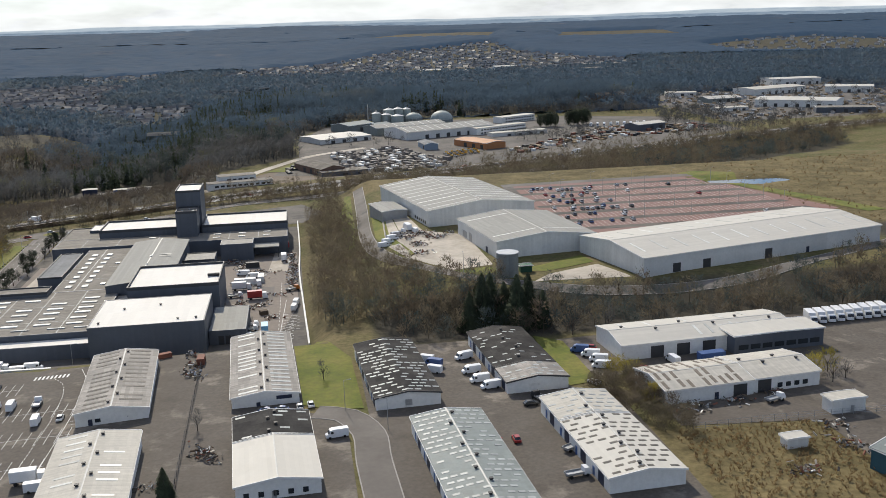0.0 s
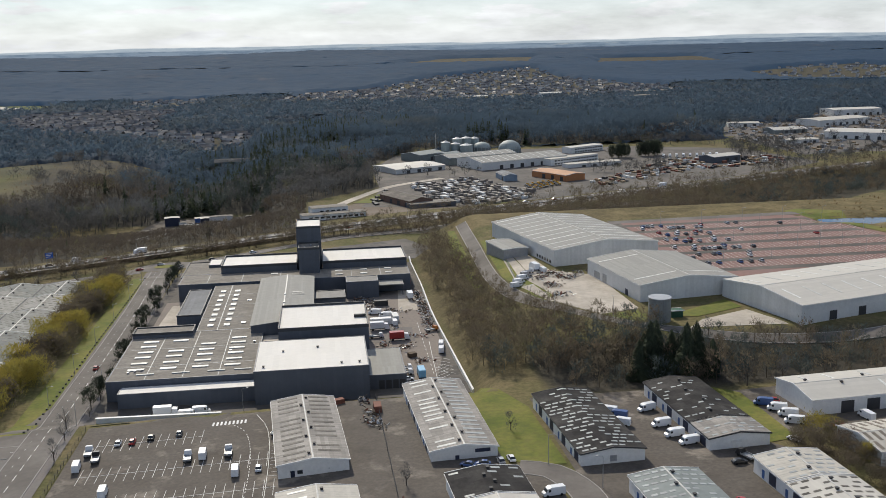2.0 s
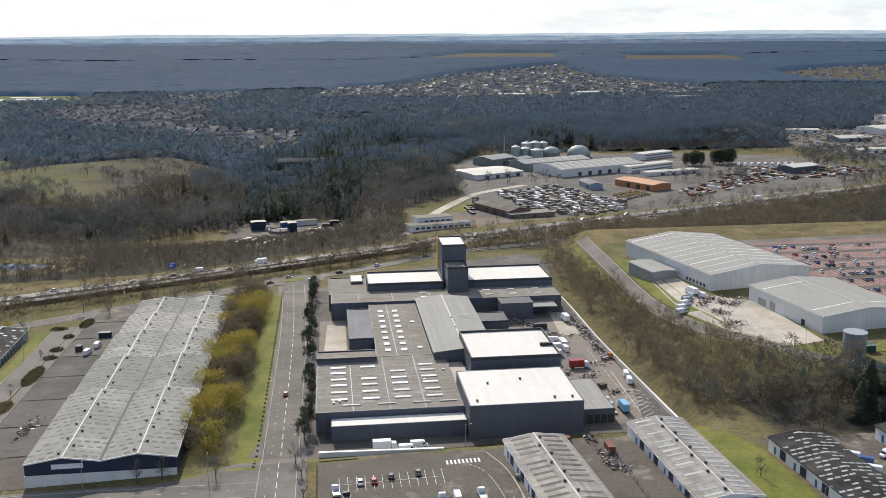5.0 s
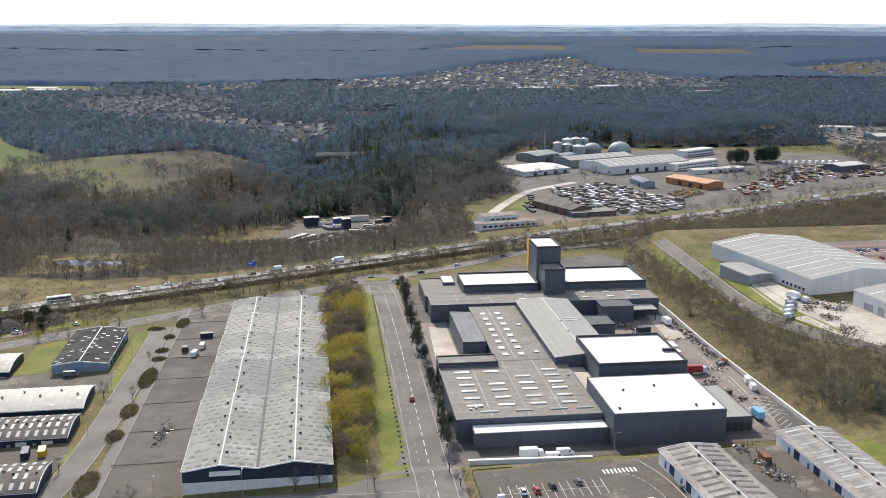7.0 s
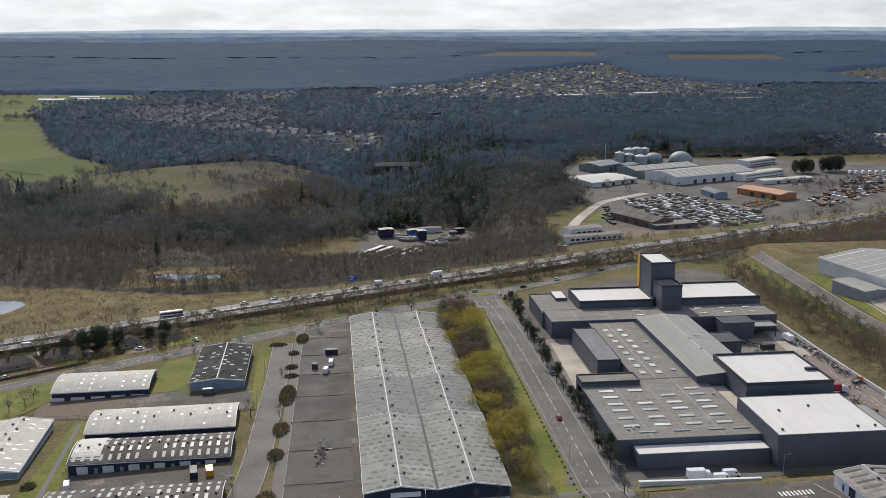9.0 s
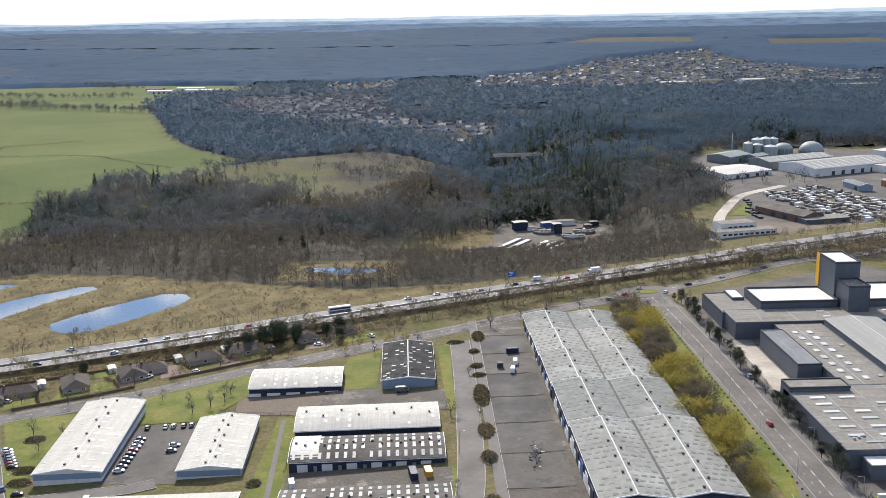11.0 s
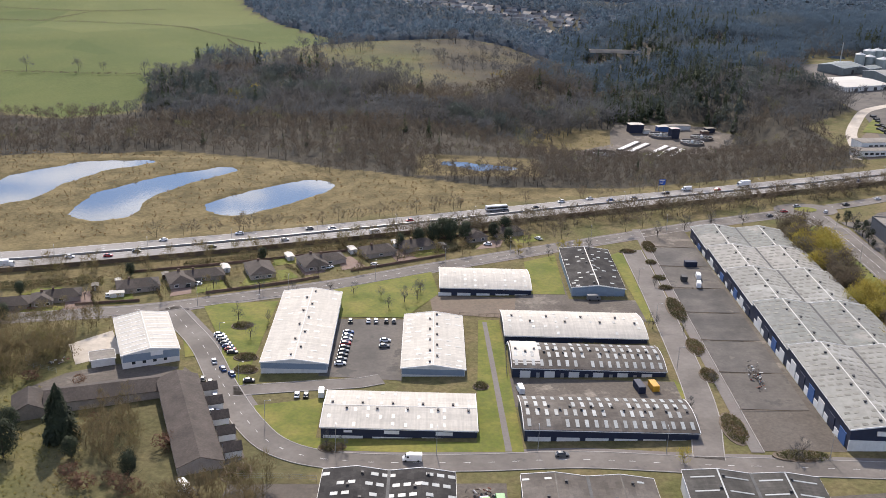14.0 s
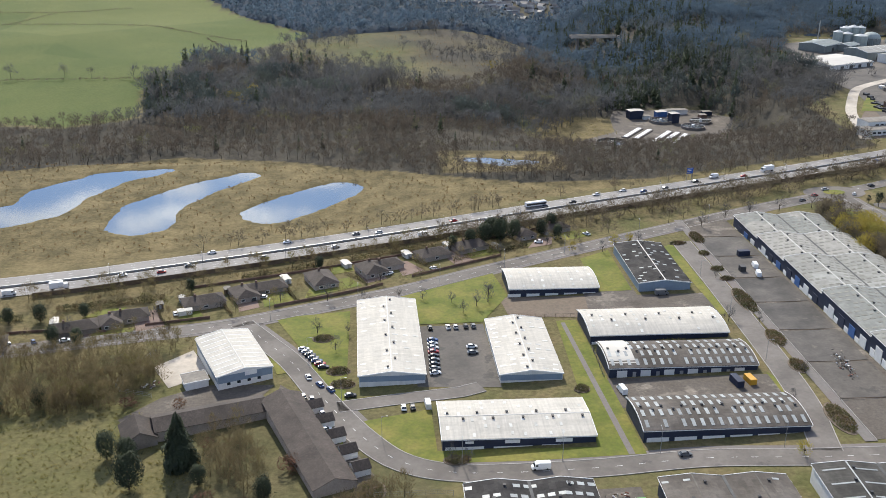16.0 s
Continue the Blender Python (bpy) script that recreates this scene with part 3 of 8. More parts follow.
wood = inside(X, Y, WOODS) * (1 - inside(X, Y, WORKS)) * (1 - inside_box(X, Y, -348, -276, 630, 680, 6)) * (1 - inside_box(X, Y, -275, -200, 772, 850, 6)) + smooth(1150, 1300, Y) * (1 - inside(X, Y, FIELD)) * (1 - 0.2 * in_town(X, Y)) * (1 - 0.2 * in_scarp_field(X, Y)) + inside_box(X, Y, 0, 30, 318, 560, 6) * 0.2 + inside_box(X, Y, 25, 260, 300, 334, 6) + inside_box(X, Y, 250, 420, 330, 400, 8) + inside(X, Y, [(-70, 610), (20, 636), (280, 744), (470, 822), (470, 770), (300, 650), (45, 606)]) * 0.9 + inside_box(X, Y, -440, -372, 262, 330, 10) * 0.3 + inside(X, Y, MEADOW) * np.clip(0.4 + 0.45 * smooth(-380, -320, X) + 0.35 * ripple(X + 30, Y, 26), 0, 1)
cover_map = me.attributes.new("cover", "FLOAT_COLOR", "POINT")
cover_map.data.foreach_set("color", np.stack([lush, np.clip(tan, 0, 1), np.clip(wood, 0, 1), np.ones_like(X)], -1).astype(np.float32).ravel())


def ground_material():
    m = bpy.data.materials.new("ground_cover")
    m.use_nodes = True
    n, l = m.node_tree.nodes, m.node_tree.links
    b = n["Principled BSDF"]
    b.inputs["Roughness"].default_value, b.inputs["Specular IOR Level"].default_value = 0.95, 0.1
    at = n.new("ShaderNodeNewGeometry").outputs["Position"]
    mask = n.new("ShaderNodeSeparateColor")
    a = n.new("ShaderNodeAttribute")
    a.attribute_name = "cover"
    l.new(a.outputs["Color"], mask.inputs[0])

    def noise(s, detail=5.0):
        t = n.new("ShaderNodeTexNoise")
        t.inputs["Scale"].default_value, t.inputs["Detail"].default_value, t.inputs["Roughness"].default_value = s, detail, 0.65
        l.new(at, t.inputs["Vector"])
        return t.outputs[0]

    def ramp(v, a0, b0, ca, cb):
        r = n.new("ShaderNodeMapRange")
        r.inputs[1].default_value, r.inputs[2].default_value = a0, b0
        l.new(v, r.inputs[0])
        return mix(r.outputs[0], (*ca, 1), (*cb, 1))

    def mix(fac, c0, c1, kind="MIX"):
        t = n.new("ShaderNodeMix")
        t.data_type, t.blend_type = "RGBA", kind
        for socket, v in ((t.inputs[0], fac), (t.inputs[6], c0), (t.inputs[7], c1)):
            if isinstance(v, (tuple, float, int)):
                socket.default_value = v
            else:
                l.new(v, socket)
        return t.outputs[2]

    grass = ramp(noise(0.05), 0.38, 0.64, (0.105, 0.105, 0.042), (0.17, 0.138, 0.072))
    plots = n.new("ShaderNodeTexVoronoi")
    plots.inputs["Scale"].default_value = 0.0042
    l.new(at, plots.inputs["Vector"])
    tone = n.new("ShaderNodeSeparateColor")
    l.new(plots.outputs["Color"], tone.inputs[0])
    field = mix(0.45, ramp(tone.outputs[0], 0.0, 1.0, (0.074, 0.1, 0.027), (0.13, 0.145, 0.046)), ramp(noise(0.008), 0.4, 0.6, (0.068, 0.098, 0.028), (0.112, 0.13, 0.042)))
    dead = ramp(noise(0.07, 7.0), 0.36, 0.66, (0.1, 0.083, 0.04), (0.205, 0.162, 0.082))
    floor = ramp(noise(0.03, 6.0), 0.36, 0.66, (0.045, 0.043, 0.035), (0.076, 0.067, 0.052))
    c = mix(mask.outputs[0], grass, field)
    c = mix(mask.outputs[1], c, dead)
    c = mix(mask.outputs[2], c, floor)
    c = mix(1.0, c, ramp(noise(0.6, 3.0), 0.3, 0.7, (0.72, 0.72, 0.72), (1.22, 1.22, 1.22)), "MULTIPLY")
    l.new(c, b.inputs["Base Color"])
    t = n.new("ShaderNodeBump")
    t.inputs["Strength"].default_value, t.inputs["Distance"].default_value = 0.7, 0.35
    l.new(noise(0.45, 4.0), t.inputs["Height"])
    l.new(t.outputs[0], b.inputs["Normal"])
    return m


me.materials.append(ground_material())
tagged(new("ground", me), "rolling spring ground with grass, fields and woodland floor", "ground", kind="structure")


def water_material():
    m = bpy.data.materials.new("pond_water")
    m.use_nodes = True
    n, l = m.node_tree.nodes, m.node_tree.links
    b = n["Principled BSDF"]
    b.inputs["Base Color"].default_value = (0.02, 0.028, 0.03, 1)
    b.inputs["Roughness"].default_value, b.inputs["Specular IOR Level"].default_value = 0.04, 1.0
    b.inputs["IOR"].default_value = 1.9
    at = n.new("ShaderNodeNewGeometry").outputs["Position"]
    t = n.new("ShaderNodeTexNoise")
    t.inputs["Scale"].default_value, t.inputs["Detail"].default_value = 0.9, 5.0
    l.new(at, t.inputs["Vector"])
    u = n.new("ShaderNodeBump")
    u.inputs["Strength"].default_value, u.inputs["Distance"].default_value = 0.1, 0.05
    l.new(t.outputs[0], u.inputs["Height"])
    l.new(u.outputs[0], b.inputs["Normal"])
    return m


WATER = water_material()
for line, level in zip(PONDS, POND_LEVELS):
    xs, ys = [p[0] for p in line], [p[1] for p in line]
    r = max(p[2] for p in line) + 4
    wx, wy = np.arange(min(xs) - r, max(xs) + r, 1.5), np.arange(min(ys) - r, max(ys) + r, 1.5)
    U, V = np.meshgrid(wx, wy)
    wet = line_distance(U, V, line) < 3.2
    verts, faces, index = [], [], {}
    for b in range(len(wy) - 1):
        for a in range(len(wx) - 1):
            if wet[b, a]:
                f = []
                for q in ((a, b), (a + 1, b), (a + 1, b + 1), (a, b + 1)):
                    if q not in index:
                        index[q] = len(verts)
                        verts.append((wx[q[0]], wy[q[1]], level))
                    f.append(index[q])
                faces.append(f)
    tagged(shape("water", verts, faces, WATER), "still pond water mirroring the sky among tan rushes", "pond", kind="structure")

# ---- motorway ----
for name, a, b in (("road", 12.2, 1.5), ("road", -1.5, -12.2)):
    tagged(strip(name, MW, a, b, 0.25, MOTORWAY), "pale worn motorway carriageway with lane lines", "motorway", kind="structure")
tagged(strip("trim", MW, 1.5, -1.5, 0.22, YARD), "dark central reserve of the motorway", "central reserve", kind="structure")
barrier = thing("crash_barrier", 0, 0, 0, "long steel and concrete barrier along the motorway's central reserve", "crash barrier", z=0)
strip("rail", MW, 0.25, -0.25, 0.22, STEEL, barrier, height=0.85)
for by in (11.6, 2.2, -2.2, -11.6):
    strip_line = strip("trim", MW, by + 0.1, by - 0.1, 0.31, LINE)
    tagged(strip_line, "solid white edge line", "road marking", kind="structure")
for by in (5.4, 8.4, -5.4, -8.4):
    dashes("trim", MW, by, 0.31, LINE, 2.0, 7.0, 0.09)

# ---- local roads ----
LOCAL = [(-640, 372), (-560, 388), (-494, 402), (-451, 410), (-412, 425), (-374, 441), (-337, 461), (-283, 488), (-238, 510), (-188, 534), (-150, 550)]
LOCAL_EAST = [(-122, 562), (-96, 574), (-42, 604), (10, 622), (90, 655), (200, 700)]
MAIN = [(-134, 170), (-134, 300), (-134, 440), (-136, 520), (-137, 545)]
LOOP = [(-441, 412), (-430, 395), (-417, 374), (-403, 344), (-390, 320), (-377, 304), (-358, 297), (-322, 296.5), (-288, 299), (-256, 297), (-227, 296), (-185, 294), (-140, 290)]
EAST = [(-250, 300), (-244, 340), (-242, 424), (-242, 488)]
B1_LANE = [(-399, 340), (-377, 344), (-357, 347), (-350, 350)]
RETAIL_LANE = [(34, 590), (32, 530), (29.5, 446), (37, 395), (56, 362), (80, 341), (114, 331), (160, 333), (209, 352), (300, 395)]
ACCESS = [(0, 246), (8, 242), (13, 229), (13, 211), (14, 180)]
for label, line, half in (("local two-lane road below the motorway", LOCAL, 4.2), ("local road beyond the roundabout", LOCAL_EAST, 4.2), ("wide estate road with dashed centre line", MAIN, 5.6), ("curving industrial estate road", LOOP, 4.6), ("estate road past parking lots", EAST, 4.6), ("short lane into a car park", B1_LANE, 3.6), ("narrow service lane round the big stores", RETAIL_LANE, 2.9), ("short access road between small units", ACCESS, 4.2)):
    tagged(strip("road", line, half, -half, 0.17, ROAD), label, "road", kind="structure")
    for s in (1, -1):
        tagged(strip("trim", line, s * half + 0.15, s * half - 0.15, 0.05, KERB, height=0.2), "pale concrete kerb", "kerb", kind="structure")
for line in (LOCAL, LOOP, LOCAL_EAST):
    dashes("trim", line, 0, 0.22, LINE, 2.0, 5.0, 0.07)
dashes("trim", MAIN, 0.0, 0.22, LINE, 4.0, 3.0, 0.1)
dashes("trim", MAIN, 3.0, 0.22, LINE, 1.0, 5.0, 0.06)
for line, a, b in ((MAIN, 8.2, 5.8), (MAIN, -5.8, -8.4), (LOCAL, -4.4, -6.4), (LOCAL, 6.2, 4.4), (LOOP, 6.6, 4.8)):
    tagged(strip("pavement", line, a, b, 0.12, FOOTWAY), "worn asphalt footway beside the road", "footway", kind="structure")
area("road", [(-139.5, 338), (-139.5, 292), (-180, 297), (-170, 299.5), (-158, 303), (-149, 309), (-143.5, 320)], 0.2, ROAD, cell=4.0)
ring = [(-137 + 17 * math.cos(a * math.pi / 8), 557 + 12 * math.sin(a * math.pi / 8)) for a in range(17)]
area("road", ring[:-1], 0.19, ROAD)
island = [(-137 + 6 * math.cos(a * math.pi / 8), 557 + 4.5 * math.sin(a * math.pi / 8)) for a in range(16)]
area("ground", island, 0.35, LAWN)

# ---- yards, car parks and lawns ----
area("pavement", [(-122, 196), (-122, 312), (-84, 304), (-70, 312), (-50, 314), (-40, 196)], 0.10, YARD)
area("pavement", [(-50, 150), (-50, 318), (-3, 318), (-3, 247), (8, 240), (8, 150)], 0.12, YARD)
area("pavement", [(-126, 314), (-126, 400), (-126, 535), (-3, 545), (-1, 322), (-30, 322), (-70, 318)], 0.09, ASPHALT)
area("pavement", [(-118, 530), (-100, 552), (0, 592), (12, 560), (0, 530)], 0.12, ASPHALT)
area("pavement", [(14, 150), (14, 298), (71, 298), (71, 250), (82, 236), (82, 150)], 0.11, YARD)
area("pavement", [(80, 255), (76, 292), (160, 300), (230, 296), (230, 170), (125, 150), (125, 212), (90, 216), (92, 256)], 0.10, YARD)
area("pavement", [(-236, 305), (-233, 515), (-210.5, 515), (-208, 305)], 0.10, YARD)
area("pavement", [(-372, 352), (-374, 402), (-345, 402), (-343, 349)], 0.10, ASPHALT)
area("pavement", [(-306, 331), (-306, 352), (-250, 350), (-248, 331)], 0.10, YARD)
area("pavement", [(-306, 403), (-300, 428), (-280, 478), (-278, 425), (-250, 424), (-250, 402)], 0.10, YARD)
area("pavement", [(-334, 408), (-336, 428), (-300, 426), (-302, 404)], 0.11, BARE_EARTH)
area("pavement", [(-420, 358), (-404, 340), (-386, 298), (-394, 290), (-420, 340)], 0.12, YARD)
area("pavement", [(-468, 376), (-456, 389), (-446, 369), (-459, 359)], 0.12, CONCRETE)
area("pavement", [(-471, 338), (-460, 352), (-446, 360), (-422, 358), (-427, 346), (-466, 330)], 0.13, YARD)
area("pavement", [(-392, 200), (-388, 284), (-310, 286), (-310, 200)], 0.10, YARD)
area("pavement", [(-310, 200), (-310, 270), (-200, 284), (-200, 200)], 0.09, YARD)
area("pavement", [(39, 480), (36, 424), (42, 392), (57, 367), (74, 372), (73, 430), (55, 444), (52, 480)], 0.12, CONCRETE)
area("pavement", [(84, 343), (92, 352), (114, 362), (121, 341)], 0.12, CONCRETE)
area("pavement", [(112, 470), (116, 556), (230, 560), (262, 440), (225, 412), (128, 405), (122, 440)], 0.10, RED_TARMAC)
area("pavement", [(-58, 672), (-62, 700), (-20, 770), (60, 745), (70, 728), (20, 700)], 0.06, BARE_EARTH)
area("pavement", [(-20, 745), (0, 830), (0, 975), (30, 1080), (100, 1115), (300, 1100), (410, 1040), (430, 900), (300, 812), (70, 724)], 0.12, ASPHALT)
area("pavement", [(440, 950), (440, 1150), (490, 1290), (640, 1310), (700, 1430), (790, 1430), (790, 1180), (650, 965), (560, 945)], 0.1, ASPHALT)
tagged(strip("road", [(-66, 672), (-55, 700), (-48, 722), (-36, 760), (-15, 805), (5, 842), (24, 862), (60, 890)], 4.0, -4.0, 0.22, CONCRETE), "pale concrete lane into the far estate", "road", kind="structure")
area("ground", [(-26, 765), (-10, 795), (2, 815), (2, 790), (-10, 762)], 0.25, LAWN)
area("ground", [(60, 716), (75, 722), (110, 738), (105, 744), (70, 734)], 0.25, LAWN)
area("pavement", WORKS, 0.15, YARD)
FAC_YARD = mat("pinkish_yard_concrete", (0.26, 0.222, 0.19), 0.9, 0.25, 0.07, 0.7, 0.01, tint=(0.2, 0.17, 0.148), patches=((0.15, 0.13, 0.118), 0.08, 0.6))
area("pavement", [(-50, 398.5), (-50, 431), (-39, 447), (-39, 466), (-4, 466), (-4, 372), (-12, 330), (-21, 330), (-21, 362), (-32.5, 362), (-32.5, 398.5)], 0.15, FAC_YARD)
area("pavement", [(-122.5, 395), (-122.5, 466), (-110.5, 466), (-110.5, 395)], 0.15, FAC_YARD)
LAWNS = (
    [(-148.5, 318), (-148.5, 520), (-141, 528), (-140.6, 300), (-150, 303)],
    [(-3, 252), (-6, 318), (2, 320), (12, 290), (13, 246), (4, 247)],
    [(71, 250), (72, 298), (80, 290), (80, 252)],
    [(-122, 306), (-122, 318), (-110, 318), (-110, 306)],
    [(-396, 312), (-398, 420), (-428, 416), (-411, 376)],
    [(-395, 420), (-372, 418), (-372, 404), (-345, 404), (-332, 430), (-336, 456), (-376, 434)],
    [(-380, 307), (-390, 330), (-368, 336), (-367, 310), (-367, 303)],
    [(-367, 303), (-367, 310), (-318, 308), (-316, 402), (-308, 402), (-304, 303), (-340, 302)],
    [(-250, 402), (-253, 480), (-247, 486), (-247, 402)],
    [(-250, 303), (-250, 352), (-247, 345), (-246, 303)],
    [(-294, 430), (-294, 470), (-279, 480), (-279, 430)],
    [(-422, 366), (-432, 398), (-428, 398), (-414, 368)],
    [(40, 392), (33, 446), (36, 530), (42, 520), (39, 440), (46, 398)],
    [(24, 446), (27, 530), (29, 580), (26, 590), (20, 530), (20, 446)],
    [(76, 360), (92, 366), (112, 378), (114, 366), (92, 356)],
    [(57, 366), (72, 369), (76, 357), (68, 352)],
    [(228, 566), (270, 428), (282, 430), (250, 520), (262, 560), (240, 572)],
    [(-165, 297), (-150, 300), (-150, 305), (-165, 304)],
)
for corners in LAWNS:
    area("ground", corners, 0.16, LAWN)
area("pavement", [(-314.5, 400), (-312.8, 400), (-307.5, 303), (-309.5, 303)], 0.21, FOOTWAY)
# grey lanes between the red bays of the big car park
for r in range(7):
    y = 424 + r * 19
    area("pavement", [(124 - r * 1.2, y), (124 - r * 1.2, y + 6.0), (252 - r * 3, y + 6.0), (254 - r * 3, y)], 0.16, ASPHALT)
area("pavement", [(112, 470), (116, 556), (122, 556), (118, 470)], 0.17, ASPHALT)
area("pavement", [(116, 550), (116, 558), (232, 563), (234, 554)], 0.18, ROAD)
bay_lines = bmesh.new()
for r in range(6):
    for i in range(46):
        x = 126 + i * 2.6
        add_box(bay_lines, x - 0.07, x + 0.07, 430.3 + r * 19, 442.7 + r * 19, 0, 0.02)
for v in bay_lines.verts:
    v.co.z += G(v.co.x, v.co.y) + 0.14
tagged(part("trim", bay_lines, LINE), "faint white bay lines on red tarmac", "road marking", kind="structure")
# parking bays in front of the factory
bay_bm = bmesh.new()
for y0 in (288, 266, 247, 228):
    for i in range(22):
        x = -116 + i * 2.5
        if x < -62 and not (y0 == 288 and x > -86):
            add_box(bay_bm, x - 0.06, x + 0.06, y0 - 5, y0 + 5, 0, 0.02)
    add_box(bay_bm, -116, -63 if y0 < 288 else -86, y0 - 0.06, y0 + 0.06, 0.001, 0.021)
for v in bay_bm.verts:
    v.co.z += G(v.co.x, v.co.y) + 0.15
tagged(part("trim", bay_bm, LINE), "white painted parking bays", "road marking", kind="structure")

# bungalow plots: brick drives and small lawns
PAVING = mat("brick_drive_paving", (0.24, 0.165, 0.135), 0.9, 0.25, 0.2, 1.2, 0.01, tint=(0.18, 0.135, 0.115))
for corners in ([(-516, 397), (-512, 408), (-494, 410), (-495, 402)], [(-482, 408), (-488, 426), (-479, 430), (-472, 413)], [(-444, 424), (-447, 440), (-440, 444), (-436, 428)], [(-392, 450), (-398, 466), (-390, 470), (-383, 455)], [(-376, 457), (-380, 474), (-374, 476), (-366, 463)], [(-352, 469), (-358, 484), (-352, 488), (-343, 474)], [(-316, 487), (-310, 500), (-302, 503), (-304, 491)]):
    area("pavement", corners, 0.14, PAVING, cell=4.0)
for corners in ([(-500, 404), (-498, 414), (-484, 412), (-483, 407)], [(-466, 415), (-470, 428), (-462, 430), (-457, 419)], [(-434, 428), (-437, 442), (-428, 446), (-422, 434)], [(-418, 436), (-416, 452), (-400, 458), (-394, 448)], [(-408, 462), (-410, 474), (-400, 476), (-398, 466)], [(-296, 496), (-298, 506), (-284, 512), (-282, 502)], [(-344, 476), (-346, 486), (-334, 490), (-330, 482)], [(-508, 424), (-504, 432), (-492, 434), (-494, 428)]):
    area("ground", corners, 0.15, LAWN, cell=4.0)

# car park lines: the curving way in, its dashed edge, a zebra crossing and side bays
dashes("trim", [(-79, 297), (-73, 286), (-70.5, 262), (-71, 225)], 0, 0.2, LINE, 1.0, 1.0, 0.1)
tagged(strip("trim", [(-71, 302), (-67, 288), (-65.5, 262), (-66, 215)], 0.08, -0.08, 0.18, LINE), "white edge line of the way in", "road marking", kind="structure")
zebra = bmesh.new()
for i in range(9):
    add_box(zebra, -84 + i * 1.2, -83.4 + i * 1.2, 295.5, 298.5, 0, 0.02)
for i in range(14):
    add_box(zebra, -65, -64.9 + 4.2, 254 + i * 2.5, 254.12 + i * 2.5, 0, 0.02)
for v in zebra.verts:
    v.co.z += G(v.co.x, v.co.y) + 0.16
tagged(part("trim", zebra, LINE), "white zebra crossing and side bays", "road marking", kind="structure")
# hatched yard lines beside the factory
hatch = bmesh.new()
for i in range(8):
    bmesh.ops.create_cube(hatch, size=1, matrix=pose(-8, 330 + i * 3.0, 0.2, 0, 0, 40) @ Matrix.Diagonal((6, 0.18, 0.02, 1)))
    bmesh.ops.create_cube(hatch, size=1, matrix=pose(-15.5, 334 + i * 5.0, 0.2, 0, 0, 95) @ Matrix.Diagonal((2.6, 0.16, 0.02, 1)))
for v in hatch.verts:
    v.co.z += G(v.co.x, v.co.y)
tagged(part("trim", hatch, LINE), "white hatched yard markings", "road marking", kind="structure")

# ---- buildings ----
MESHES = {}


def shared_box(sx, sy, sz, material, name="piece"):
    key = (name, round(sx, 2), round(sy, 2), round(sz, 2), material.name)
    if key not in MESHES:
        bm = boxes((-sx / 2, sx / 2, -sy / 2, sy / 2, 0, sz))
        me = bpy.data.meshes.new(name)
        bm.to_mesh(me)
        bm.free()
        me.materials.append(material)
        MESHES[key] = me
    return MESHES[key]


def vent_mesh(material, name="roof_vent"):
    key = (name, material.name)
    if key not in MESHES:
        bm = boxes((-0.28, 0.28, -0.28, 0.28, 0, 0.4), (-0.42, 0.42, -0.42, 0.42, 0.4, 0.62))
        me = bpy.data.meshes.new(name)
        bm.to_mesh(me)
        bm.free()
        me.materials.append(material)
        MESHES[key] = me
    return MESHES[key]


def extrude_profile(profile, y0, y1):
    """A closed outline in x and z, drawn out along y."""
    bm = bmesh.new()
    a = [bm.verts.new((x, y0, z)) for x, z in profile]
    b = [bm.verts.new((x, y1, z)) for x, z in profile]
    n = len(profile)
    bm.faces.new(a[::-1])
    bm.faces.new(b)
    for i in range(n):
        bm.faces.new((a[i], a[(i + 1) % n], b[(i + 1) % n], b[i]))
    bmesh.ops.recalc_face_normals(bm, faces=bm.faces)
    return bm


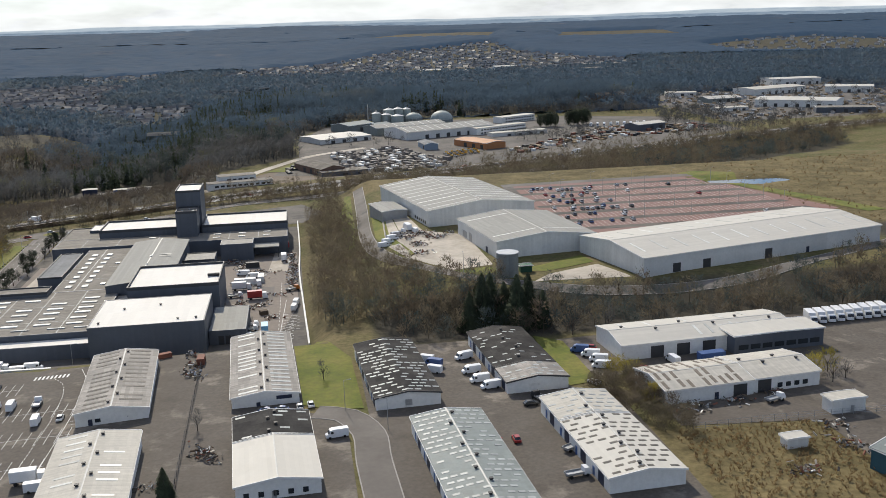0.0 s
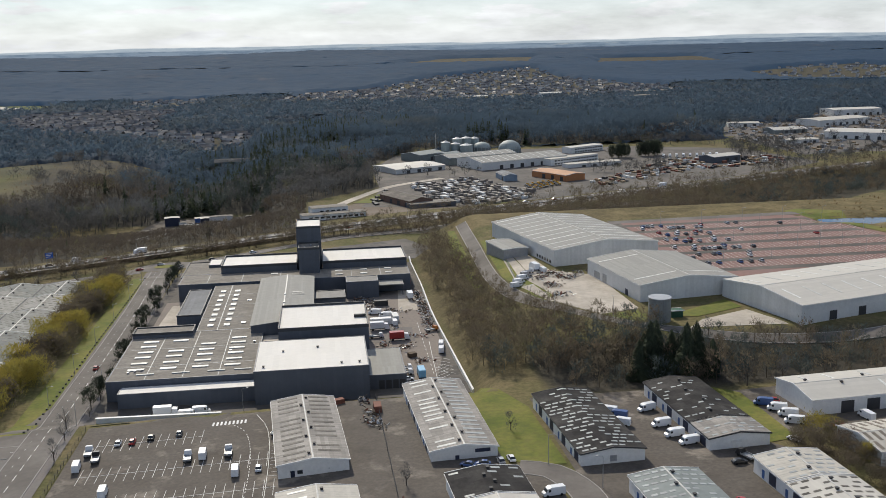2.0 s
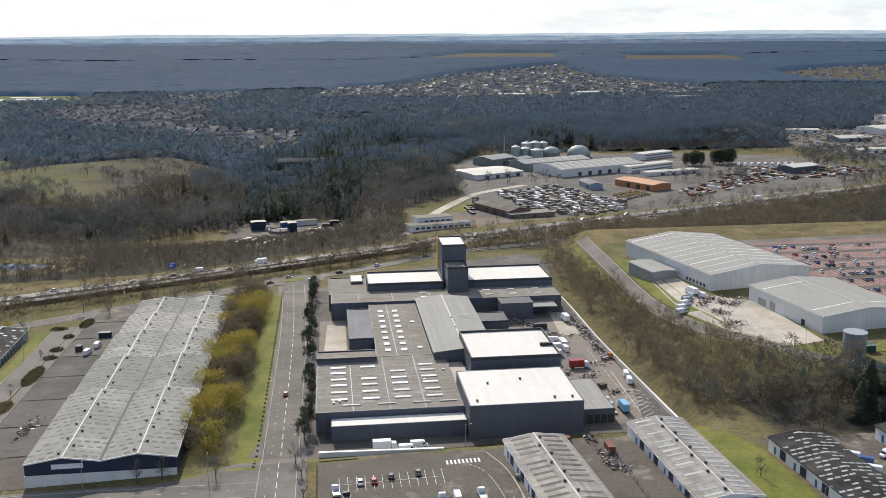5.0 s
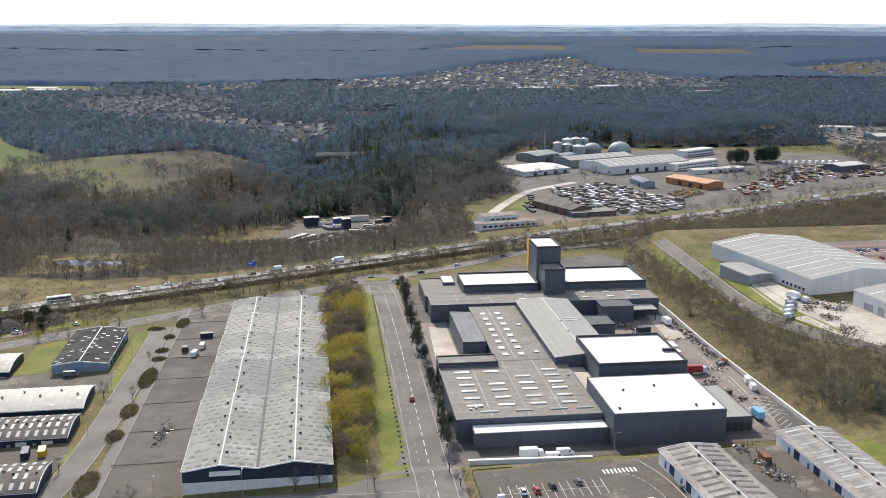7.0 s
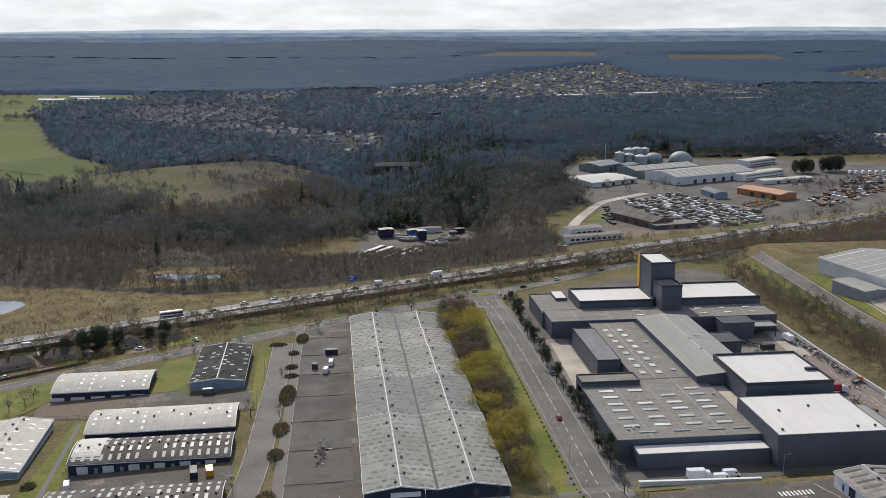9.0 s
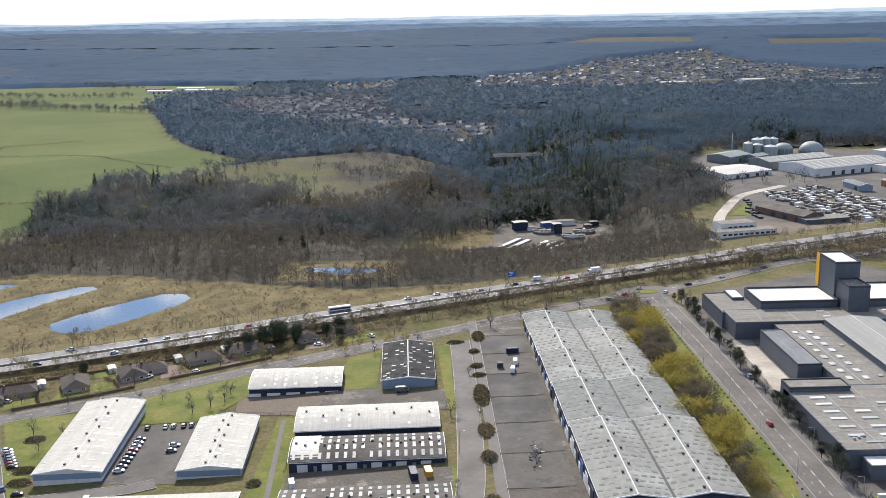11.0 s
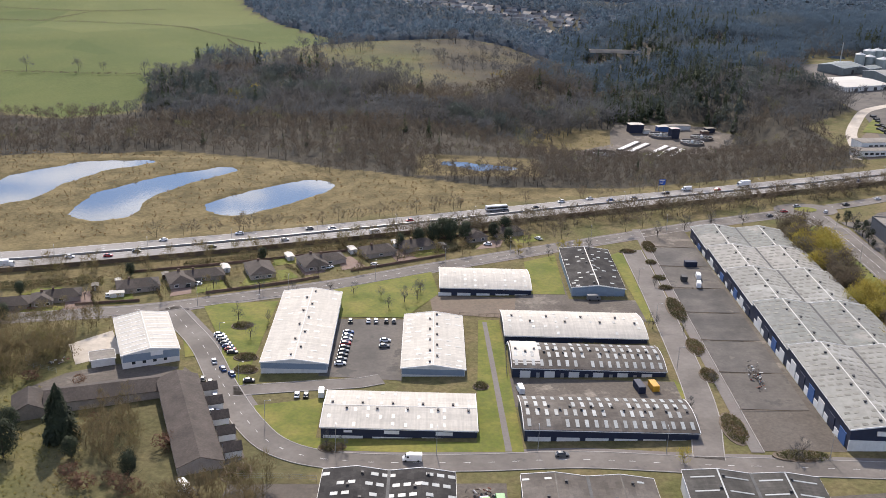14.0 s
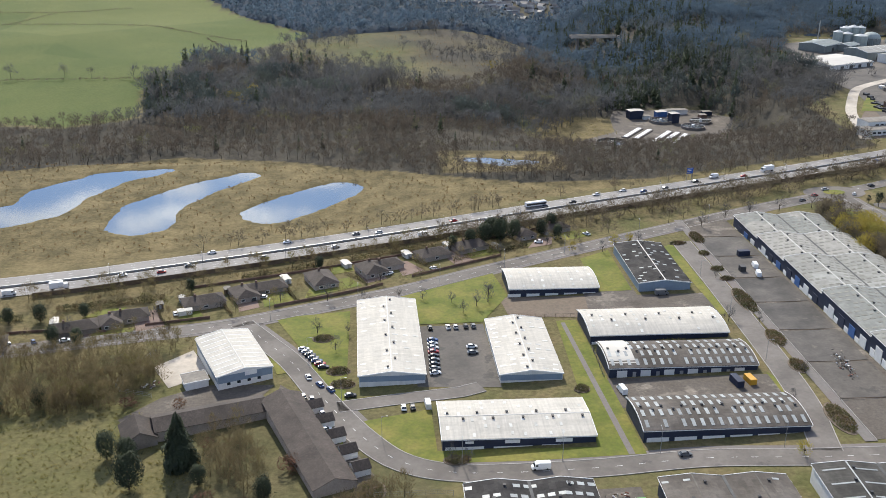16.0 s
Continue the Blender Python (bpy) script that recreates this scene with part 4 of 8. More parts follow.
def block(parent, W, y0, y1, eave, rise, roof, wall, ridges=1, base=-2.5, lift=0.0, lights=None, vents=None, fascia=TRIM, ridge=RIDGE, over=0.35, seed=0, arch=False):
    """A length of pitched building under parent, its ridges along y. lights: (along, rows on a slope, size across, size along, stagger, material, kept share)."""
    rnd = random.Random(seed)
    w = W / ridges
    top = [(-W / 2, eave)]
    for i in range(ridges):
        if arch:
            top += [(-W / 2 + w * (i + q / 12), eave + rise * (1 - (q / 6 - 1) ** 2)) for q in range(1, 13)]
        else:
            top += [(-W / 2 + w * (i + 0.5), eave + rise), (-W / 2 + w * (i + 1), eave)]
    top = [(x, z + lift) for x, z in top]
    part("wall", extrude_profile([(-W / 2, base + lift), (W / 2, base + lift), *reversed(top)], y0, y1), wall, parent)
    k = rise / (w / 2) * (2 if arch else 1)
    cap = [(-W / 2 - over, top[0][1] - over * k), *top[1:-1], (W / 2 + over, top[-1][1] - over * k)]
    cover = [(x, z + 0.05) for x, z in cap] + [(x, z + 0.2) for x, z in reversed(cap)]
    top_part = part("roof", extrude_profile(cover, y0 - 0.3, y1 + 0.3), roof, parent)
    if ridges > 1 and not arch:
        for i in range(1, ridges):
            x = -W / 2 + w * i
            part("valley_gutter", boxes((x - 0.45, x + 0.45, y0 - 0.28, y1 + 0.28, eave + lift + 0.22, eave + lift + 0.32)), VALLEY, parent, "dark valley gutter")
    if fascia:
        for y in (y0 - 0.34, y1 + 0.34):
            edge = [(x, z - 0.12) for x, z in cap] + [(x, z + 0.3) for x, z in reversed(cap)]
            part("bargeboard", extrude_profile(edge, y - 0.09, y + 0.09), fascia, parent)
        for s in (-1, 1):
            x = s * (W / 2 + over)
            part("gutter", boxes((x - 0.12, x + 0.12, y0 - 0.3, y1 + 0.3, top[0][1] - over * k - 0.14, top[0][1] - over * k + 0.06)), fascia, parent)
    for i in range(ridges):
        x = -W / 2 + w * (i + 0.5)
        if ridge and rise > 0.3 and not arch:
            z = eave + rise + lift + 0.2
            part("ridge_cap", extrude_profile([(x - 0.22, z - 0.22 * k), (x, z), (x + 0.22, z - 0.22 * k), (x + 0.22, z - 0.22 * k + 0.07), (x, z + 0.09), (x - 0.22, z - 0.22 * k + 0.07)], y0 - 0.35, y1 + 0.35), ridge, top_part)
        for s in (-1, 1):
            run = math.hypot(w / 2, rise)
            turn = s * math.atan2(rise, w / 2)
            if lights:
                along, rows, sx, sy, stagger, material, kept = lights
                me = shared_box(sx, sy, 0.06, material, "rooflight")
                for r in range(rows):
                    for a in range(along):
                        if rnd.random() > kept:
                            continue
                        u = (r + 0.5) / rows + (stagger * 0.5 / rows if a % 2 else 0) - stagger * 0.25 / rows
                        v = y0 + (a + 0.5) * (y1 - y0) / along
                        piece("rooflight", me, top_part, pose(x + s * u * w / 2, v, eave + rise + lift - (u * u if arch else u) * rise + 0.2, 0, math.degrees(math.atan(2 * u * s * rise / (w / 2)) if arch else turn), 0))
            if vents:
                number, u = vents
                for a in range(number):
                    v = y0 + (a + 0.5 + 0.25 * s) * (y1 - y0) / number
                    piece("roof_vent", vent_mesh(DARK_METAL), top_part, pose(x + s * u * w / 2, v, eave + rise + lift - (u * u if arch else u) * rise + 0.15))
    return top_part


def on_wall(parent, name, side, W, y0, y1, at, width, z0, height, material, deep=0.1, label=""):
    """A panel, door or window proud of one wall; at: metres along that wall from its middle."""
    ym = (y0 + y1) / 2
    b = {"S": (at - width / 2, at + width / 2, y0 - deep, y0 + 0.02), "N": (at - width / 2, at + width / 2, y1 - 0.02, y1 + deep),
         "W": (-W / 2 - deep, -W / 2 + 0.02, ym + at - width / 2, ym + at + width / 2), "E": (W / 2 - 0.02, W / 2 + deep, ym + at - width / 2, ym + at + width / 2)}[side]
    return part(name, boxes((*b, z0, z0 + height)), material, parent, label)


def shed(name, label, x, y, rot, W, L, eave, rise, roof, wall, category="industrial unit", z=None, group="", doors=(), band=None, **more):
    """One pitched unit. doors: (part name, side, at, width, foot, height, material)."""
    ob = thing(name, x, y, rot, label, category, group, z)
    block(ob, W, -L / 2, L / 2, eave, rise, roof, wall, seed=int(abs(x * 7 + y * 3)), **more)
    if band:
        material, z0, z1 = band
        for side, length in (("S", W), ("N", W), ("W", L), ("E", L)):
            on_wall(ob, "cladding_band", side, W, -L / 2, L / 2, 0, length - 0.3, z0, z1 - z0, material, 0.06)
    for p, side, at, width, foot, height, material in doors:
        on_wall(ob, p, side, W, -L / 2, L / 2, at, width, foot, height, material)
    return ob


def row_of(p, side, start, step, number, width, foot, height, material):
    return [(p, side, start + i * step, width, foot, height, material) for i in range(number)]


# the small units near the car park
GUNIT = "small industrial units"
BAY_DOORS = row_of("roller_door", "W", -19, 11.2, 4, 3.2, 0.1, 3.0, NAVY) + row_of("door", "W", -14.5, 11.2, 4, 1.1, 0.1, 2.2, ROLLER_BLUE)
NO_RIDGE = dict(fascia=DARK_METAL, ridge=None)
shed("industrial_unit", "low white unit under a streaked grey sheet roof", -55, 276, 4.3, 18.6, 48, 3.9, 1.3, ROOF_STREAK, WHITE_WALL, group=GUNIT,
     lights=(14, 1, 6.0, 1.1, 0.0, SOILED, 0.9), vents=(4, 0.1), doors=BAY_DOORS + [("door", "S", -5.5, 1.1, 0, 2.2, NAVY), ("window", "S", -3.6, 1.4, 1.2, 1.0, GLASS), ("vent_pipe", "S", 4.0, 0.3, 1.8, 0.3, STEEL)])
shed("industrial_unit", "long white unit under a pale streaked sheet roof", -14.5, 281, 3.0, 18.2, 54, 3.9, 1.3, ROOF_STREAK, WHITE_WALL, group=GUNIT, z=0.2,
     lights=(17, 1, 5.4, 1.1, 0.0, ROOFLIGHT_DIM, 0.85), vents=(5, 0.1), doors=BAY_DOORS + [("sign", "S", 5.0, 4.2, 2.6, 1.0, NAVY), ("door", "S", -2, 1.1, 0, 2.2, NAVY)])
shed("industrial_unit", "white unit with bright new white roof sheets", -51, 211, 3.5, 19, 44, 3.9, 1.3, ROOF_WHITE, WHITE_WALL, group=GUNIT,
     lights=(12, 1, 4.6, 0.9, 0.0, ROOFLIGHT, 0.7), vents=(4, 0.12), doors=BAY_DOORS[:6])
half = thing("industrial_unit", -10, 217, 3.5, "unit roofed half in black and half in pale sheets", "industrial unit", GUNIT)
block(half, 18.5, -19.5, 4.0, 3.9, 1.3, ROOF_CREAM, WHITE_WALL, seed=4)
block(half, 18.5, 4.0, 19.5, 3.9, 1.3, ROOF_DARK, WHITE_WALL, lights=(6, 2, 2.4, 0.9, 0.6, ROOFLIGHT_DIM, 0.25), vents=(2, 0.1), seed=5, ridge=None)
for i in range(5):
    on_wall(half, "window", "S", 18.5, -19.5, 19.5, -7 + i * 3.2, 1.2, 1.1, 1.2, GLASS)
on_wall(half, "door", "S", 18.5, -19.5, 19.5, -1.0, 1.0, 0, 2.2, STEEL)
shed("industrial_unit", "white unit with black sheet roof and scattered pale rooflights", 23.5, 267, 3.6, 17.6, 46, 3.9, 1.2, ROOF_DARK, WHITE_WALL, group=GUNIT, **NO_RIDGE,
     lights=(19, 4, 1.7, 0.8, 0.8, ROOFLIGHT_DIM, 0.62), doors=BAY_DOORS + [("window", "S", 0, 1.9, 1.1, 1.7, STEEL), ("crate", "S", 7, 3.0, 0, 0.6, STEEL)])
twin = thing("industrial_unit", 60, 271, 3.6, "white unit with black roof and paler sheets at one end", "industrial unit", GUNIT)
block(twin, 17.6, -23, -11, 3.9, 1.2, ROOF_STREAK, WHITE_WALL, lights=(5, 3, 1.7, 0.8, 0.8, ROOFLIGHT_DIM, 0.5), seed=8, **NO_RIDGE)
block(twin, 17.6, -11, 23, 3.9, 1.2, ROOF_DARK, WHITE_WALL, lights=(14, 4, 1.5, 0.7, 0.8, ROOFLIGHT_DIM, 0.2), vents=(2, 0.1), seed=9, **NO_RIDGE)
for q, side, at, width, foot, height, m in BAY_DOORS + [("sign", "S", -1, 3.0, 2.2, 0.7, PALE_CLAD)]:
    on_wall(twin, q, side, 17.6, -23, 23, at, width, foot, height, m)
shed("industrial_unit", "unit under a grey-green sheet roof with dim rooflights", 34, 202, 3.6, 17.8, 50, 3.9, 1.2, ROOF_GREEN, WHITE_WALL, group=GUNIT,
     lights=(19, 4, 1.6, 0.9, 0.8, ROOFLIGHT_DIM, 0.75), vents=(4, 0.1), doors=BAY_DOORS)
pale = thing("industrial_unit", 68.5, 209, 3.6, "long unit under a pale sheet roof with grey rooflights", "industrial unit", GUNIT)
block(pale, 17.6, 8, 24, 3.9, 1.2, ROOF_WHITE, WHITE_WALL, lights=(6, 3, 1.9, 0.8, 0.8, ROOFLIGHT_DIM, 0.7), vents=(1, 0.1), seed=11)
block(pale, 17.6, -24, 8, 3.9, 1.2, ROOF_CREAM, WHITE_WALL, lights=(12, 3, 1.9, 0.8, 0.8, SOILED, 0.8), vents=(3, 0.1), seed=12)
for q, side, at, width, foot, height, m in BAY_DOORS:
    on_wall(pale, q, side, 17.6, -24, 24, at, width, foot, height, m)
shed("industrial_unit", "white roofed unit with dark glazed office end", 120, 279, 94, 20.5, 58, 5.0, 1.6, ROOF_CREAM, WHITE_WALL, lights=(14, 1, 6.5, 0.9, 0, ROOFLIGHT, 0.3), vents=(3, 0.2),
     doors=row_of("roller_door", "W", -8, 8.5, 4, 4.2, 0, 4.0, DARK_METAL))
shed("office_block", "dark glazed flat office front with a pale roof", 141, 271, 4, 30, 11, 5.8, 0.25, ROOF_CREAM, CHARCOAL, "office", ridge=None, doors=row_of("window", "S", -12, 4, 7, 3.2, 1.4, 1.5, GLASS))
shed("industrial_unit", "patched white unit with grimy failing roof sheets", 103, 240, 96, 18.5, 26, 4.3, 1.5, ROOF_WHITE, WHITE_WALL, lights=(11, 2, 3.8, 1.0, 0.3, mat("stained_sheet", (0.2, 0.17, 0.14), 0.8, 0.3, 0.3, 1.0), 0.6), doors=[("roller_door", "W", -9, 4, 0, 3.6, DARK_METAL), ("door", "W", -2, 1.2, 0, 2.2, NAVY)])
shed("industrial_unit", "clean white unit with a row of front windows", 126, 243, 96, 18.5, 21, 4.3, 1.5, ROOF_WHITE, WHITE_WALL, vents=(2, 0.2), doors=row_of("window", "W", -6, 2.6, 4, 1.5, 1.1, 1.3, GLASS) + [("roller_door", "W", 6.5, 4, 0, 3.8, DARK_METAL)])
shed("portable_cabin", "white portable store cabin on the yard", 134, 217, 5, 9.5, 4.5, 3.8, 0.15, ROOF_WHITE, PALE_CLAD, "cabin", ridge=None, doors=[("door", "S", 1, 1, 0, 2, STEEL)])
shed("portable_cabin", "small weathered site cabin beside scrap", 111, 199, 5, 5.5, 3, 2.5, 0.1, ROOF_CREAM, PALE_CLAD, "cabin", ridge=None)
shed("industrial_unit", "blue-green steel unit with pale rooflights", 133, 176, 20, 16, 24, 5.0, 1.6, ROOF_GREEN, mat("teal_cladding", (0.03, 0.09, 0.12), 0.6, 0.15, 0.2, 1.0), lights=(6, 1, 4, 1, 0, ROOFLIGHT, 1.0))

# the long double-ridged warehouse, stepping down the slope
wh = thing("warehouse", -187, 406, 0.6, "very long twin-ridged warehouse with patchy grey sheet roof", "warehouse", z=-4.4)
cuts = (-100, -43, -1, 38, 70, 102)
for n, (a, b) in enumerate(zip(cuts, cuts[1:])):
    drop = -0.1 - 1.35 * n
    block(wh, 43.5, a, b, 6.2, 1.7, (ROOF_PALE, ROOF_AGED, ROOF_PALE, ROOF_NEWER, ROOF_AGED)[n], NAVY, ridges=2, lift=drop, base=-3.5, lights=(int((b - a) / 3.4), 4, 1.7, 1.2, 0.9, mat("dull_rooflight", (0.25, 0.245, 0.215), 0.85, 0.2, 0.4, 2.0, per=0.25, spec=0.1) if n == 0 else bpy.data.materials["dull_rooflight"], 0.85), vents=(max(2, int((b - a) / 11)), 0.14), seed=20 + n)
    for i in range(int((b - a) / 9)):
        y = a + 5 + i * 9
        m = (ROLLER_BLUE, PALE_CLAD, NAVY)[(i * 2 + n) % 3]
        part("roller_door", boxes((-21.95, -21.75, y - 2.4, y + 2.4, drop - 2.4, drop + 3.4)), m, wh)
        part("wall_panel", boxes((-21.9, -21.75, y + 2.7, y + 6.0, drop - 2.6, drop + 1.0)), WHITE_WALL, wh)
part("plinth", boxes((-21.9, 21.9, -100.2, -99.8, -2.0, 2.6)), PALE_CLAD, wh)
part("sign", boxes((-14, -5, -100.4, -100.0, 4.4, 5.8)), TRIM, wh, "white lettering board on the gable")

# the factory
fac = thing("factory", -75, 420, 0, "charcoal-clad factory with white and grey flat roofs and a stair tower", "factory", z=-5.5)


def fbox(name, x0, x1, y0, y1, z0, z1, material, label=""):
    return part(name, boxes((x0 + 75, x1 + 75, y0 - 420, y1 - 420, z0, z1)), material, fac, label)


def hall(x0, x1, y0, y1, h, roof, wall=CHARCOAL, parapet=0.0, label=""):
    """A flat-roofed hall with its wall, roof and parapet."""
    fbox("wall", x0, x1, y0, y1, -2, h, wall)
    r = fbox("roof", x0 + 0.3, x1 - 0.3, y0 + 0.3, y1 - 0.3, h + 0.004, h + 0.12, roof, label)
    p = max(parapet, 0.22)
    for b in ((x0 - 0.06, x1 + 0.06, y0 - 0.06, y0 + 0.35), (x0 - 0.06, x1 + 0.06, y1 - 0.35, y1 + 0.06), (x0 - 0.06, x0 + 0.35, y0 + 0.35, y1 - 0.35), (x1 - 0.35, x1 + 0.06, y0 + 0.35, y1 - 0.35)):
        fbox("parapet", *b, h - 0.3, h + p, CHARCOAL_ROOF if parapet > 0.3 else wall)
    return r


def roof_grid(roof, xs, ys, h, sx, sy, material=ROOFLIGHT, kept=1.0, seed=1):
    rnd = random.Random(seed)
    me = shared_box(sx, sy, 0.35, material, "rooflight")
    for y in ys:
        for x in xs:
            if rnd.random() < kept:
                piece("rooflight", me, roof, pose(x + 75, y - 420, h + 0.1))


r = hall(-123, -73.2, 335, 391, 7, FELT, label="grey felt roof with rooflights")
roof_grid(r, (-115, -104, -93, -82), (346, 353, 360, 366, 373, 379), 7, 5.6, 1.7, kept=0.92)
roof_grid(r, (-111, -99, -87, -78), (340.5,), 7, 6.0, 0.9, ROOFLIGHT_DIM)
for x, y in ((-117, 343), (-115, 344), (-113, 345), (-84, 362), (-76, 372)):
    piece("roof_vent", vent_mesh(STEEL), r, pose(x + 75, y - 420, 7.1))
r = hall(-99.8, -78.2, 391.2, 467, 7, FELT, label="grey felt roof with rooflights")
roof_grid(r, (-95, -88.5), (398, 406, 414, 422, 430, 438, 446, 454), 7, 2.4, 3.2, kept=0.95)
roof_grid(r, (-82,), (400, 412, 424, 436), 7, 1.9, 2.2, STEEL, 0.7)
for x in (-110.5, -98, -86):
    fbox("seam", x - 0.14, x + 0.14, 335.6, 390.6, 7.125, 7.16, ROOFLIGHT_DIM)
for y in (349.5, 369.8):
    fbox("seam", -122.4, -73.8, y - 0.14, y + 0.14, 7.165, 7.19, ROOFLIGHT_DIM)
fbox("seam", -91.9, -91.6, 391.8, 466.4, 7.125, 7.16, ROOFLIGHT_DIM)
for y in (409.7, 429.8, 448):
    fbox("seam", -99.2, -78.8, y - 0.12, y + 0.12, 7.165, 7.19, ROOFLIGHT_DIM)
for x in (-104, -88, -70, -36, -22):
    fbox("seam", x - 0.12, x + 0.12, 468, 486.4, 8.125, 8.16, ROOFLIGHT_DIM)
area("yard_slab", [(-121.5, 396), (-111, 396), (-111, 458), (-119, 460)], 0.2, CONCRETE)
hall(-123, -100.2, 385, 394, 8.6, FELT, parapet=0.6)
hall(-110, -100.2, 411, 455, 8.2, SLATE_FLAT, parapet=0.4)
ridge_hall = [(-12, -2), (12, -2), (12, 10), (0, 11.2), (-12, 10)]
bm = extrude_profile(ridge_hall, -36, 44)
bmesh.ops.translate(bm, verts=bm.verts, vec=(9, 0, 0))
part("wall", bm, CHARCOAL, fac)
bm = extrude_profile([(-12.4, 10.02), (0, 11.25), (12.4, 10.02), (12.4, 10.2), (0, 11.43), (-12.4, 10.2)], -36.3, 44.3)
bmesh.ops.translate(bm, verts=bm.verts, vec=(9, 0, 0))
r = part("roof", bm, ROOF_GREYMETAL, fac, "grey ridged sheet roof")
for y in (-8, 6):
    piece("roof_vent", vent_mesh(STEEL), r, pose(9, y, 11.3))
part("ridge_cap", boxes((8.75, 9.25, -36.2, 44.2, 11.42, 11.5)), RIDGE, r)
for y in (8, 11):
    part("roof_patch", boxes((12, 17, y - 0.35, y + 0.35, 11.2, 11.24)), RIDGE, r)
r = hall(-73, -35, 323, 357, 11.5, MEMBRANE, label="bright white membrane roof")
for x, y in ((-64, 343), (-52, 346), (-44, 327), (-70, 327), (-38, 327)):
    piece("roof_vent", vent_mesh(DARK_METAL), r, pose(x + 75, y - 420, 11.6))
hall(-66.5, -33, 364.5, 398, 13, MEMBRANE, parapet=1.0, label="bright white membrane roof")
fbox("roof_pipe", -38, -33.5, 377, 378.2, 13.3, 14.3, DARK_METAL)
hall(-78, -67, 357.3, 383.6, 6, CONCRETE)
hall(-118, -73.3, 327.5, 334.7, 5, MEMBRANE, label="white roofed lean-to")
hall(-34.6, -22, 331, 361, 5, ROOF_GREYMETAL)
r = hall(-117, -8, 467.5, 487, 8, FELT, label="grey felt roof with rooflights")
roof_grid(r, (-73, -42, -30, -18), (473, 481), 8, 3.4, 1.5, kept=0.9)
hall(-99, -62.2, 487.3, 512, 11, MEMBRANE, parapet=1.0, label="bright white membrane roof")
hall(-49.8, -8, 487.3, 517, 11, MEMBRANE, parapet=1.0, label="bright white membrane roof")
hall(-118, -99.4, 484, 518, 7.4, FELT, parapet=0.5)
hall(-107, -101, 505, 519, 8.6, MEMBRANE, parapet=0.3)
hall(-61, -51, 479, 493, 20, FELT, parapet=0.9)
for x, y in ((-58, 483), (-55, 487), (-53, 482)):
    piece("roof_vent", vent_mesh(STEEL), fac, pose(x + 75, y - 420, 20.1))
hall(-62, -50, 493.2, 515, 28, MEMBRANE, parapet=0.8)
fbox("panel", -62.3, -62.02, 511.5, 515.05, 1, 28.5, YELLOW, "tall yellow corner panel")
hall(-53.8, -40, 432, 446, 7, CHARCOAL_ROOF, parapet=0.4)
hall(-39, -24, 456, 467.2, 8, CHARCOAL_ROOF, parapet=0.3)
fbox("canopy", -27, -12, 458, 467.3, 5.2, 5.6, ROOF_GREYMETAL)
for x in (-26.5, -12.5):
    fbox("canopy_post", x - 0.15, x + 0.15, 458.3, 458.6, -1, 5.2, DARK_METAL)
for i in range(4):
    fbox("roller_door", -31.5 + i * 2.4, -29.6 + i * 2.4, 330.9, 331.02, 0, 3.2, DARK_METAL)
wall_w = thing("boundary_wall", -104, 313, -2.5, "low white rendered wall edging the car park", "wall")
part("wall", boxes((-18, 21, -0.4, 0.4, -4, 1.7)), WHITE_WALL, wall_w)
part("coping", boxes((-18.1, 21.1, -0.55, 0.55, 1.7, 1.95)), TRIM, wall_w)
edge_wall = thing("boundary_wall", 0, 0, 0, "pale low wall along the factory yard", "wall", z=0)
strip("wall", [(-3, 530), (-2.5, 470), (-3, 420), (-1.8, 370), (-0.5, 320)], 0.3, -0.3, -0.5, PALE_CLAD, edge_wall, height=2.0)

ROOF_SLATE = mat("slate_grey_roofing", (0.075, 0.072, 0.066), 0.9, 0.3, 0.08, 0.8, sheet=(1.0, 14.0, 0.12), tint=(0.1, 0.095, 0.086), streak=0.2, spec=0.1)
# the units of the western estate
GW = "estate units"
VIEW = dict(lights=(12, 3, 2.0, 0.9, 0.3, ROOFLIGHT, 0.5), vents=(5, 0.12))
shed("industrial_unit", "white roofed unit with two-tone blue gable", -382, 386, 2.2, 23, 64, 4.3, 1.5, ROOF_WHITE, PALE_CLAD, group=GW, z=-12.6, band=(BLUE_CLAD, 2.0, 4.1), **VIEW)
shed("industrial_unit", "short white roofed unit with blue gable band", -333, 375, 1.6, 21.8, 45, 4.3, 1.5, ROOF_WHITE, PALE_CLAD, group=GW, z=-12.0, band=(BLUE_CLAD, 2.0, 4.1), **VIEW)
shed("industrial_unit", "white roofed unit with dark glazed street front", -342, 322, 91.5, 23, 47.5, 4.3, 1.2, ROOF_WHITE, NAVY, group=GW, z=-11.3, lights=(12, 3, 1.8, 0.9, 0.3, ROOFLIGHT, 0.5), vents=(5, 0.15),
     doors=[("sign", "W", -13.8, 5.2, 2.4, 1.2, TRIM), ("sign", "W", 2.2, 4.6, 2.5, 1.2, TRIM), ("sign", "W", 15.5, 2.6, 2.7, 0.8, TRIM), ("wall_panel", "W", -13, 12, 0, 1.6, WHITE_WALL), ("wall_panel", "W", 2, 12, 0, 1.4, WHITE_WALL), ("wall_panel", "W", 17, 12, 0, 1.6, WHITE_WALL)])
shed("industrial_unit", "bright white roofed unit with dark front", -313, 440, 92, 23, 38, 4.0, 1.7, ROOF_WHITE, NAVY, group=GW, z=-12.2, arch=True, lights=(9, 3, 1.6, 1.0, 0.3, ROOFLIGHT, 0.7), doors=row_of("wall_panel", "W", -15, 8, 5, 5.5, 0, 1.8, WHITE_WALL))
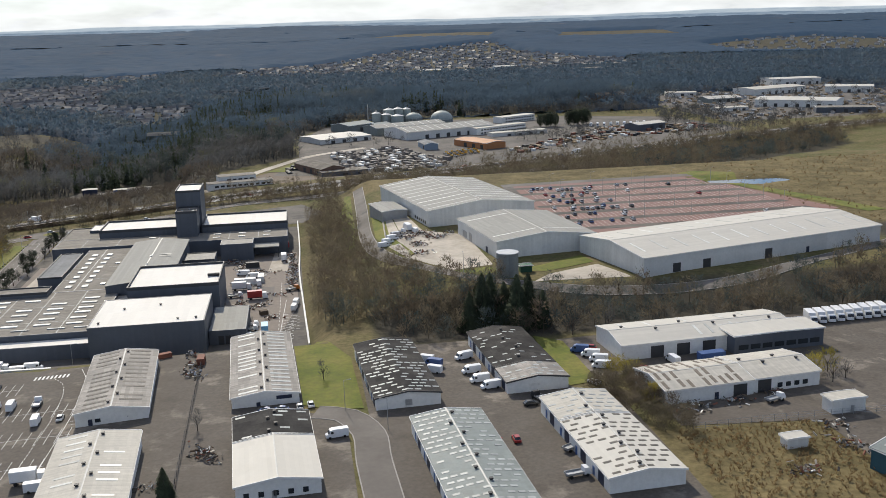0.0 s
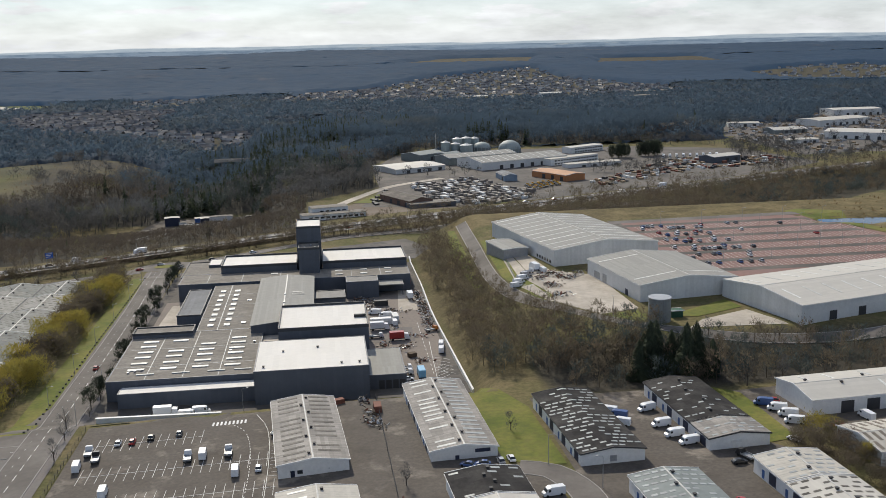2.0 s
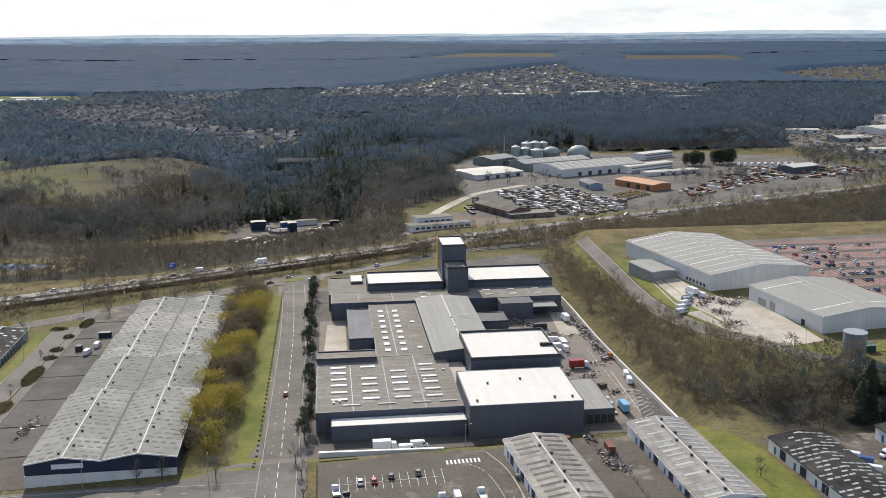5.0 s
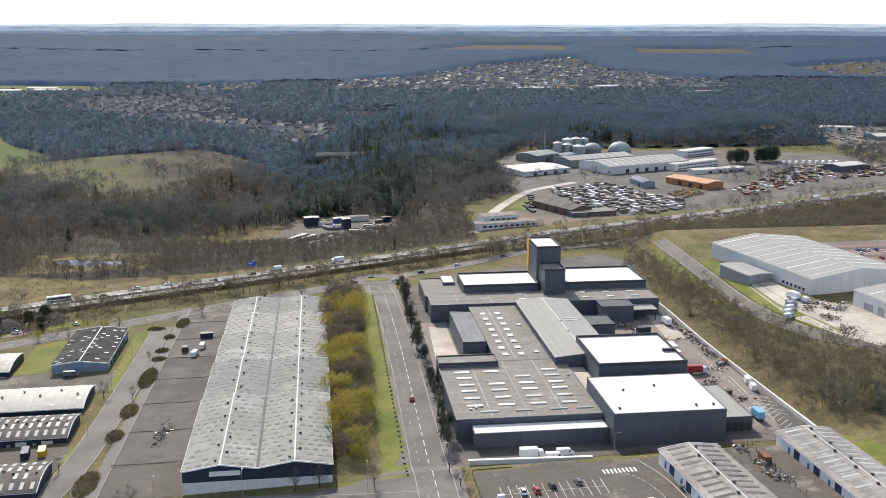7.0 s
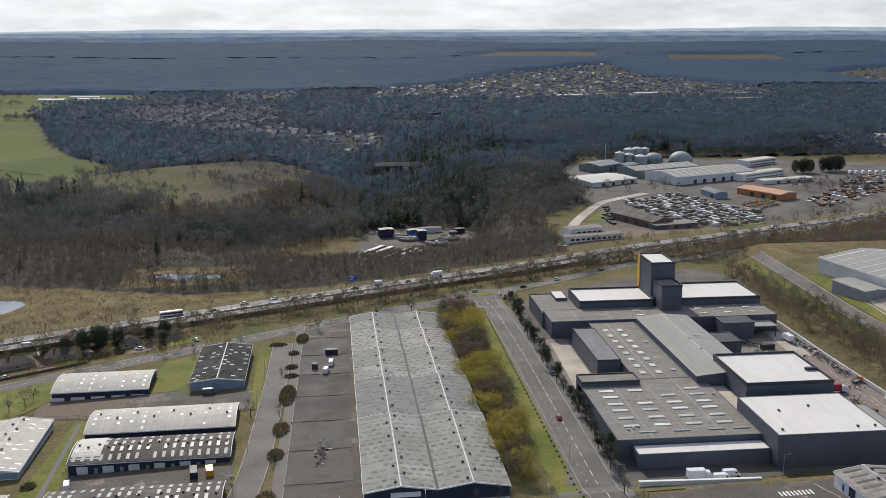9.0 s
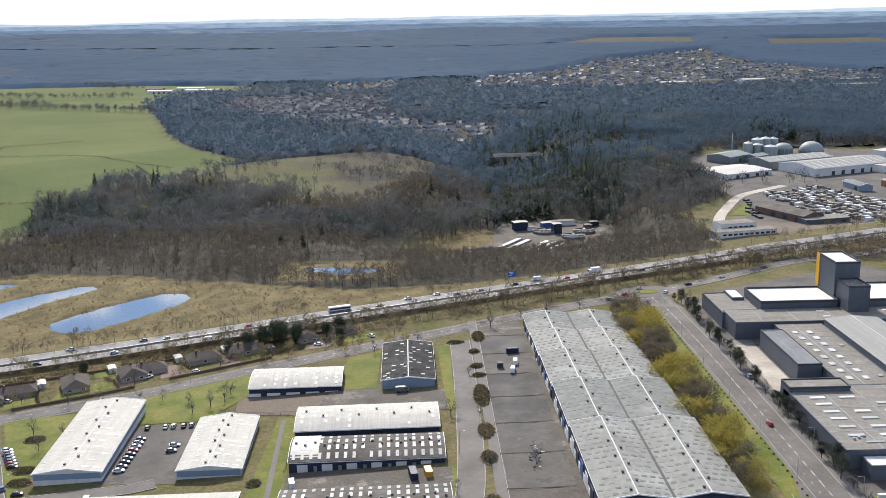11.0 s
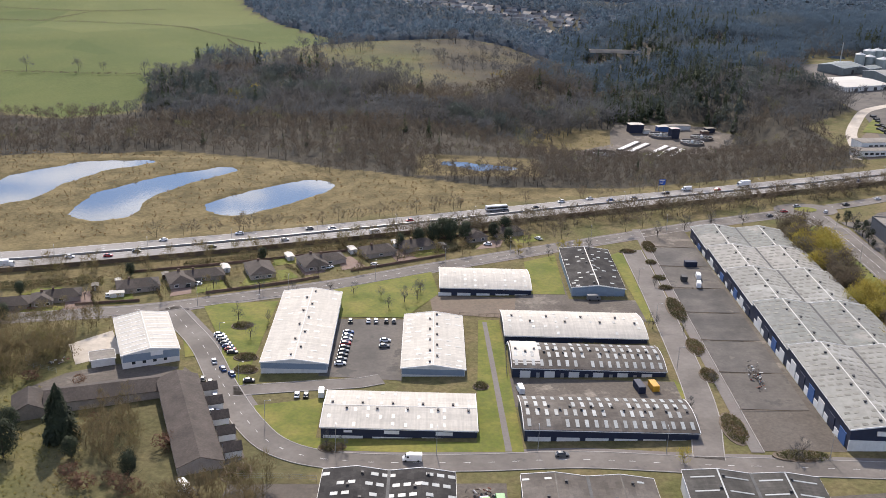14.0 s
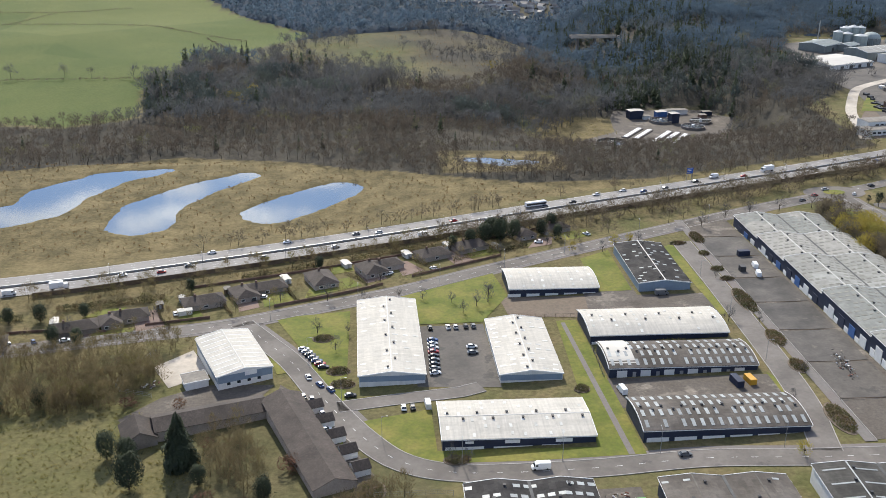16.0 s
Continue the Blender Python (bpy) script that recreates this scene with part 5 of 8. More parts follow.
shed("industrial_unit", "unit with black roof and pale rooflights, blue-grey walls", -266, 452, 1.0, 22, 47, 4.3, 1.3, ROOF_DARK, BLUE_CLAD, group=GW, z=-10.4, lights=(17, 3, 1.6, 1.0, 0.8, ROOFLIGHT_DIM, 0.35), vents=(4, 0.15), doors=row_of("window", "E", -16, 4.2, 8, 2.4, 1.0, 2.0, GLASS))
shed("industrial_unit", "cream roofed unit with deep dark eaves", -280.5, 392, 92, 23, 53, 4.1, 1.7, ROOF_WHITE, NAVY, group=GW, z=-10.6, arch=True, lights=(12, 3, 1.6, 1.0, 0.3, ROOFLIGHT, 0.5), vents=(4, 0.2), doors=row_of("wall_panel", "W", -22, 9, 6, 6, 0, 1.4, WHITE_WALL))
SLATS = dict(lights=(18, 2, 3.3, 1.1, 0.0, ROOFLIGHT_DIM, 0.88), vents=(8, 0.1), arch=True)
shed("industrial_unit", "dark weathered roof striped with long rooflights, navy doors", -279, 363, 91.5, 20, 53, 4.1, 1.6, ROOF_BROWN, NAVY, group=GW, z=-9.9, doors=row_of("roller_door", "W", -20, 8.4, 6, 3.6, 0, 3.0, PALE_CLAD) + row_of("door", "W", -16, 8.4, 5, 1.2, 0, 2.4, STEEL), **SLATS)
shed("industrial_unit", "dark roof striped with rooflights above navy front", -277.5, 320.5, 92, 20.5, 53, 4.1, 1.6, ROOF_BROWN, NAVY, group=GW, z=-8.7, doors=row_of("wall_panel", "W", -22, 8.8, 6, 7.0, 0, 1.5, WHITE_WALL), **SLATS)
patch_roof = thing("roof_patch", -300.5, 363, 91.5, "pale new sheets over the end of the dark roof", "roof sheet", z=-9.9)
arc = [(-10.2 + 20.4 * q / 12, 4.34 + 1.62 * (1 - (q / 6 - 1) ** 2)) for q in range(13)]
part("sheet", extrude_profile(arc + [(x, z + 0.05) for x, z in reversed(arc)], -4.8, 4.8), ROOF_CREAM, patch_roof)
shed("industrial_unit", "steel blue shed with ribbed white roof and boarded sign", -438.5, 374.5, 23, 19.5, 33, 5.0, 1.6, ROOF_WHITE, WHITE_WALL, group=GW, z=-14.0, band=(BLUE_CLAD, 2.2, 5.0), lights=(10, 1, 8.5, 0.35, 0, TRIM, 1.0), doors=[("sign", "S", 2, 4.2, 3.6, 1.7, TRIM)] + row_of("window", "S", -6, 3.6, 4, 1.2, 1.2, 1.0, GLASS))
shed("store", "small flat annex of white panels", -450, 361, 23, 8, 7, 2.8, 0.1, FELT, WHITE_WALL, "annex", z=-14.6, ridge=None)
shed("industrial_unit", "black sheet roof dotted with patched pale rooflights", -342, 254, 1.5, 36, 58, 5.0, 1.2, ROOF_DARK, PALE_CLAD, group=GW, z=-9.3, ridges=2, lights=(12, 3, 2.0, 1.5, 0.9, ROOFLIGHT_DIM, 0.75), vents=(5, 0.2), fascia=TRIM, ridge=None)
shed("industrial_unit", "brown weathered roof with white vents and dark walls", -288, 252, 0.5, 36, 60, 5.0, 1.0, ROOF_BROWN, NAVY, group=GW, z=-8.0, ridges=2, lights=(12, 3, 1.9, 0.9, 0.8, ROOFLIGHT_DIM, 0.12), vents=(4, 0.3), ridge=SOILED)
shed("industrial_unit", "grey barrel roof with long white rooflights", -244, 254, -1.5, 37, 60, 5.2, 1.0, ROOF_SLATE, PALE_CLAD, group=GW, z=-6.5, ridges=2, lights=(9, 1, 6.5, 0.6, 0.0, ROOFLIGHT_DIM, 1.0), vents=(5, 0.1), ridge=ROOFLIGHT_DIM)
# the brown pitched terrace of workshops in an L
shed("workshop", "long brown tiled workshop range with staggered front gables", -407.5, 316, 22, 13, 56, 3.6, 2.4, HOUSE_ROOF, HOUSE_WALL, "workshop", z=-12.6, fascia=None, ridge=None)
shed("workshop", "brown roofed rear range joined to the workshops", -440, 334, 110, 11, 36, 3.4, 2.0, HOUSE_ROOF, HOUSE_WALL, "workshop", z=-13.9, fascia=None, ridge=None)
shed("workshop", "brown tiled gabled end house of the range", -461, 325, 22, 10, 12, 3.6, 2.6, HOUSE_ROOF, HOUSE_WALL, "workshop", z=-14.9, fascia=None, ridge=None)
for i in range(5):
    px, py = -398.5 + 3.9 * (i - 2) * 1.05, 319.5 - 9.6 * (i - 2)
    shed("porch", "tiled porch with a white gable board", px, py, 112, 5.0, 5.0, 2.6, 1.5, HOUSE_ROOF, WHITE_WALL, "porch", z=G(px, py), fascia=None, ridge=None)

# ---- the big stores on the plateau ----
RS = dict(fascia=TRIM, ridge=RIDGE)
shed("retail_store", "large pale store with ribbed grey roof", 95.5, 410, 8, 44, 53, 7.0, 2.4, ROOF_GREYMETAL, PALE_CLAD, "retail store", z=6.3, lights=(3, 1, 19, 0.7, 0, ROOFLIGHT, 0.5), doors=[("door", "W", -14, 2.4, 0, 2.6, NAVY), ("roller_door", "W", 8, 4, 0, 4, STEEL), ("cladding_band", "W", 16, 6, 0.5, 3, STEEL)], **RS)
shed("retail_store", "tall pale store with a many-seamed grey roof", 78, 496, 11, 55, 82, 7.8, 3.2, ROOF_GREYMETAL, PALE_CLAD, "retail store", z=6.3, lights=(10, 1, 25, 0.9, 0, ROOFLIGHT, 1.0), doors=row_of("window", "W", -36, 3, 6, 1.6, 1, 1.4, GLASS), **RS)
shed("loading_canopy", "grey roofed open loading canopy", 43, 487, 11, 13, 24, 4.6, 0.5, ROOF_GREYMETAL, STEEL, "canopy", z=5.9, ridge=None)
shed("retail_store", "very long low cream store with pale roof seams", 176, 376, 104.6, 46, 118, 7.0, 2.4, ROOF_CREAM, PALE_CLAD, "retail store", z=6.3, lights=(12, 1, 11, 0.9, 0, ROOFLIGHT, 1.0), doors=[("roller_door", "W", 0, 3.5, 0, 4, DARK_METAL), ("roller_door", "W", 30, 3.5, 0, 3.5, DARK_METAL), ("door", "W", -20, 1.5, 0, 2.4, NAVY), ("roller_door", "W", 44, 3.5, 0, 3.5, DARK_METAL), ("door", "S", 6, 1.5, 0, 2.4, NAVY)], **RS)
tank = thing("water_tank", 76, 354, 0, "round grey steel tank beside the store", "tank")
bm = bmesh.new()
add_tube(bm, (0, 0, -1), (0, 0, 9), 4.2, 4.2, 24)
part("shell", bm, mat("tank_panels", (0.2, 0.215, 0.21), 0.6, 0.15, 0.2, 1.0, sheet=(1.4, 1.4, 0.1)), tank)
bm = bmesh.new()
add_tube(bm, (0, 0, 8.9), (0, 0, 9.25), 4.35, 4.35, 24)
part("rim", bm, STEEL, tank)
shed("kiosk", "small green plant kiosk by the tank", 84, 358, 0, 4.5, 3, 2.6, 0.1, mat("green_paint", (0.03, 0.1, 0.06), 0.6), mat("green_kiosk_wall", (0.03, 0.09, 0.055), 0.6), "kiosk", ridge=None)

# ---- far industrial estate ----
GF = "far industrial buildings"
YELLOW_FLATS = mat("pale_yellow_render", (0.6, 0.47, 0.24), 0.85, 0.15, 0.1, 0.8)
FAR_ESTATE = [(440, 950), (440, 1150), (490, 1300), (640, 1320), (700, 1440), (800, 1440), (800, 1180), (660, 960), (560, 940)]
OLD_SLATE = mat("dull_slate_cladding", (0.2, 0.225, 0.22), 0.7, 0.15, 0.1, 1.0, sheet=(1.0, 30.0, 0.06))
ORANGE_ROOF = mat("orange_roof", (0.5, 0.27, 0.15), 0.7, 0.15, 0.1, 1.0)
FAR_SHEDS = (
    (36, 960, 116, 44, 56, 4.5, 1.2, ROOF_CREAM, PALE_CLAD, "low works hall with pale roof"),
    (141, 972, 112, 48, 100, 7.5, 3.2, ROOF_GREYMETAL, PALE_CLAD, "large grey roofed works hall with pale roof strips"),
    (110, 1010, 112, 30, 80, 7.5, 2.4, ROOF_GREYMETAL, OLD_SLATE, "second grey roofed bay of the works hall"),
    (58, 1044, 130, 28, 36, 7, 2.2, ROOF_GREEN, OLD_SLATE, "grey-green works shed beside the silos"),
    (86, 1041, 130, 14, 22, 6, 1.5, ROOF_GREEN, OLD_SLATE, "small grey-green annexe below the silos"),
    (200, 969, 120, 12, 66, 6.5, 0.2, ROOF_WHITE, WHITE_WALL, "white two-storey office range with window bands"),
    (238, 1063, 121, 14, 50, 6.5, 0.2, ROOF_CREAM, WHITE_WALL, "white office range among far yards"),
    (213.5, 939, 105, 12, 60, 3.6, 0.4, ROOF_WHITE, PALE_CLAD, "low store with white roof"),
    (161, 862, 27, 22, 47, 5.5, 1.2, ORANGE_ROOF, ORANGE, "orange walled store with orange roof"),
    (15, 757.5, 24, 20, 49, 5, 2.4, ROOF_BROWN, BRICK, "long dark brick workshop beside the yard"),
    (32, 736, 103, 14, 36, 3.6, 0.2, FELT, CHARCOAL, "low dark flat-roofed shed"),
    (115, 867, 6, 12, 27, 5, 1.6, SLATE_FLAT, BLUE_CLAD, "blue-grey shed in the builders' yard"),
    (-42, 687.5, 102, 10, 45, 3.6, 0.2, FELT, WHITE_WALL, "white showroom with dark window band"),
    (-45, 699, 102, 12, 26, 7, 0.2, FELT, WHITE_WALL, "white two-storey showroom block"),
    (390, 1202, 108, 20, 42, 5, 3, ROOF_BROWN, BRICK, "brown workshop with pitched roof far off"),
    (343, 936, 113, 20, 36, 6, 1.4, ROOF_CREAM, CHARCOAL, "dark trade shed with white roof"),
    (523, 1165, 99, 24, 47, 5, 2.4, ROOF_CREAM, OLD_SLATE, "distant warehouse with pale pitched roof"),
    (582, 1076, 50, 50, 90, 8, 1.6, ROOF_CREAM, WHITE_WALL, "distant long white warehouse with dark doors"),
    (636, 1258, 109, 40, 93, 8, 1.4, ROOF_WHITE, PALE_CLAD, "distant warehouse with white roof"),
    (485, 1052, 97, 16, 39, 4, 0.4, ROOF_WHITE, PALE_CLAD, "distant low white roofed store"),
    (585, 985, 70, 20, 60, 6, 0.6, FELT, CHARCOAL, "distant dark walled warehouse"),
    (742, 1402, 91, 40, 77, 9, 1, ROOF_CREAM, PALE_CLAD, "distant warehouse with cream roof"),
    (737, 1232, 60, 40, 60, 8, 1, ROOF_CREAM, PALE_CLAD, "distant warehouse beside the wood"),
    (515, 1272, 75, 20, 40, 5, 1, ROOF_WHITE, PALE_CLAD, "distant yard shed with white roof"),
    (632, 2060, 100, 30, 100, 8, 1, FELT, OLD_SLATE, "long grey block at the far town's edge"),
    (690, 2180, 100, 30, 90, 9, 1, FELT, OLD_SLATE, "grey flat block in the far town"),
    (300, 2230, 96, 18, 60, 9, 2, ROOF_CREAM, YELLOW_FLATS, "row of pale yellow flats in the far town"),
    (395, 2260, 84, 18, 50, 9, 2, ROOF_BROWN, YELLOW_FLATS, "pale yellow flats in the far town"),
    (480, 2240, 100, 18, 55, 9, 2, ROOF_CREAM, WHITE_WALL, "row of white flats in the far town"),
    (-742, 2269, 80, 22, 90, 7, 2, ROOF_WHITE, PALE_CLAD, "far farm shed with bright pale roof"),
    (-850, 2300, 80, 20, 60, 6, 2, ROOF_CREAM, PALE_CLAD, "far farm shed with grey walls"),
    (-800, 2390, 80, 20, 70, 6, 2, ROOF_WHITE, PALE_CLAD, "far low farm shed"),
    (-880, 2370, 80, 20, 40, 6, 2, ROOF_BROWN, BRICK, "far brown farm shed"),
)
for x, y, rot, W, L, e, rise, roof, wall, label in FAR_SHEDS:
    if "office" in label or "showroom" in label:
        doors = [d for k in range(2 if e > 6 else 1) for d in row_of("window", "W", -L / 2 + 3, 4.0, int((L - 3) / 4), 2.6, 0.9 + 3.0 * k, 1.3, GLASS)]
    else:
        doors = row_of("roller_door", "W", -L / 2 + 6, 12, int((L - 6) / 12), 4, 0, min(4, e - 1.5), DARK_METAL)
    strips = (int(L / 9), 1, W * 0.4, 0.9, 0, ROOFLIGHT, 0.9) if rise > 2.2 and L > 70 else None
    shed("industrial_building", label, x, y, rot, W, L, e, rise, roof, wall, "industrial building", group=GF, base=-6, doors=doors, lights=strips, fascia=TRIM if rise > 0.5 and roof is not ROOF_BROWN else None, ridge=None)
# silos, gas holders and the stack of the works
SILO = mat("silo_shell", (0.3, 0.34, 0.33), 0.6, 0.12, 0.1, 0.6, sheet=(3.0, 3.0, 0.1))
SILO_LID = mat("silo_lid", (0.48, 0.5, 0.5), 0.6, 0.1, 0.2, 1.0)
for x, y, r, h in ((86, 1068, 5, 15), (97, 1070, 5.5, 13), (108, 1062, 7, 12), (101, 1084, 6, 17), (112, 1090, 6, 17), (122, 1094, 5, 16)):
    ob = thing("silo", x, y, 0, "round grey-green silo with pale conical lid", "silo", "works silos")
    bm = bmesh.new()
    add_tube(bm, (0, 0, -2), (0, 0, h), r, r, 20)
    part("shell", bm, SILO, ob)
    bm = bmesh.new()
    add_tube(bm, (0, 0, h - 0.2), (0, 0, h + 1.8), r + 0.25, 0.6, 20)
    part("lid", bm, SILO_LID, ob)
    bm = bmesh.new()
    add_tube(bm, (0, 0, h + 1.7), (0, 0, h + 2.6), 0.5, 0.5, 8)
    part("cap", bm, STEEL, ob)
for x, y, r, h in ((128, 1080, 9.5, 7), (160, 1084, 12.5, 4)):
    ob = thing("gas_dome", x, y, 0, "large domed grey gas holder", "gas holder", "works silos")
    bm = bmesh.new()
    bmesh.ops.create_uvsphere(bm, u_segments=28, v_segments=14, radius=1, matrix=pose(0, 0, h) @ Matrix.Diagonal((r, r, 9.5 if h < 5 else 6, 1)))
    part("dome", bm, SILO, ob)
    bm = bmesh.new()
    add_tube(bm, (0, 0, -2), (0, 0, h), r + 0.15, r + 0.15, 28)
    part("base", bm, OLD_SLATE, ob)
    bm = bmesh.new()
    for k in range(14):
        a = k * 2 * math.pi / 14
        add_tube(bm, (math.cos(a) * (r + 0.3), math.sin(a) * (r + 0.3), -1), (math.cos(a) * (r + 0.3), math.sin(a) * (r + 0.3), h + 0.8), 0.25, 0.25, 4)
    part("buttress", bm, STEEL, ob)
ob = thing("chimney_stack", 79, 1100, 0, "thin steel stack behind the works", "chimney")
bm = bmesh.new()
add_tube(bm, (0, 0, -1), (0, 0, 22), 0.7, 0.5, 10)
part("flue", bm, STEEL, ob)
part("plinth", boxes((-5, 5, -3, 3, -1, 1.8)), WHITE_WALL, ob)
# sewage works in the valley
SLUDGE = mat("dark_settled_water", (0.05, 0.052, 0.045), 0.25, 0.2, 0.1, 0.6, spec=0.5)
for x, y, r in ((-214, 768, 12.5), (-228, 748, 11), (-158, 840, 10), (-137, 819, 9.5), (-125, 838, 9), (-188, 744, 5.5)):
    ob = thing("settling_tank", x, y, 0, "round concrete settling tank of dark water", "settling tank", "sewage works tanks")
    bm = bmesh.new()
    ring = [[bm.verts.new((q * math.cos(k * math.pi / 16), q * math.sin(k * math.pi / 16), z)) for q, z in ((r, -3), (r, 2.2), (r - 0.7, 2.2), (r - 0.7, 0.2))] for k in range(32)]
    for k in range(32):
        for s in range(3):
            bm.faces.new((ring[k][s], ring[k - 31][s], ring[k - 31][s + 1], ring[k][s + 1]))
    part("wall", bm, FOOTWAY, ob)
    bm = bmesh.new()
    add_tube(bm, (0, 0, 0.2), (0, 0, 0.9), r - 0.72, r - 0.72, 32)
    part("water", bm, SLUDGE, ob)
    part("bridge", boxes((-r, r, -0.5, 0.5, 2.3, 2.6)), STEEL, ob)
    part("scraper_hub", boxes((-0.9, 0.9, -0.9, 0.9, 0.8, 3.2)), TRIM, ob)
for x, y, l in ((-190.5, 802, 34), (-183.5, 797, 34), (-164.5, 786, 38), (-159, 781, 38), (-170, 790, 38)):
    ob = thing("filter_bed", x, y, -33, "long white-covered filter channel", "filter bed", "sewage works channels")
    part("bed", boxes((-2.7, 2.7, -l / 2 - 0.6, l / 2 + 0.6, -1, 0.9)), FOOTWAY, ob)
    part("cover", boxes((-1.6, 1.6, -l / 2, l / 2, 0.9, 1.1)), TRIM, ob)
for x, y, w, l, h, wall in ((-177, 853, 12, 8, 7, NAVY), (-154, 857, 9, 6, 5, ROLLER_BLUE), (-148, 838, 7, 7, 8, NAVY), (-140, 868, 24, 6, 4, PALE_CLAD), (-120, 850, 6, 5, 4, BRICK), (-168, 850, 6, 5, 3, PALE_CLAD), (-113, 862, 8, 5, 4, NAVY)):
    shed("pump_house", "small flat-roofed pump house of the sewage works", x, y, 12, w, l, h, 0.3, ROOF_WHITE if h > 4 else FELT, wall, "pump house", fascia=None, ridge=None)
# viaduct over the wooded gorge
via = thing("bridge", -146, 1190, 4, "grey concrete road bridge over the wooded gorge", "bridge", z=-20)
part("deck", boxes((-29, 29, -4, 4, 0, 1.6)), FOOTWAY, via)
for y in (-4.2, 4.2):
    part("parapet", boxes((-29, 29, y - 0.2, y + 0.2, -0.4, 2.8)), CONCRETE, via)
for x in (-20, 0, 20):
    part("pier", boxes((x - 1, x + 1, -3, 3, -30, 0)), FOOTWAY, via)

# ---- bungalows along the motorway ----


def bungalow(x, y, rot, w, l, label):
    ob = thing("bungalow", x, y, rot, label, "house", "row of bungalows")
    part("wall", boxes((-w / 2, w / 2, -l / 2, l / 2, -2, 2.6)), HOUSE_WALL, ob)
    h, o = 2.6 + w * 0.22, 0.5
    a, b = w / 2 + o, l / 2 + o
    v = [(-a, -b, 2.55), (a, -b, 2.55), (a, b, 2.55), (-a, b, 2.55), (0, -b + a * 0.7, h), (0, b - a * 0.7, h)]
    roof = shape("roof", v, [(0, 3, 2, 1), (0, 1, 4), (1, 2, 5, 4), (2, 3, 5), (3, 0, 4, 5)], HOUSE_ROOF, ob)
    part("chimney", boxes((-0.5, 0.5, l * 0.2 - 0.4, l * 0.2 + 0.4, h - 1.2, h + 0.9)), BRICK, roof)
    for side, at in (("S", -w * 0.25), ("S", w * 0.25), ("E", -l * 0.25), ("E", l * 0.2), ("W", 0)):
        win = on_wall(ob, "window", side, w, -l / 2, l / 2, at, 1.8, 0.9, 1.2, TRIM)
        on_wall(win, "pane", side, w, -l / 2, l / 2, at, 1.5, 1.05, 0.9, GLASS, 0.13)
    on_wall(ob, "door", "E", w, -l / 2, l / 2, 0, 1.0, 0, 2.1, NAVY)
    return ob


for k, (x, y, rot, w, l) in enumerate(((-588, 405, 20, 10, 15), (-558, 402, 100, 10, 14), (-536, 398, 105, 10, 14), (-507, 411, 110, 9.5, 18), (-488, 421, 108, 9, 15), (-494, 416, 20, 8, 10), (-460, 433, 112, 10, 17), (-436, 446, 112, 9, 18), (-444, 440, 25, 10, 13), (-412, 453, 22, 11, 16), (-384, 468, 115, 9, 15), (-390, 463, 25, 11, 14), (-362, 480, 115, 10, 15), (-344, 489, 115, 10, 16), (-317, 504, 25, 10, 12), (-300, 511, 115, 9, 14), (-608, 418, 100, 10, 16))):
    bungalow(x, y, rot, w, l, "brown tiled bungalow with hipped roof in its garden" if k % 2 else "low harled bungalow with dark hipped tile roof")

# ---- trees ----
rng = np.random.default_rng(7)


def twig_cloud(n, radius, low, width, length, seed, lean=0.75):
    """Thin slivers that fan up and out through an egg-shaped crown one metre high, as (n, 3, 3)."""
    g = np.random.default_rng(seed)
    # boughs first, then the twigs that crowd round them
    k = max(4, int(n ** 0.5))
    ca, ct = g.uniform(0, 2 * np.pi, k), g.uniform(0, 1, k) ** 0.8
    cr = radius * np.sqrt(np.clip(1 - ((ct - 0.42) / 0.62) ** 2, 0.03, 1)) * np.sqrt(g.uniform(0.1, 1, k))
    pick = g.integers(0, k, n)
    spread = 0.22 * radius
    mid = np.stack([cr * np.cos(ca), cr * np.sin(ca), low + (0.97 - low) * ct], -1)[pick] + g.normal(0, spread, (n, 3))
    mid[:, 2] = np.clip(mid[:, 2], low * 0.7, 1.0)
    a, r = np.arctan2(mid[:, 1], mid[:, 0]), np.hypot(mid[:, 0], mid[:, 1])
    way = np.stack([np.cos(a) * lean * r / radius, np.sin(a) * lean * r / radius, np.full(n, 0.75)], -1) + g.normal(0, 0.28, (n, 3))
    way /= np.linalg.norm(way, axis=1)[:, None]
    side = np.cross(way, g.normal(0, 1, (n, 3)))
    side /= np.linalg.norm(side, axis=1)[:, None]
    L, Wd = length * g.uniform(0.6, 1.3, (n, 1)), width * g.uniform(0.6, 1.4, (n, 1))
    return np.stack([mid - way * L * 0.5 - side * Wd, mid - way * L * 0.5 + side * Wd, mid + way * L * 0.5], 1)


def trunk_slivers(r, top, sides=3):
    out = []
    for i in range(sides):
        a, b = 2 * math.pi * i / sides, 2 * math.pi * (i + 1) / sides
        out.append([[r * math.cos(a), r * math.sin(a), -0.08], [r * math.cos(b), r * math.sin(b), -0.08], [0, 0, top]])
    return np.array(out)


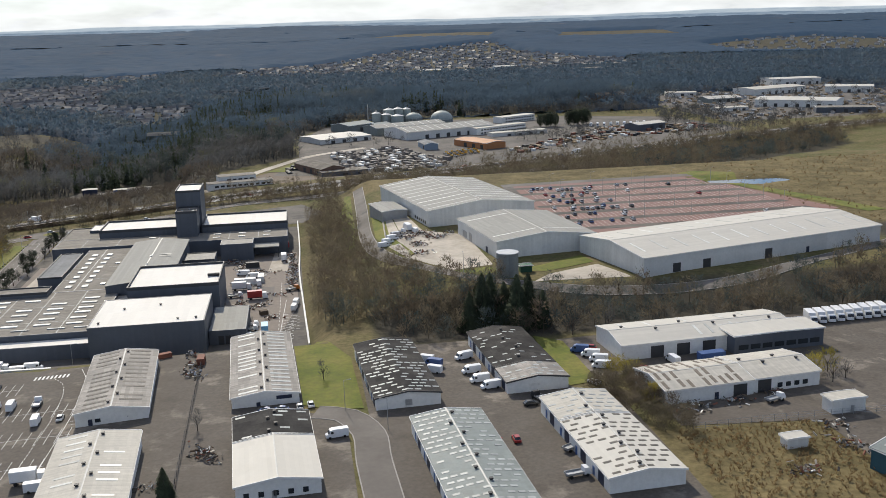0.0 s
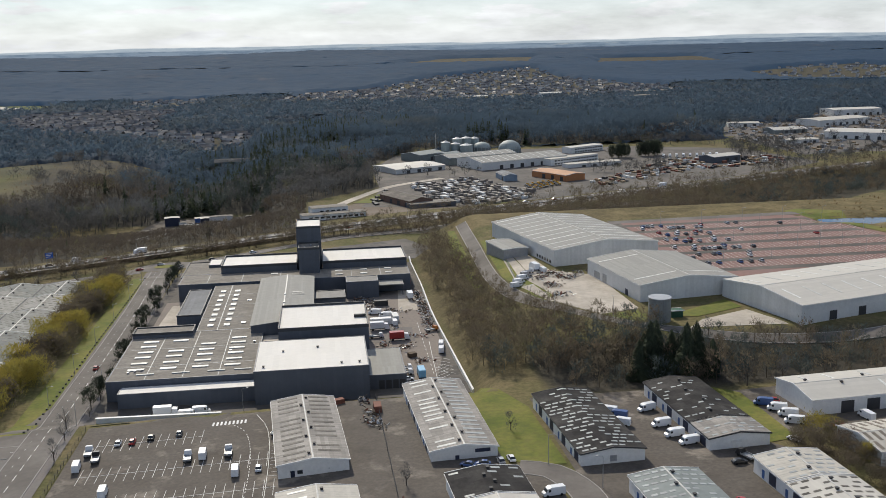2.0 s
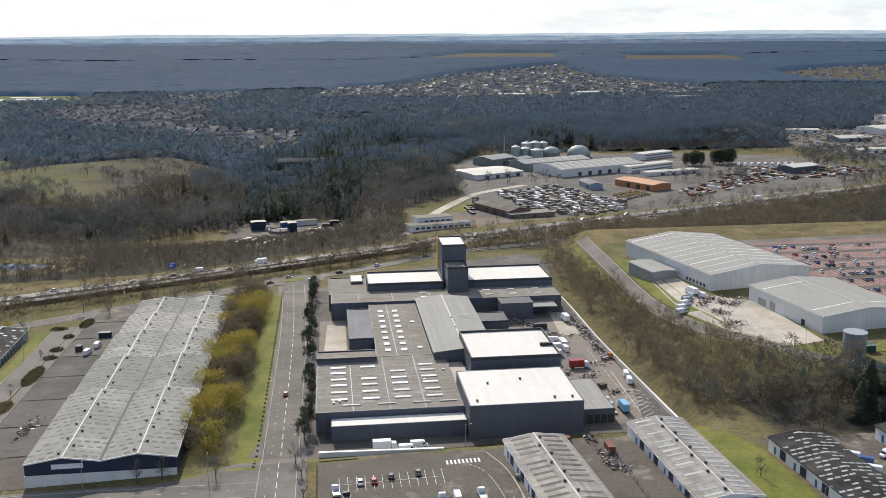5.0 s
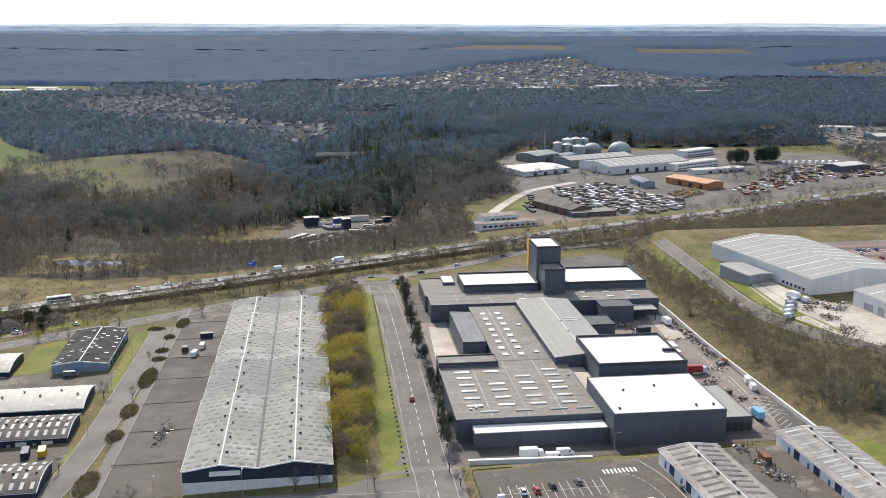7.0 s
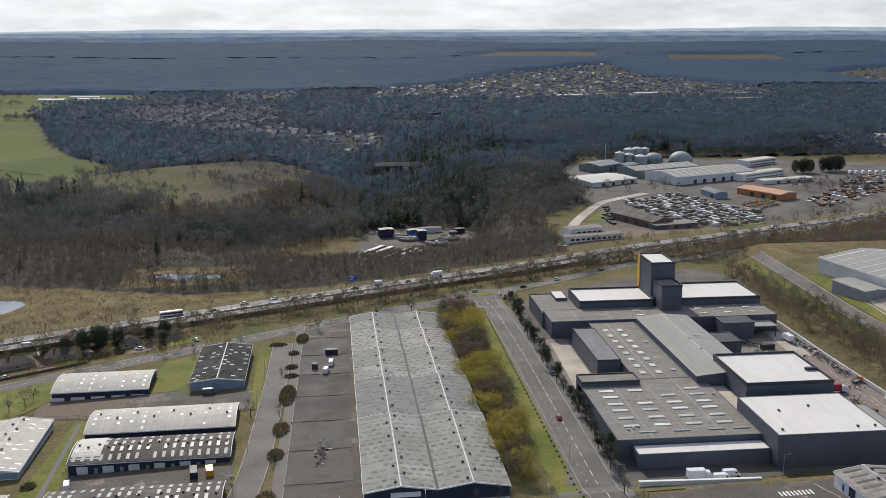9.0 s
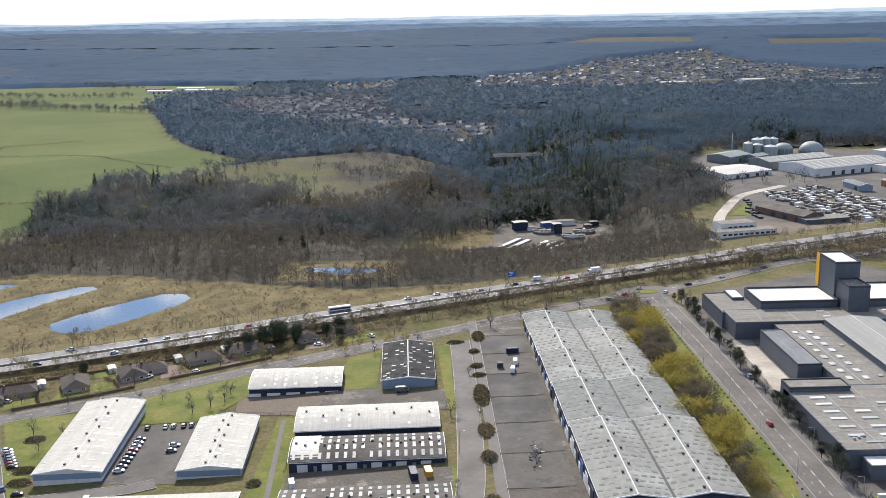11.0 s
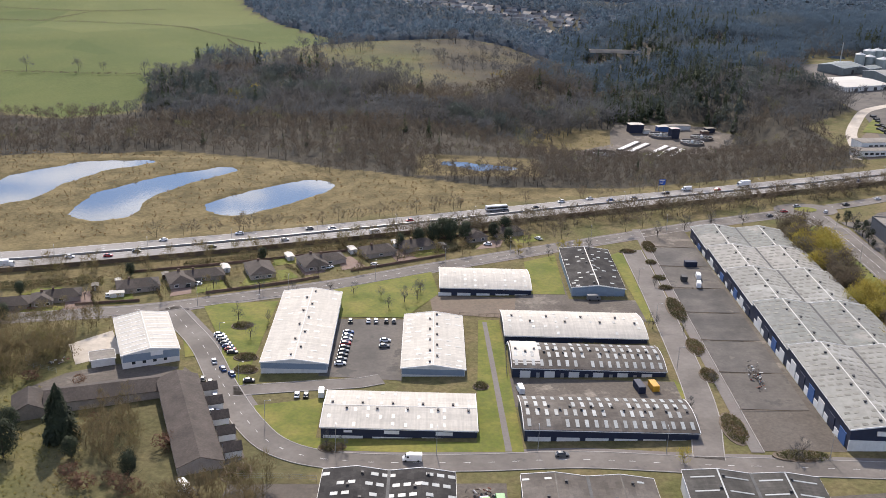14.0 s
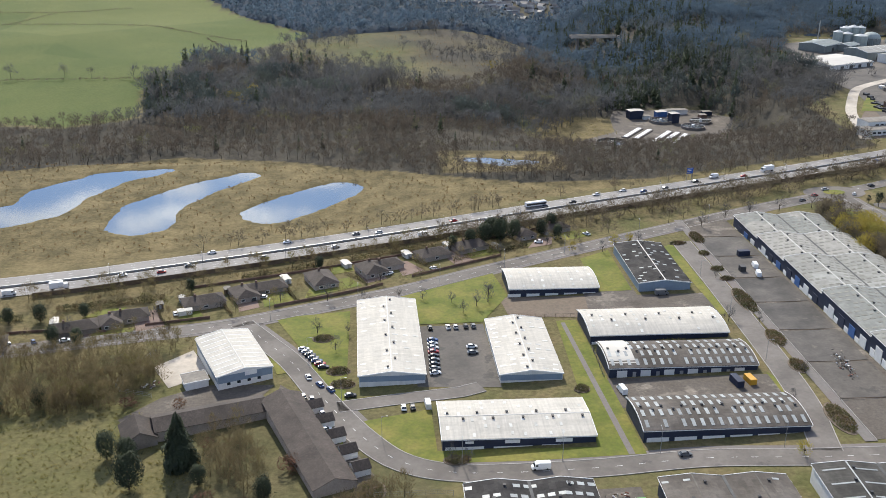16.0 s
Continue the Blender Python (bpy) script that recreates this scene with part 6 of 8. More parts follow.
def conifer_slivers(n, seed, radius=0.2, full=1.0):
    """Drooping boughs in ragged tiers round a stem one metre high; full over 1 bellies the cone out."""
    g = np.random.default_rng(seed)
    t = g.uniform(0, 1, n) ** 0.7
    z = 0.98 - 0.93 * t
    a = g.uniform(0, 2 * np.pi, n)
    tier = 0.9 + 0.07 * np.sin(t * 24 + np.sin(a * 2 + seed) * 1.5) + 0.14 * np.sin(a * 3 + t * 7 + seed)
    r = radius * (0.05 + t ** (1 / full) * np.clip((1.12 - t) * 5, 0, 1)) * tier * g.uniform(0.7, 1.08, n)
    inner = np.stack([0.35 * r * np.cos(a), 0.35 * r * np.sin(a), z + 0.045], -1)
    tip = np.stack([r * np.cos(a), r * np.sin(a), z - 0.04 * t], -1)
    side = np.stack([-np.sin(a), np.cos(a), 0 * a], -1) * ((0.02 + 0.05 * t) * min(1.0, 14 / n ** 0.5))[:, None]
    return np.concatenate([np.stack([inner, tip - side, tip + side], 1), np.stack([tip - side, tip + side, tip + np.stack([0 * a, 0 * a, -0.05 - 0.03 * t], -1)], 1)])


def plant(name, where, heights, templates, material, label, category, wide=None):
    """Many trees as one object: every place takes one of the templates, turned and scaled."""
    x, y = where[:, 0], where[:, 1]
    z = ground(x, y)
    out = []
    pick = rng.integers(0, len(templates), len(x))
    turn = rng.uniform(0, 2 * np.pi, len(x))
    broad = rng.uniform(0.85, 1.25, len(x)) if wide is None else wide
    for k, t in enumerate(templates):
        sel = pick == k
        c, s, h, w = np.cos(turn[sel]), np.sin(turn[sel]), heights[sel], (heights * broad)[sel]
        v = t.reshape(-1, 3)
        px = (v[None, :, 0] * c[:, None] - v[None, :, 1] * s[:, None]) * w[:, None] + x[sel][:, None]
        py = (v[None, :, 0] * s[:, None] + v[None, :, 1] * c[:, None]) * w[:, None] + y[sel][:, None]
        pz = v[None, :, 2] * h[:, None] + z[sel][:, None]
        out.append(np.stack([px, py, pz], -1).reshape(-1, 3))
    return tagged(bulk(name, np.concatenate(out), 3, material), label, category, kind="stuff")


def scatter(polygon, space, keep=1.0, jitter=0.42):
    xs, ys = [p[0] for p in polygon], [p[1] for p in polygon]
    X0, Y0 = np.meshgrid(np.arange(min(xs), max(xs), space), np.arange(min(ys), max(ys), space))
    X0 = X0 + rng.uniform(-jitter, jitter, X0.shape) * space
    Y0 = Y0 + rng.uniform(-jitter, jitter, Y0.shape) * space
    ok = inside(X0, Y0, polygon) & (rng.uniform(0, 1, X0.shape) < keep)
    return np.stack([X0[ok], Y0[ok]], -1)


def along(points, by, space, wobble=1.0, keep=1.0):
    line = offset_line(smooth_line(points, 1.0), by)
    out, run = [], 0.0
    for a, b in zip(line, line[1:]):
        run += (b - a).length
        if run > space:
            run = 0.0
            if rng.uniform() < keep:
                out.append((b.x + rng.normal(0, wobble), b.y + rng.normal(0, wobble)))
    return np.array(out)


def without(where, *tests):
    ok = np.ones(len(where), bool)
    for t in tests:
        ok &= ~t(where[:, 0], where[:, 1])
    return where[ok]


def crown(n, radius, low, size, seed, wisps=0, lobes=6):
    """A rounded, lobed crown one metre high: small leaf-sized faces turned outwards, with gaps, and a few wisps."""
    g = np.random.default_rng(seed)
    d = g.normal(0, 1, (n, 3))
    d[:, 2] = d[:, 2] * 0.9 + 0.35
    d /= np.linalg.norm(d, axis=1)[:, None]
    hub = g.normal(0, 1, (lobes, 3))
    hub[:, 2] = np.abs(hub[:, 2]) * 0.8
    hub /= np.linalg.norm(hub, axis=1)[:, None]
    swell = 0.66 + 0.34 * np.clip((d @ hub.T).max(1), 0, 1) ** 3
    depth = swell * g.uniform(0.8, 1.02, n)
    half = (1 - low) / 2
    mid = np.stack([d[:, 0] * radius * depth, d[:, 1] * radius * depth, low + half + d[:, 2] * half * depth], -1)
    face = d + g.normal(0, 0.26, (n, 3))
    face /= np.linalg.norm(face, axis=1)[:, None]
    u = np.cross(face, g.normal(0, 1, (n, 3)))
    u /= np.linalg.norm(u, axis=1)[:, None]
    v = np.cross(face, u)
    s = size * g.uniform(0.6, 1.5, (n, 1))
    out = np.stack([mid - u * s * 0.6 - v * s * 0.5, mid + u * s * 0.6 - v * s * 0.3, mid + v * s], 1)
    if wisps:
        out = np.concatenate([out, twig_cloud(wisps, radius * 1.08, low, 0.008, 0.2, seed + 100)])
    return out


BARE = [np.concatenate([twig_cloud(92, 0.37, 0.2, 0.0115, 0.2, s), crown(16, 0.3, 0.25, 0.05, s), trunk_slivers(0.02, 0.75)]) for s in (1, 2, 3, 4, 5)]
BUSHY = [np.concatenate([twig_cloud(150, 0.52, 0.03, 0.011, 0.2, s), crown(150, 0.5, 0.0, 0.07, s)]) for s in (11, 12, 13)]
LOW = [crown(34, 0.42, 0.1, 0.11, s, 0, 4) for s in (21, 22, 23)]
FAR_KINDS = [np.concatenate([twig_cloud(20, 0.4, 0.1, 0.05, 0.3, s), crown(6, 0.34, 0.2, 0.12, s)]) for s in (24, 25, 26, 27)]
FIR = [conifer_slivers(64, s, 0.19) for s in (31, 32)]

NEAR = [np.concatenate([twig_cloud(190, 0.4, 0.1, 0.0105, 0.17, s), crown(24, 0.32, 0.1, 0.05, s), trunk_slivers(0.018, 0.75)]) for s in (91, 92, 93, 94)]
COPSE = [np.concatenate([twig_cloud(240, 0.37, 0.14, 0.0085, 0.17, s), trunk_slivers(0.018, 0.8)]) for s in (191, 192, 193, 194)]
clearing = lambda x, y: inside(x, y, [(-346, 662), (-332, 680), (-306, 682), (-278, 666), (-274, 648), (-292, 634), (-324, 632), (-342, 644)])
bank_clear = lambda x, y: inside(x, y, [(-262, 780), (-240, 766), (-200, 800), (-196, 862), (-215, 850), (-250, 806)])
woods = without(scatter(WOODS, 7.9), lambda x, y: inside(x, y, WORKS), clearing, bank_clear, lambda x, y: (x > -190) & (x < -104) & (y > 1130) & (y < 1196), lambda x, y: line_distance(x, y, PONDS[3]) < 5, lambda x, y: line_distance(x, y, MW_LINE) < 17, lambda x, y: (ripple(x, y, 37) > 0.86))
wx, wy = woods[:, 0], woods[:, 1]
toss = rng.uniform(0, 1, len(woods))
stand = ripple(wx + 40, wy, 62) + 0.6 * ripple(wx, wy + 200, 23)
gorge = np.exp(-((wx + 125 - 0.1 * (wy - 900)) / 75) ** 2) * smooth(840, 900, wy)
ridge_row = line_distance(wx, wy, [(-582, 1000, 0), (-532, 1022, 0), (-475, 980, 0), (-411, 935, 0), (-346, 875, 0)]) < 16
firs = (toss < gorge * 0.45) | ((stand > 0.75) & (wy > 800) & (toss < 0.3)) | (ridge_row & (toss < 0.14)) | (toss < 0.012)
ever = ~firs & (wy > 790) & ((stand > 0.35) | (gorge > 0.35)) & (toss < 0.75)
brown = ~firs & ~ever & ((wy < 770) | ((stand < -0.55) & (wy < 980)))
deep = ~firs & ~brown & (wy + 130 * (toss - 0.5) > 1030)
ever &= ~deep
# the wood is low scrub where it slopes down to the sewage works
low_wood = inside(wx, wy, [(-300, 640), (-300, 800), (-240, 765), (-190, 745), (-130, 762), (-95, 800), (-60, 680), (-180, 620)])
tall = np.where(low_wood, rng.uniform(4.5, 7.5, len(woods)) + 2.5 * smooth(700, 660, wy), (rng.uniform(8, 12, len(woods)) + smooth(700, 860, wy) * rng.uniform(4, 7.5, len(woods))) + 2.5 * ripple(wx, wy, 28))
plant("far_trees", woods[deep], tall[deep], BARE, FAR_CROWNS, "bare trees deep in the gorge woods, blued for haze", "woodland")
plant("woodland", woods[~firs & ~ever & ~brown & ~deep], tall[~firs & ~ever & ~brown & ~deep], BARE, TWIG, "dense bare grey-brown deciduous woodland in early spring", "woodland")
plant("brown_woodland", woods[brown], tall[brown] * 0.92, BARE, TWIG_WARM, "bare russet-brown copses near the motorway", "woodland")
plant("evergreen_woodland", woods[ever], tall[ever] * 1.05, BARE, EVERGREEN, "dark green woodland with ivy and evergreens", "woodland")
plant("conifer_stand", woods[firs], np.maximum(tall[firs] * 1.2, 4), FIR, CONIFER, "tall dark conifers in the wooded gorge", "conifers")
slope = without(scatter([(-420, 640), (-300, 604), (-180, 606), (-66, 652), (-62, 700), (-110, 748), (-190, 728), (-250, 740), (-300, 700), (-400, 700)], 5.6, 0.85), clearing, lambda x, y: line_distance(x, y, PONDS[3]) < 4, lambda x, y: line_distance(x, y, MW_LINE) < 19)
plant("slope_scrub", slope, rng.uniform(4, 7, len(slope)), BARE, TWIG_WARM, "brown scrub on the slope below the motorway", "scrub")
gorse = np.concatenate([np.array([(-498, 872), (-512, 850), (-497, 822), (-506, 842)]), scatter([(-300, 960), (-262, 1000), (-262, 1040), (-290, 1020)], 7, 0.6)])
plant("gorse", gorse, np.concatenate([rng.uniform(11, 14, 4), rng.uniform(1.5, 3, len(gorse) - 4)]), BUSHY, GORSE, "yellow gorse and budding willows at the wood", "gorse")

# verges of the motorway and the roads
verge = np.concatenate([along(MW, 17, 6, 1.6, 0.6), along(MW, -20, 4.5, 1.8, 0.75), along(MW, -24, 4.5, 2.4, 0.75), along(MW, -30, 5, 2.4, 0.6), along(LOCAL, 8, 6, 1.2, 0.5), along(MW, -18, 6, 1.5, 0.6), along(MW, -22, 7, 2.0, 0.6), along(MW, -27, 7, 2.2, 0.6)])
verge = without(verge, lambda x, y: (y > 480 + (x + 540) * 0.36) & (x < -300), lambda x, y: (x < -300) & (y < 500), lambda x, y: line_distance(x, y, [(q[0], q[1], 6) for q in LOCAL_EAST]) < 0, lambda x, y: line_distance(x, y, [(q[0], q[1], 6) for q in LOCAL]) < 0)
plant("verge_trees", verge, rng.uniform(6, 10.5, len(verge)), NEAR[:2] + BARE[:2], TWIG_DARK, "rows of bare trees along the motorway verge", "trees")
WEDGE = [(-70, 614), (20, 640), (100, 670), (280, 748), (470, 826), (470, 780), (300, 660), (240, 640), (45, 612), (30, 600)]
bank = np.concatenate([scatter(WEDGE, 7), scatter([(3, 330), (2, 560), (20, 590), (24, 520), (25, 440), (33, 392), (50, 362), (74, 340), (60, 322), (30, 318)], 4.7, 0.9), scatter([(30, 302), (33, 325), (80, 334), (160, 326), (230, 352), (300, 385), (420, 400), (420, 300), (230, 302), (80, 298)], 6.5), scatter([(255, 330), (430, 420), (500, 420), (500, 300), (260, 300)], 7)])
front = (bank[:, 1] < 345) | (bank[:, 0] > 240)
dark = front & (rng.uniform(0, 1, len(bank)) < 0.4)
high = np.where(front, rng.uniform(7, 12, len(bank)), rng.uniform(4, 9, len(bank)) + 2.5 * smooth(600, 640, bank[:, 1]))
plant("scrub_woodland", bank[~dark], high[~dark], NEAR, TWIG_DARK, "bare brown scrub woodland on the embankment", "woodland")
plant("evergreen_scrub", bank[dark], high[dark] * 0.85, NEAR, EVERGREEN, "dark ivy-clad trees among the embankment scrub", "woodland")
NEAR2 = [np.concatenate([twig_cloud(520, 0.52, 0.02, 0.012, 0.13, s), crown(300, 0.46, 0.0, 0.034, s, 0, 9)]) for s in (95, 96, 97, 98)]
green = np.concatenate([scatter([(-166, 318), (-165, 522), (-150, 522), (-151.5, 330), (-156, 316)], 5.0, 0.92), scatter([(80, 215), (73, 250), (85, 262), (93, 250), (92, 212)], 4.5)])
yellow = ripple(green[:, 0], green[:, 1], 11) + rng.normal(0, 0.35, len(green)) > np.where(green[:, 0] > 0, 0.75, 0.05)
bulkiness = np.where(green[:, 0] > 0, 0.6, 1.0)
plant("budding_thicket", green[yellow], rng.uniform(6, 11.5, yellow.sum()) * bulkiness[yellow], [t for t in NEAR2], TWIG_GREEN, "yellow-green budding thicket beside the road", "thicket")
plant("bare_thicket", green[~yellow], rng.uniform(5, 10.5, (~yellow).sum()) * bulkiness[~yellow], [t for t in NEAR2], TWIG_DARK, "bare brown thicket beside the road", "thicket")
scrub = np.concatenate([scatter([(-540, 340), (-530, 386), (-470, 398), (-457, 391), (-470, 376), (-462, 358), (-475, 345)], 4.6, 0.85), scatter([(-442, 325), (-428, 327), (-416, 300), (-422, 286), (-436, 302)], 3.8, 0.9), scatter([(-410, 272), (-398, 281), (-376, 290), (-374, 255), (-404, 250)], 3.9, 0.9), scatter([(-500, 352), (-466, 380), (-462, 366), (-476, 350), (-500, 340)], 3.6, 0.8), scatter([(-640, 380), (-520, 400), (-520, 392), (-640, 362)], 6, 0.7), scatter([(-640, 425), (-540, 445), (-440, 474), (-430, 470), (-560, 432)], 6, 0.9), scatter([(-430, 474), (-340, 508), (-300, 528), (-298, 522), (-350, 496), (-428, 466)], 6, 0.8)])
plant("garden_scrub", scrub, rng.uniform(5.5, 10, len(scrub)), COPSE, TWIG_COPSE, "bare scrub and garden trees", "scrub")
tuss = np.concatenate([scatter([(-680, 530), (-660, 660), (-520, 676), (-440, 650), (-300, 588), (-290, 570), (-400, 532), (-540, 490)], 4.2, 0.55), scatter(MEADOW, 9, 0.6), scatter([(86, 152), (86, 212), (124, 212), (124, 152)], 1.8, 0.85), scatter([(245, 405), (255, 620), (420, 640), (420, 420)], 6, 0.7)])
blades = np.concatenate([scatter([(-540, 346), (-476, 350), (-444, 330), (-436, 302), (-424, 280), (-410, 246), (-410, 200), (-540, 200)], 2.1, 0.75), scatter([(-252, 790), (-246, 764), (-222, 770), (-200, 806), (-200, 860)], 4, 0.6)])
plant("rough_grass_tufts", blades, rng.uniform(0.35, 0.9, len(blades)), [twig_cloud(14, 0.9, 0.0, 0.15, 0.8, s) for s in (43, 44)], GREEN_BLADES, "yellow-green rough grass tufts", "grass")
tuss = without(tuss, *[(lambda x, y, p=p: line_distance(x, y, p) < 0.8) for p in PONDS], lambda x, y: line_distance(x, y, MW_LINE) < 14)
plant("tussock_grass", tuss, rng.uniform(0.5, 1.3, len(tuss)), [twig_cloud(12, 0.8, 0.0, 0.12, 0.8, s) for s in (41, 42)], TUSSOCK, "dead tan tussocks on rough grassland", "grass")

# far woods: a closed, uneven canopy between fields and villages, with single crowns that stand out of it
def in_far_wood(x, y):
    return ~(inside(x, y, FIELD) | inside(x, y, WOODS) | inside(x, y, MEADOW) | in_town(x, y) | inside(x, y, FAR_ESTATE) | in_scarp_field(x, y) | ((x > -130) & (x < 440) & (y < 1130)))


def canopy(name, x0, x1, y0, y1, step, high, rough, material, label):
    """Closed woodland from above: a bumpy sheet at the height of the crowns, let into the ground at its edges."""
    U, V = np.meshgrid(np.arange(x0, x1 + step, step), np.arange(y0, y1 + step, step))
    U, V = U + rng.uniform(-0.35, 0.35, U.shape) * step, V + rng.uniform(-0.35, 0.35, V.shape) * step
    wooded = in_far_wood(U, V)
    rim = sum(in_far_wood(U + a, V + b) for a, b in ((9, 0), (-9, 0), (0, 9), (0, -9), (18, 0), (-18, 0), (0, 18), (0, -18))) / 8
    T = ground(U, V) + np.where(wooded, high * (rim ** 2 - 1) + high + rough * rng.uniform(-1, 1, U.shape), -4.0)
    cols = U.shape[1]
    a, b = np.meshgrid(np.arange(cols - 1), np.arange(U.shape[0] - 1))
    k = (b * cols + a).ravel()
    q = np.stack([k, k + 1, k + 1 + cols, k + cols], -1)
    q = q[wooded.ravel()[q].any(1)]
    used, q = np.unique(q, return_inverse=True)
    q = q.reshape(-1, 4).astype(np.int32)
    me = bpy.data.meshes.new(name)
    me.vertices.add(len(used))
    me.vertices.foreach_set("co", np.stack([U, V, T], -1).reshape(-1, 3)[used].astype(np.float32).ravel())
    me.loops.add(q.size)
    me.loops.foreach_set("vertex_index", q.ravel())
    me.polygons.add(len(q))
    me.polygons.foreach_set("loop_start", np.arange(0, q.size, 4, dtype=np.int32))
    me.update(calc_edges=True)
    me.shade_smooth()
    me.materials.append(material)
    return tagged(new(name, me), label, "woodland", kind="stuff")


canopy("far_woodland", -1050, 1200, 1130, 1750, 8, 6, 1.5, TWIG_FAR, "undergrowth of the woods round the far villages, blued for haze")
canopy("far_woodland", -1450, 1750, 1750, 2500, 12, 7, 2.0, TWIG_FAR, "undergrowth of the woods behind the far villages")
canopy("backdrop", -1950, 2400, 2500, 3500, 18, 12, 2.0, SCARP, "woods on the far scarp with a blue glow for haze")
canopy("backdrop", -2650, 3300, 3500, 4950, 30, 13, 2.6, SCARP, "woods and heath on the far plateau with a blue glow for haze")
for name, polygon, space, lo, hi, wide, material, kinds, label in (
    ("far_trees", [(-950, 1140), (1060, 1140), (1180, 1650), (-1120, 1650)], 11.5, 9, 16, 1.15, FAR_CROWNS, FAR_KINDS, "bare trees of the far woods, blued for haze"),
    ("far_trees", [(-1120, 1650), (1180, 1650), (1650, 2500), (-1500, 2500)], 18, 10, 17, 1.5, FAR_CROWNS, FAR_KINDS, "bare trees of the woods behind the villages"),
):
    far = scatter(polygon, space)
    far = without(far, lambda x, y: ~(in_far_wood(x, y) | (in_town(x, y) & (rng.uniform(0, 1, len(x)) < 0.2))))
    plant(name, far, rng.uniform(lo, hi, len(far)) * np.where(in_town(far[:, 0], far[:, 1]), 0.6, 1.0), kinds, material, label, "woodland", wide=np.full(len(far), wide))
hedges = np.concatenate([along(p, 0, 2.4, 0.5, 0.95) for p in ([(-980, 1300), (-849, 1286), (-679, 1253), (-621, 1212), (-543, 1156)], [(-590, 1176), (-553, 1095), (-531, 1030)], [(-1000, 1392), (-816, 1381), (-734, 1431)], [(-900, 930), (-695, 932), (-582, 936)], [(-816, 1381), (-849, 1286)])])
plant("hedgerow", hedges, rng.uniform(1.6, 3.4, len(hedges)), LOW, TWIG_DARK, "low bare hedges and walls between green fields", "hedge", wide=np.full(len(hedges), 1.5))
meadow_trees = without(scatter(MEADOW, 10, 0.6), lambda x, y: ripple(x, y, 30) < 0.1)
field_trees = np.concatenate([meadow_trees, np.array([(-674, 942), (-650, 940), (-612, 938), (-601, 937), (-594, 937), (-720, 938), (-760, 934)])] + [along(p, 0, 4.5, 4.0, 0.9) for p in ([(-1132, 1933), (-870, 1836), (-732, 1789)], [(-1132, 1950), (-870, 1850), (-732, 1800)], [(-1222, 2252), (-1039, 2170), (-868, 2148)], [(-1449, 2750), (-1202, 2643), (-919, 2404)], [(-1140, 2000), (-960, 1930)])])
plant("field_trees", field_trees, rng.uniform(9, 15, len(field_trees)), BARE, TWIG, "bare trees in belts between the green fields", "trees")

# villages far off: pale walls and dark roofs
vill = np.concatenate([scatter(TOWN[0], 15, 0.7, 0.7), scatter(TOWN[1], 22, 0.5, 0.7), scatter(TOWN[2], 20, 0.55, 0.9), scatter(TOWN[3], 34, 0.5, 0.9)])
g = np.random.default_rng(5)
quads_wall, quads_roof = [], []
for x, y in vill:
    z, a, w, l, h = G(x, y), g.uniform(-0.9, 0.9), g.uniform(3.4, 4.4), g.uniform(4, 7.5), g.uniform(4.2, 5.5)
    c, s = math.cos(a), math.sin(a)
    P = lambda u, v, t: (x + u * c - v * s, y + u * s + v * c, z + t)
    for u0, v0, u1, v1 in ((-l, -w, l, -w), (l, -w, l, w), (l, w, -l, w), (-l, w, -l, -w)):
        quads_wall += [P(u0, v0, -3), P(u1, v1, -3), P(u1, v1, h), P(u0, v0, h)]
    for v0 in (-w, w):
        quads_roof += [P(-l, v0, h), P(l, v0, h), P(l, 0, h + 3), P(-l, 0, h + 3)]
HOUSE_FAR = mat("far_house_walls", (0.52, 0.52, 0.52), 0.8, 0.5, 0.05, 0.12)
ROOF_FAR = mat("far_house_roofs", (0.15, 0.145, 0.145), 0.55, 0.6, 0.05, 0.12)
village = bulk("village", np.array(quads_wall), 4, HOUSE_FAR)
tagged(village, "distant villages of pale houses on the slopes", "village", kind="stuff")
tagged(bulk("village_roofs", np.array(quads_roof), 4, ROOF_FAR, None), "grey pitched roofs of the distant villages", "village", kind="stuff")


# single trees that stand clear
def tree_kind(seed, crown, mat_crown, n, radius, low, width, length):
    g = random.Random(seed)
    ob = new("tree")
    bm = bmesh.new()
    add_tube(bm, (0, 0, -0.6), (0.05, 0.02, 3.2), 0.2, 0.13, 6)
    for i in range(6):
        a = i * 1.05 + g.uniform(-0.3, 0.3)
        z0 = g.uniform(1.8, 3.1)
        add_tube(bm, (0.04, 0.02, z0), (math.cos(a) * 1.5, math.sin(a) * 1.5, z0 + g.uniform(1.6, 2.8)), 0.09, 0.03, 4)
    part("trunk", bm, BARK, ob)
    cloud_v = twig_cloud(n, radius, low, width, length, seed).reshape(-1, 3) * 7.5
    tagged(bulk("crown", cloud_v, 3, mat_crown, ob), kind="stuff")
    return ob


KINDS = {"bare": [tree_kind(s, "", TWIG, 260, 0.34, 0.25, 0.006, 0.17) for s in (51, 52, 53)], "budding": [tree_kind(s, "", TWIG_GREEN, 420, 0.4, 0.18, 0.014, 0.14) for s in (61, 62)]}
LABEL = {"bare": "leafless young tree with fine brown twigs", "budding": "small tree in yellow-green bud"}
first = {}


def conifer_kind(seed, radius=0.3, full=1.0):
    ob = new("tree")
    bm = bmesh.new()
    add_tube(bm, (0, 0, -0.6), (0, 0, 9), 0.22, 0.04, 6)
    part("trunk", bm, BARK, ob)
    tagged(bulk("crown", conifer_slivers(1500, seed, radius, full).reshape(-1, 3) * 10, 3, CONIFER, ob), kind="stuff")
    return ob


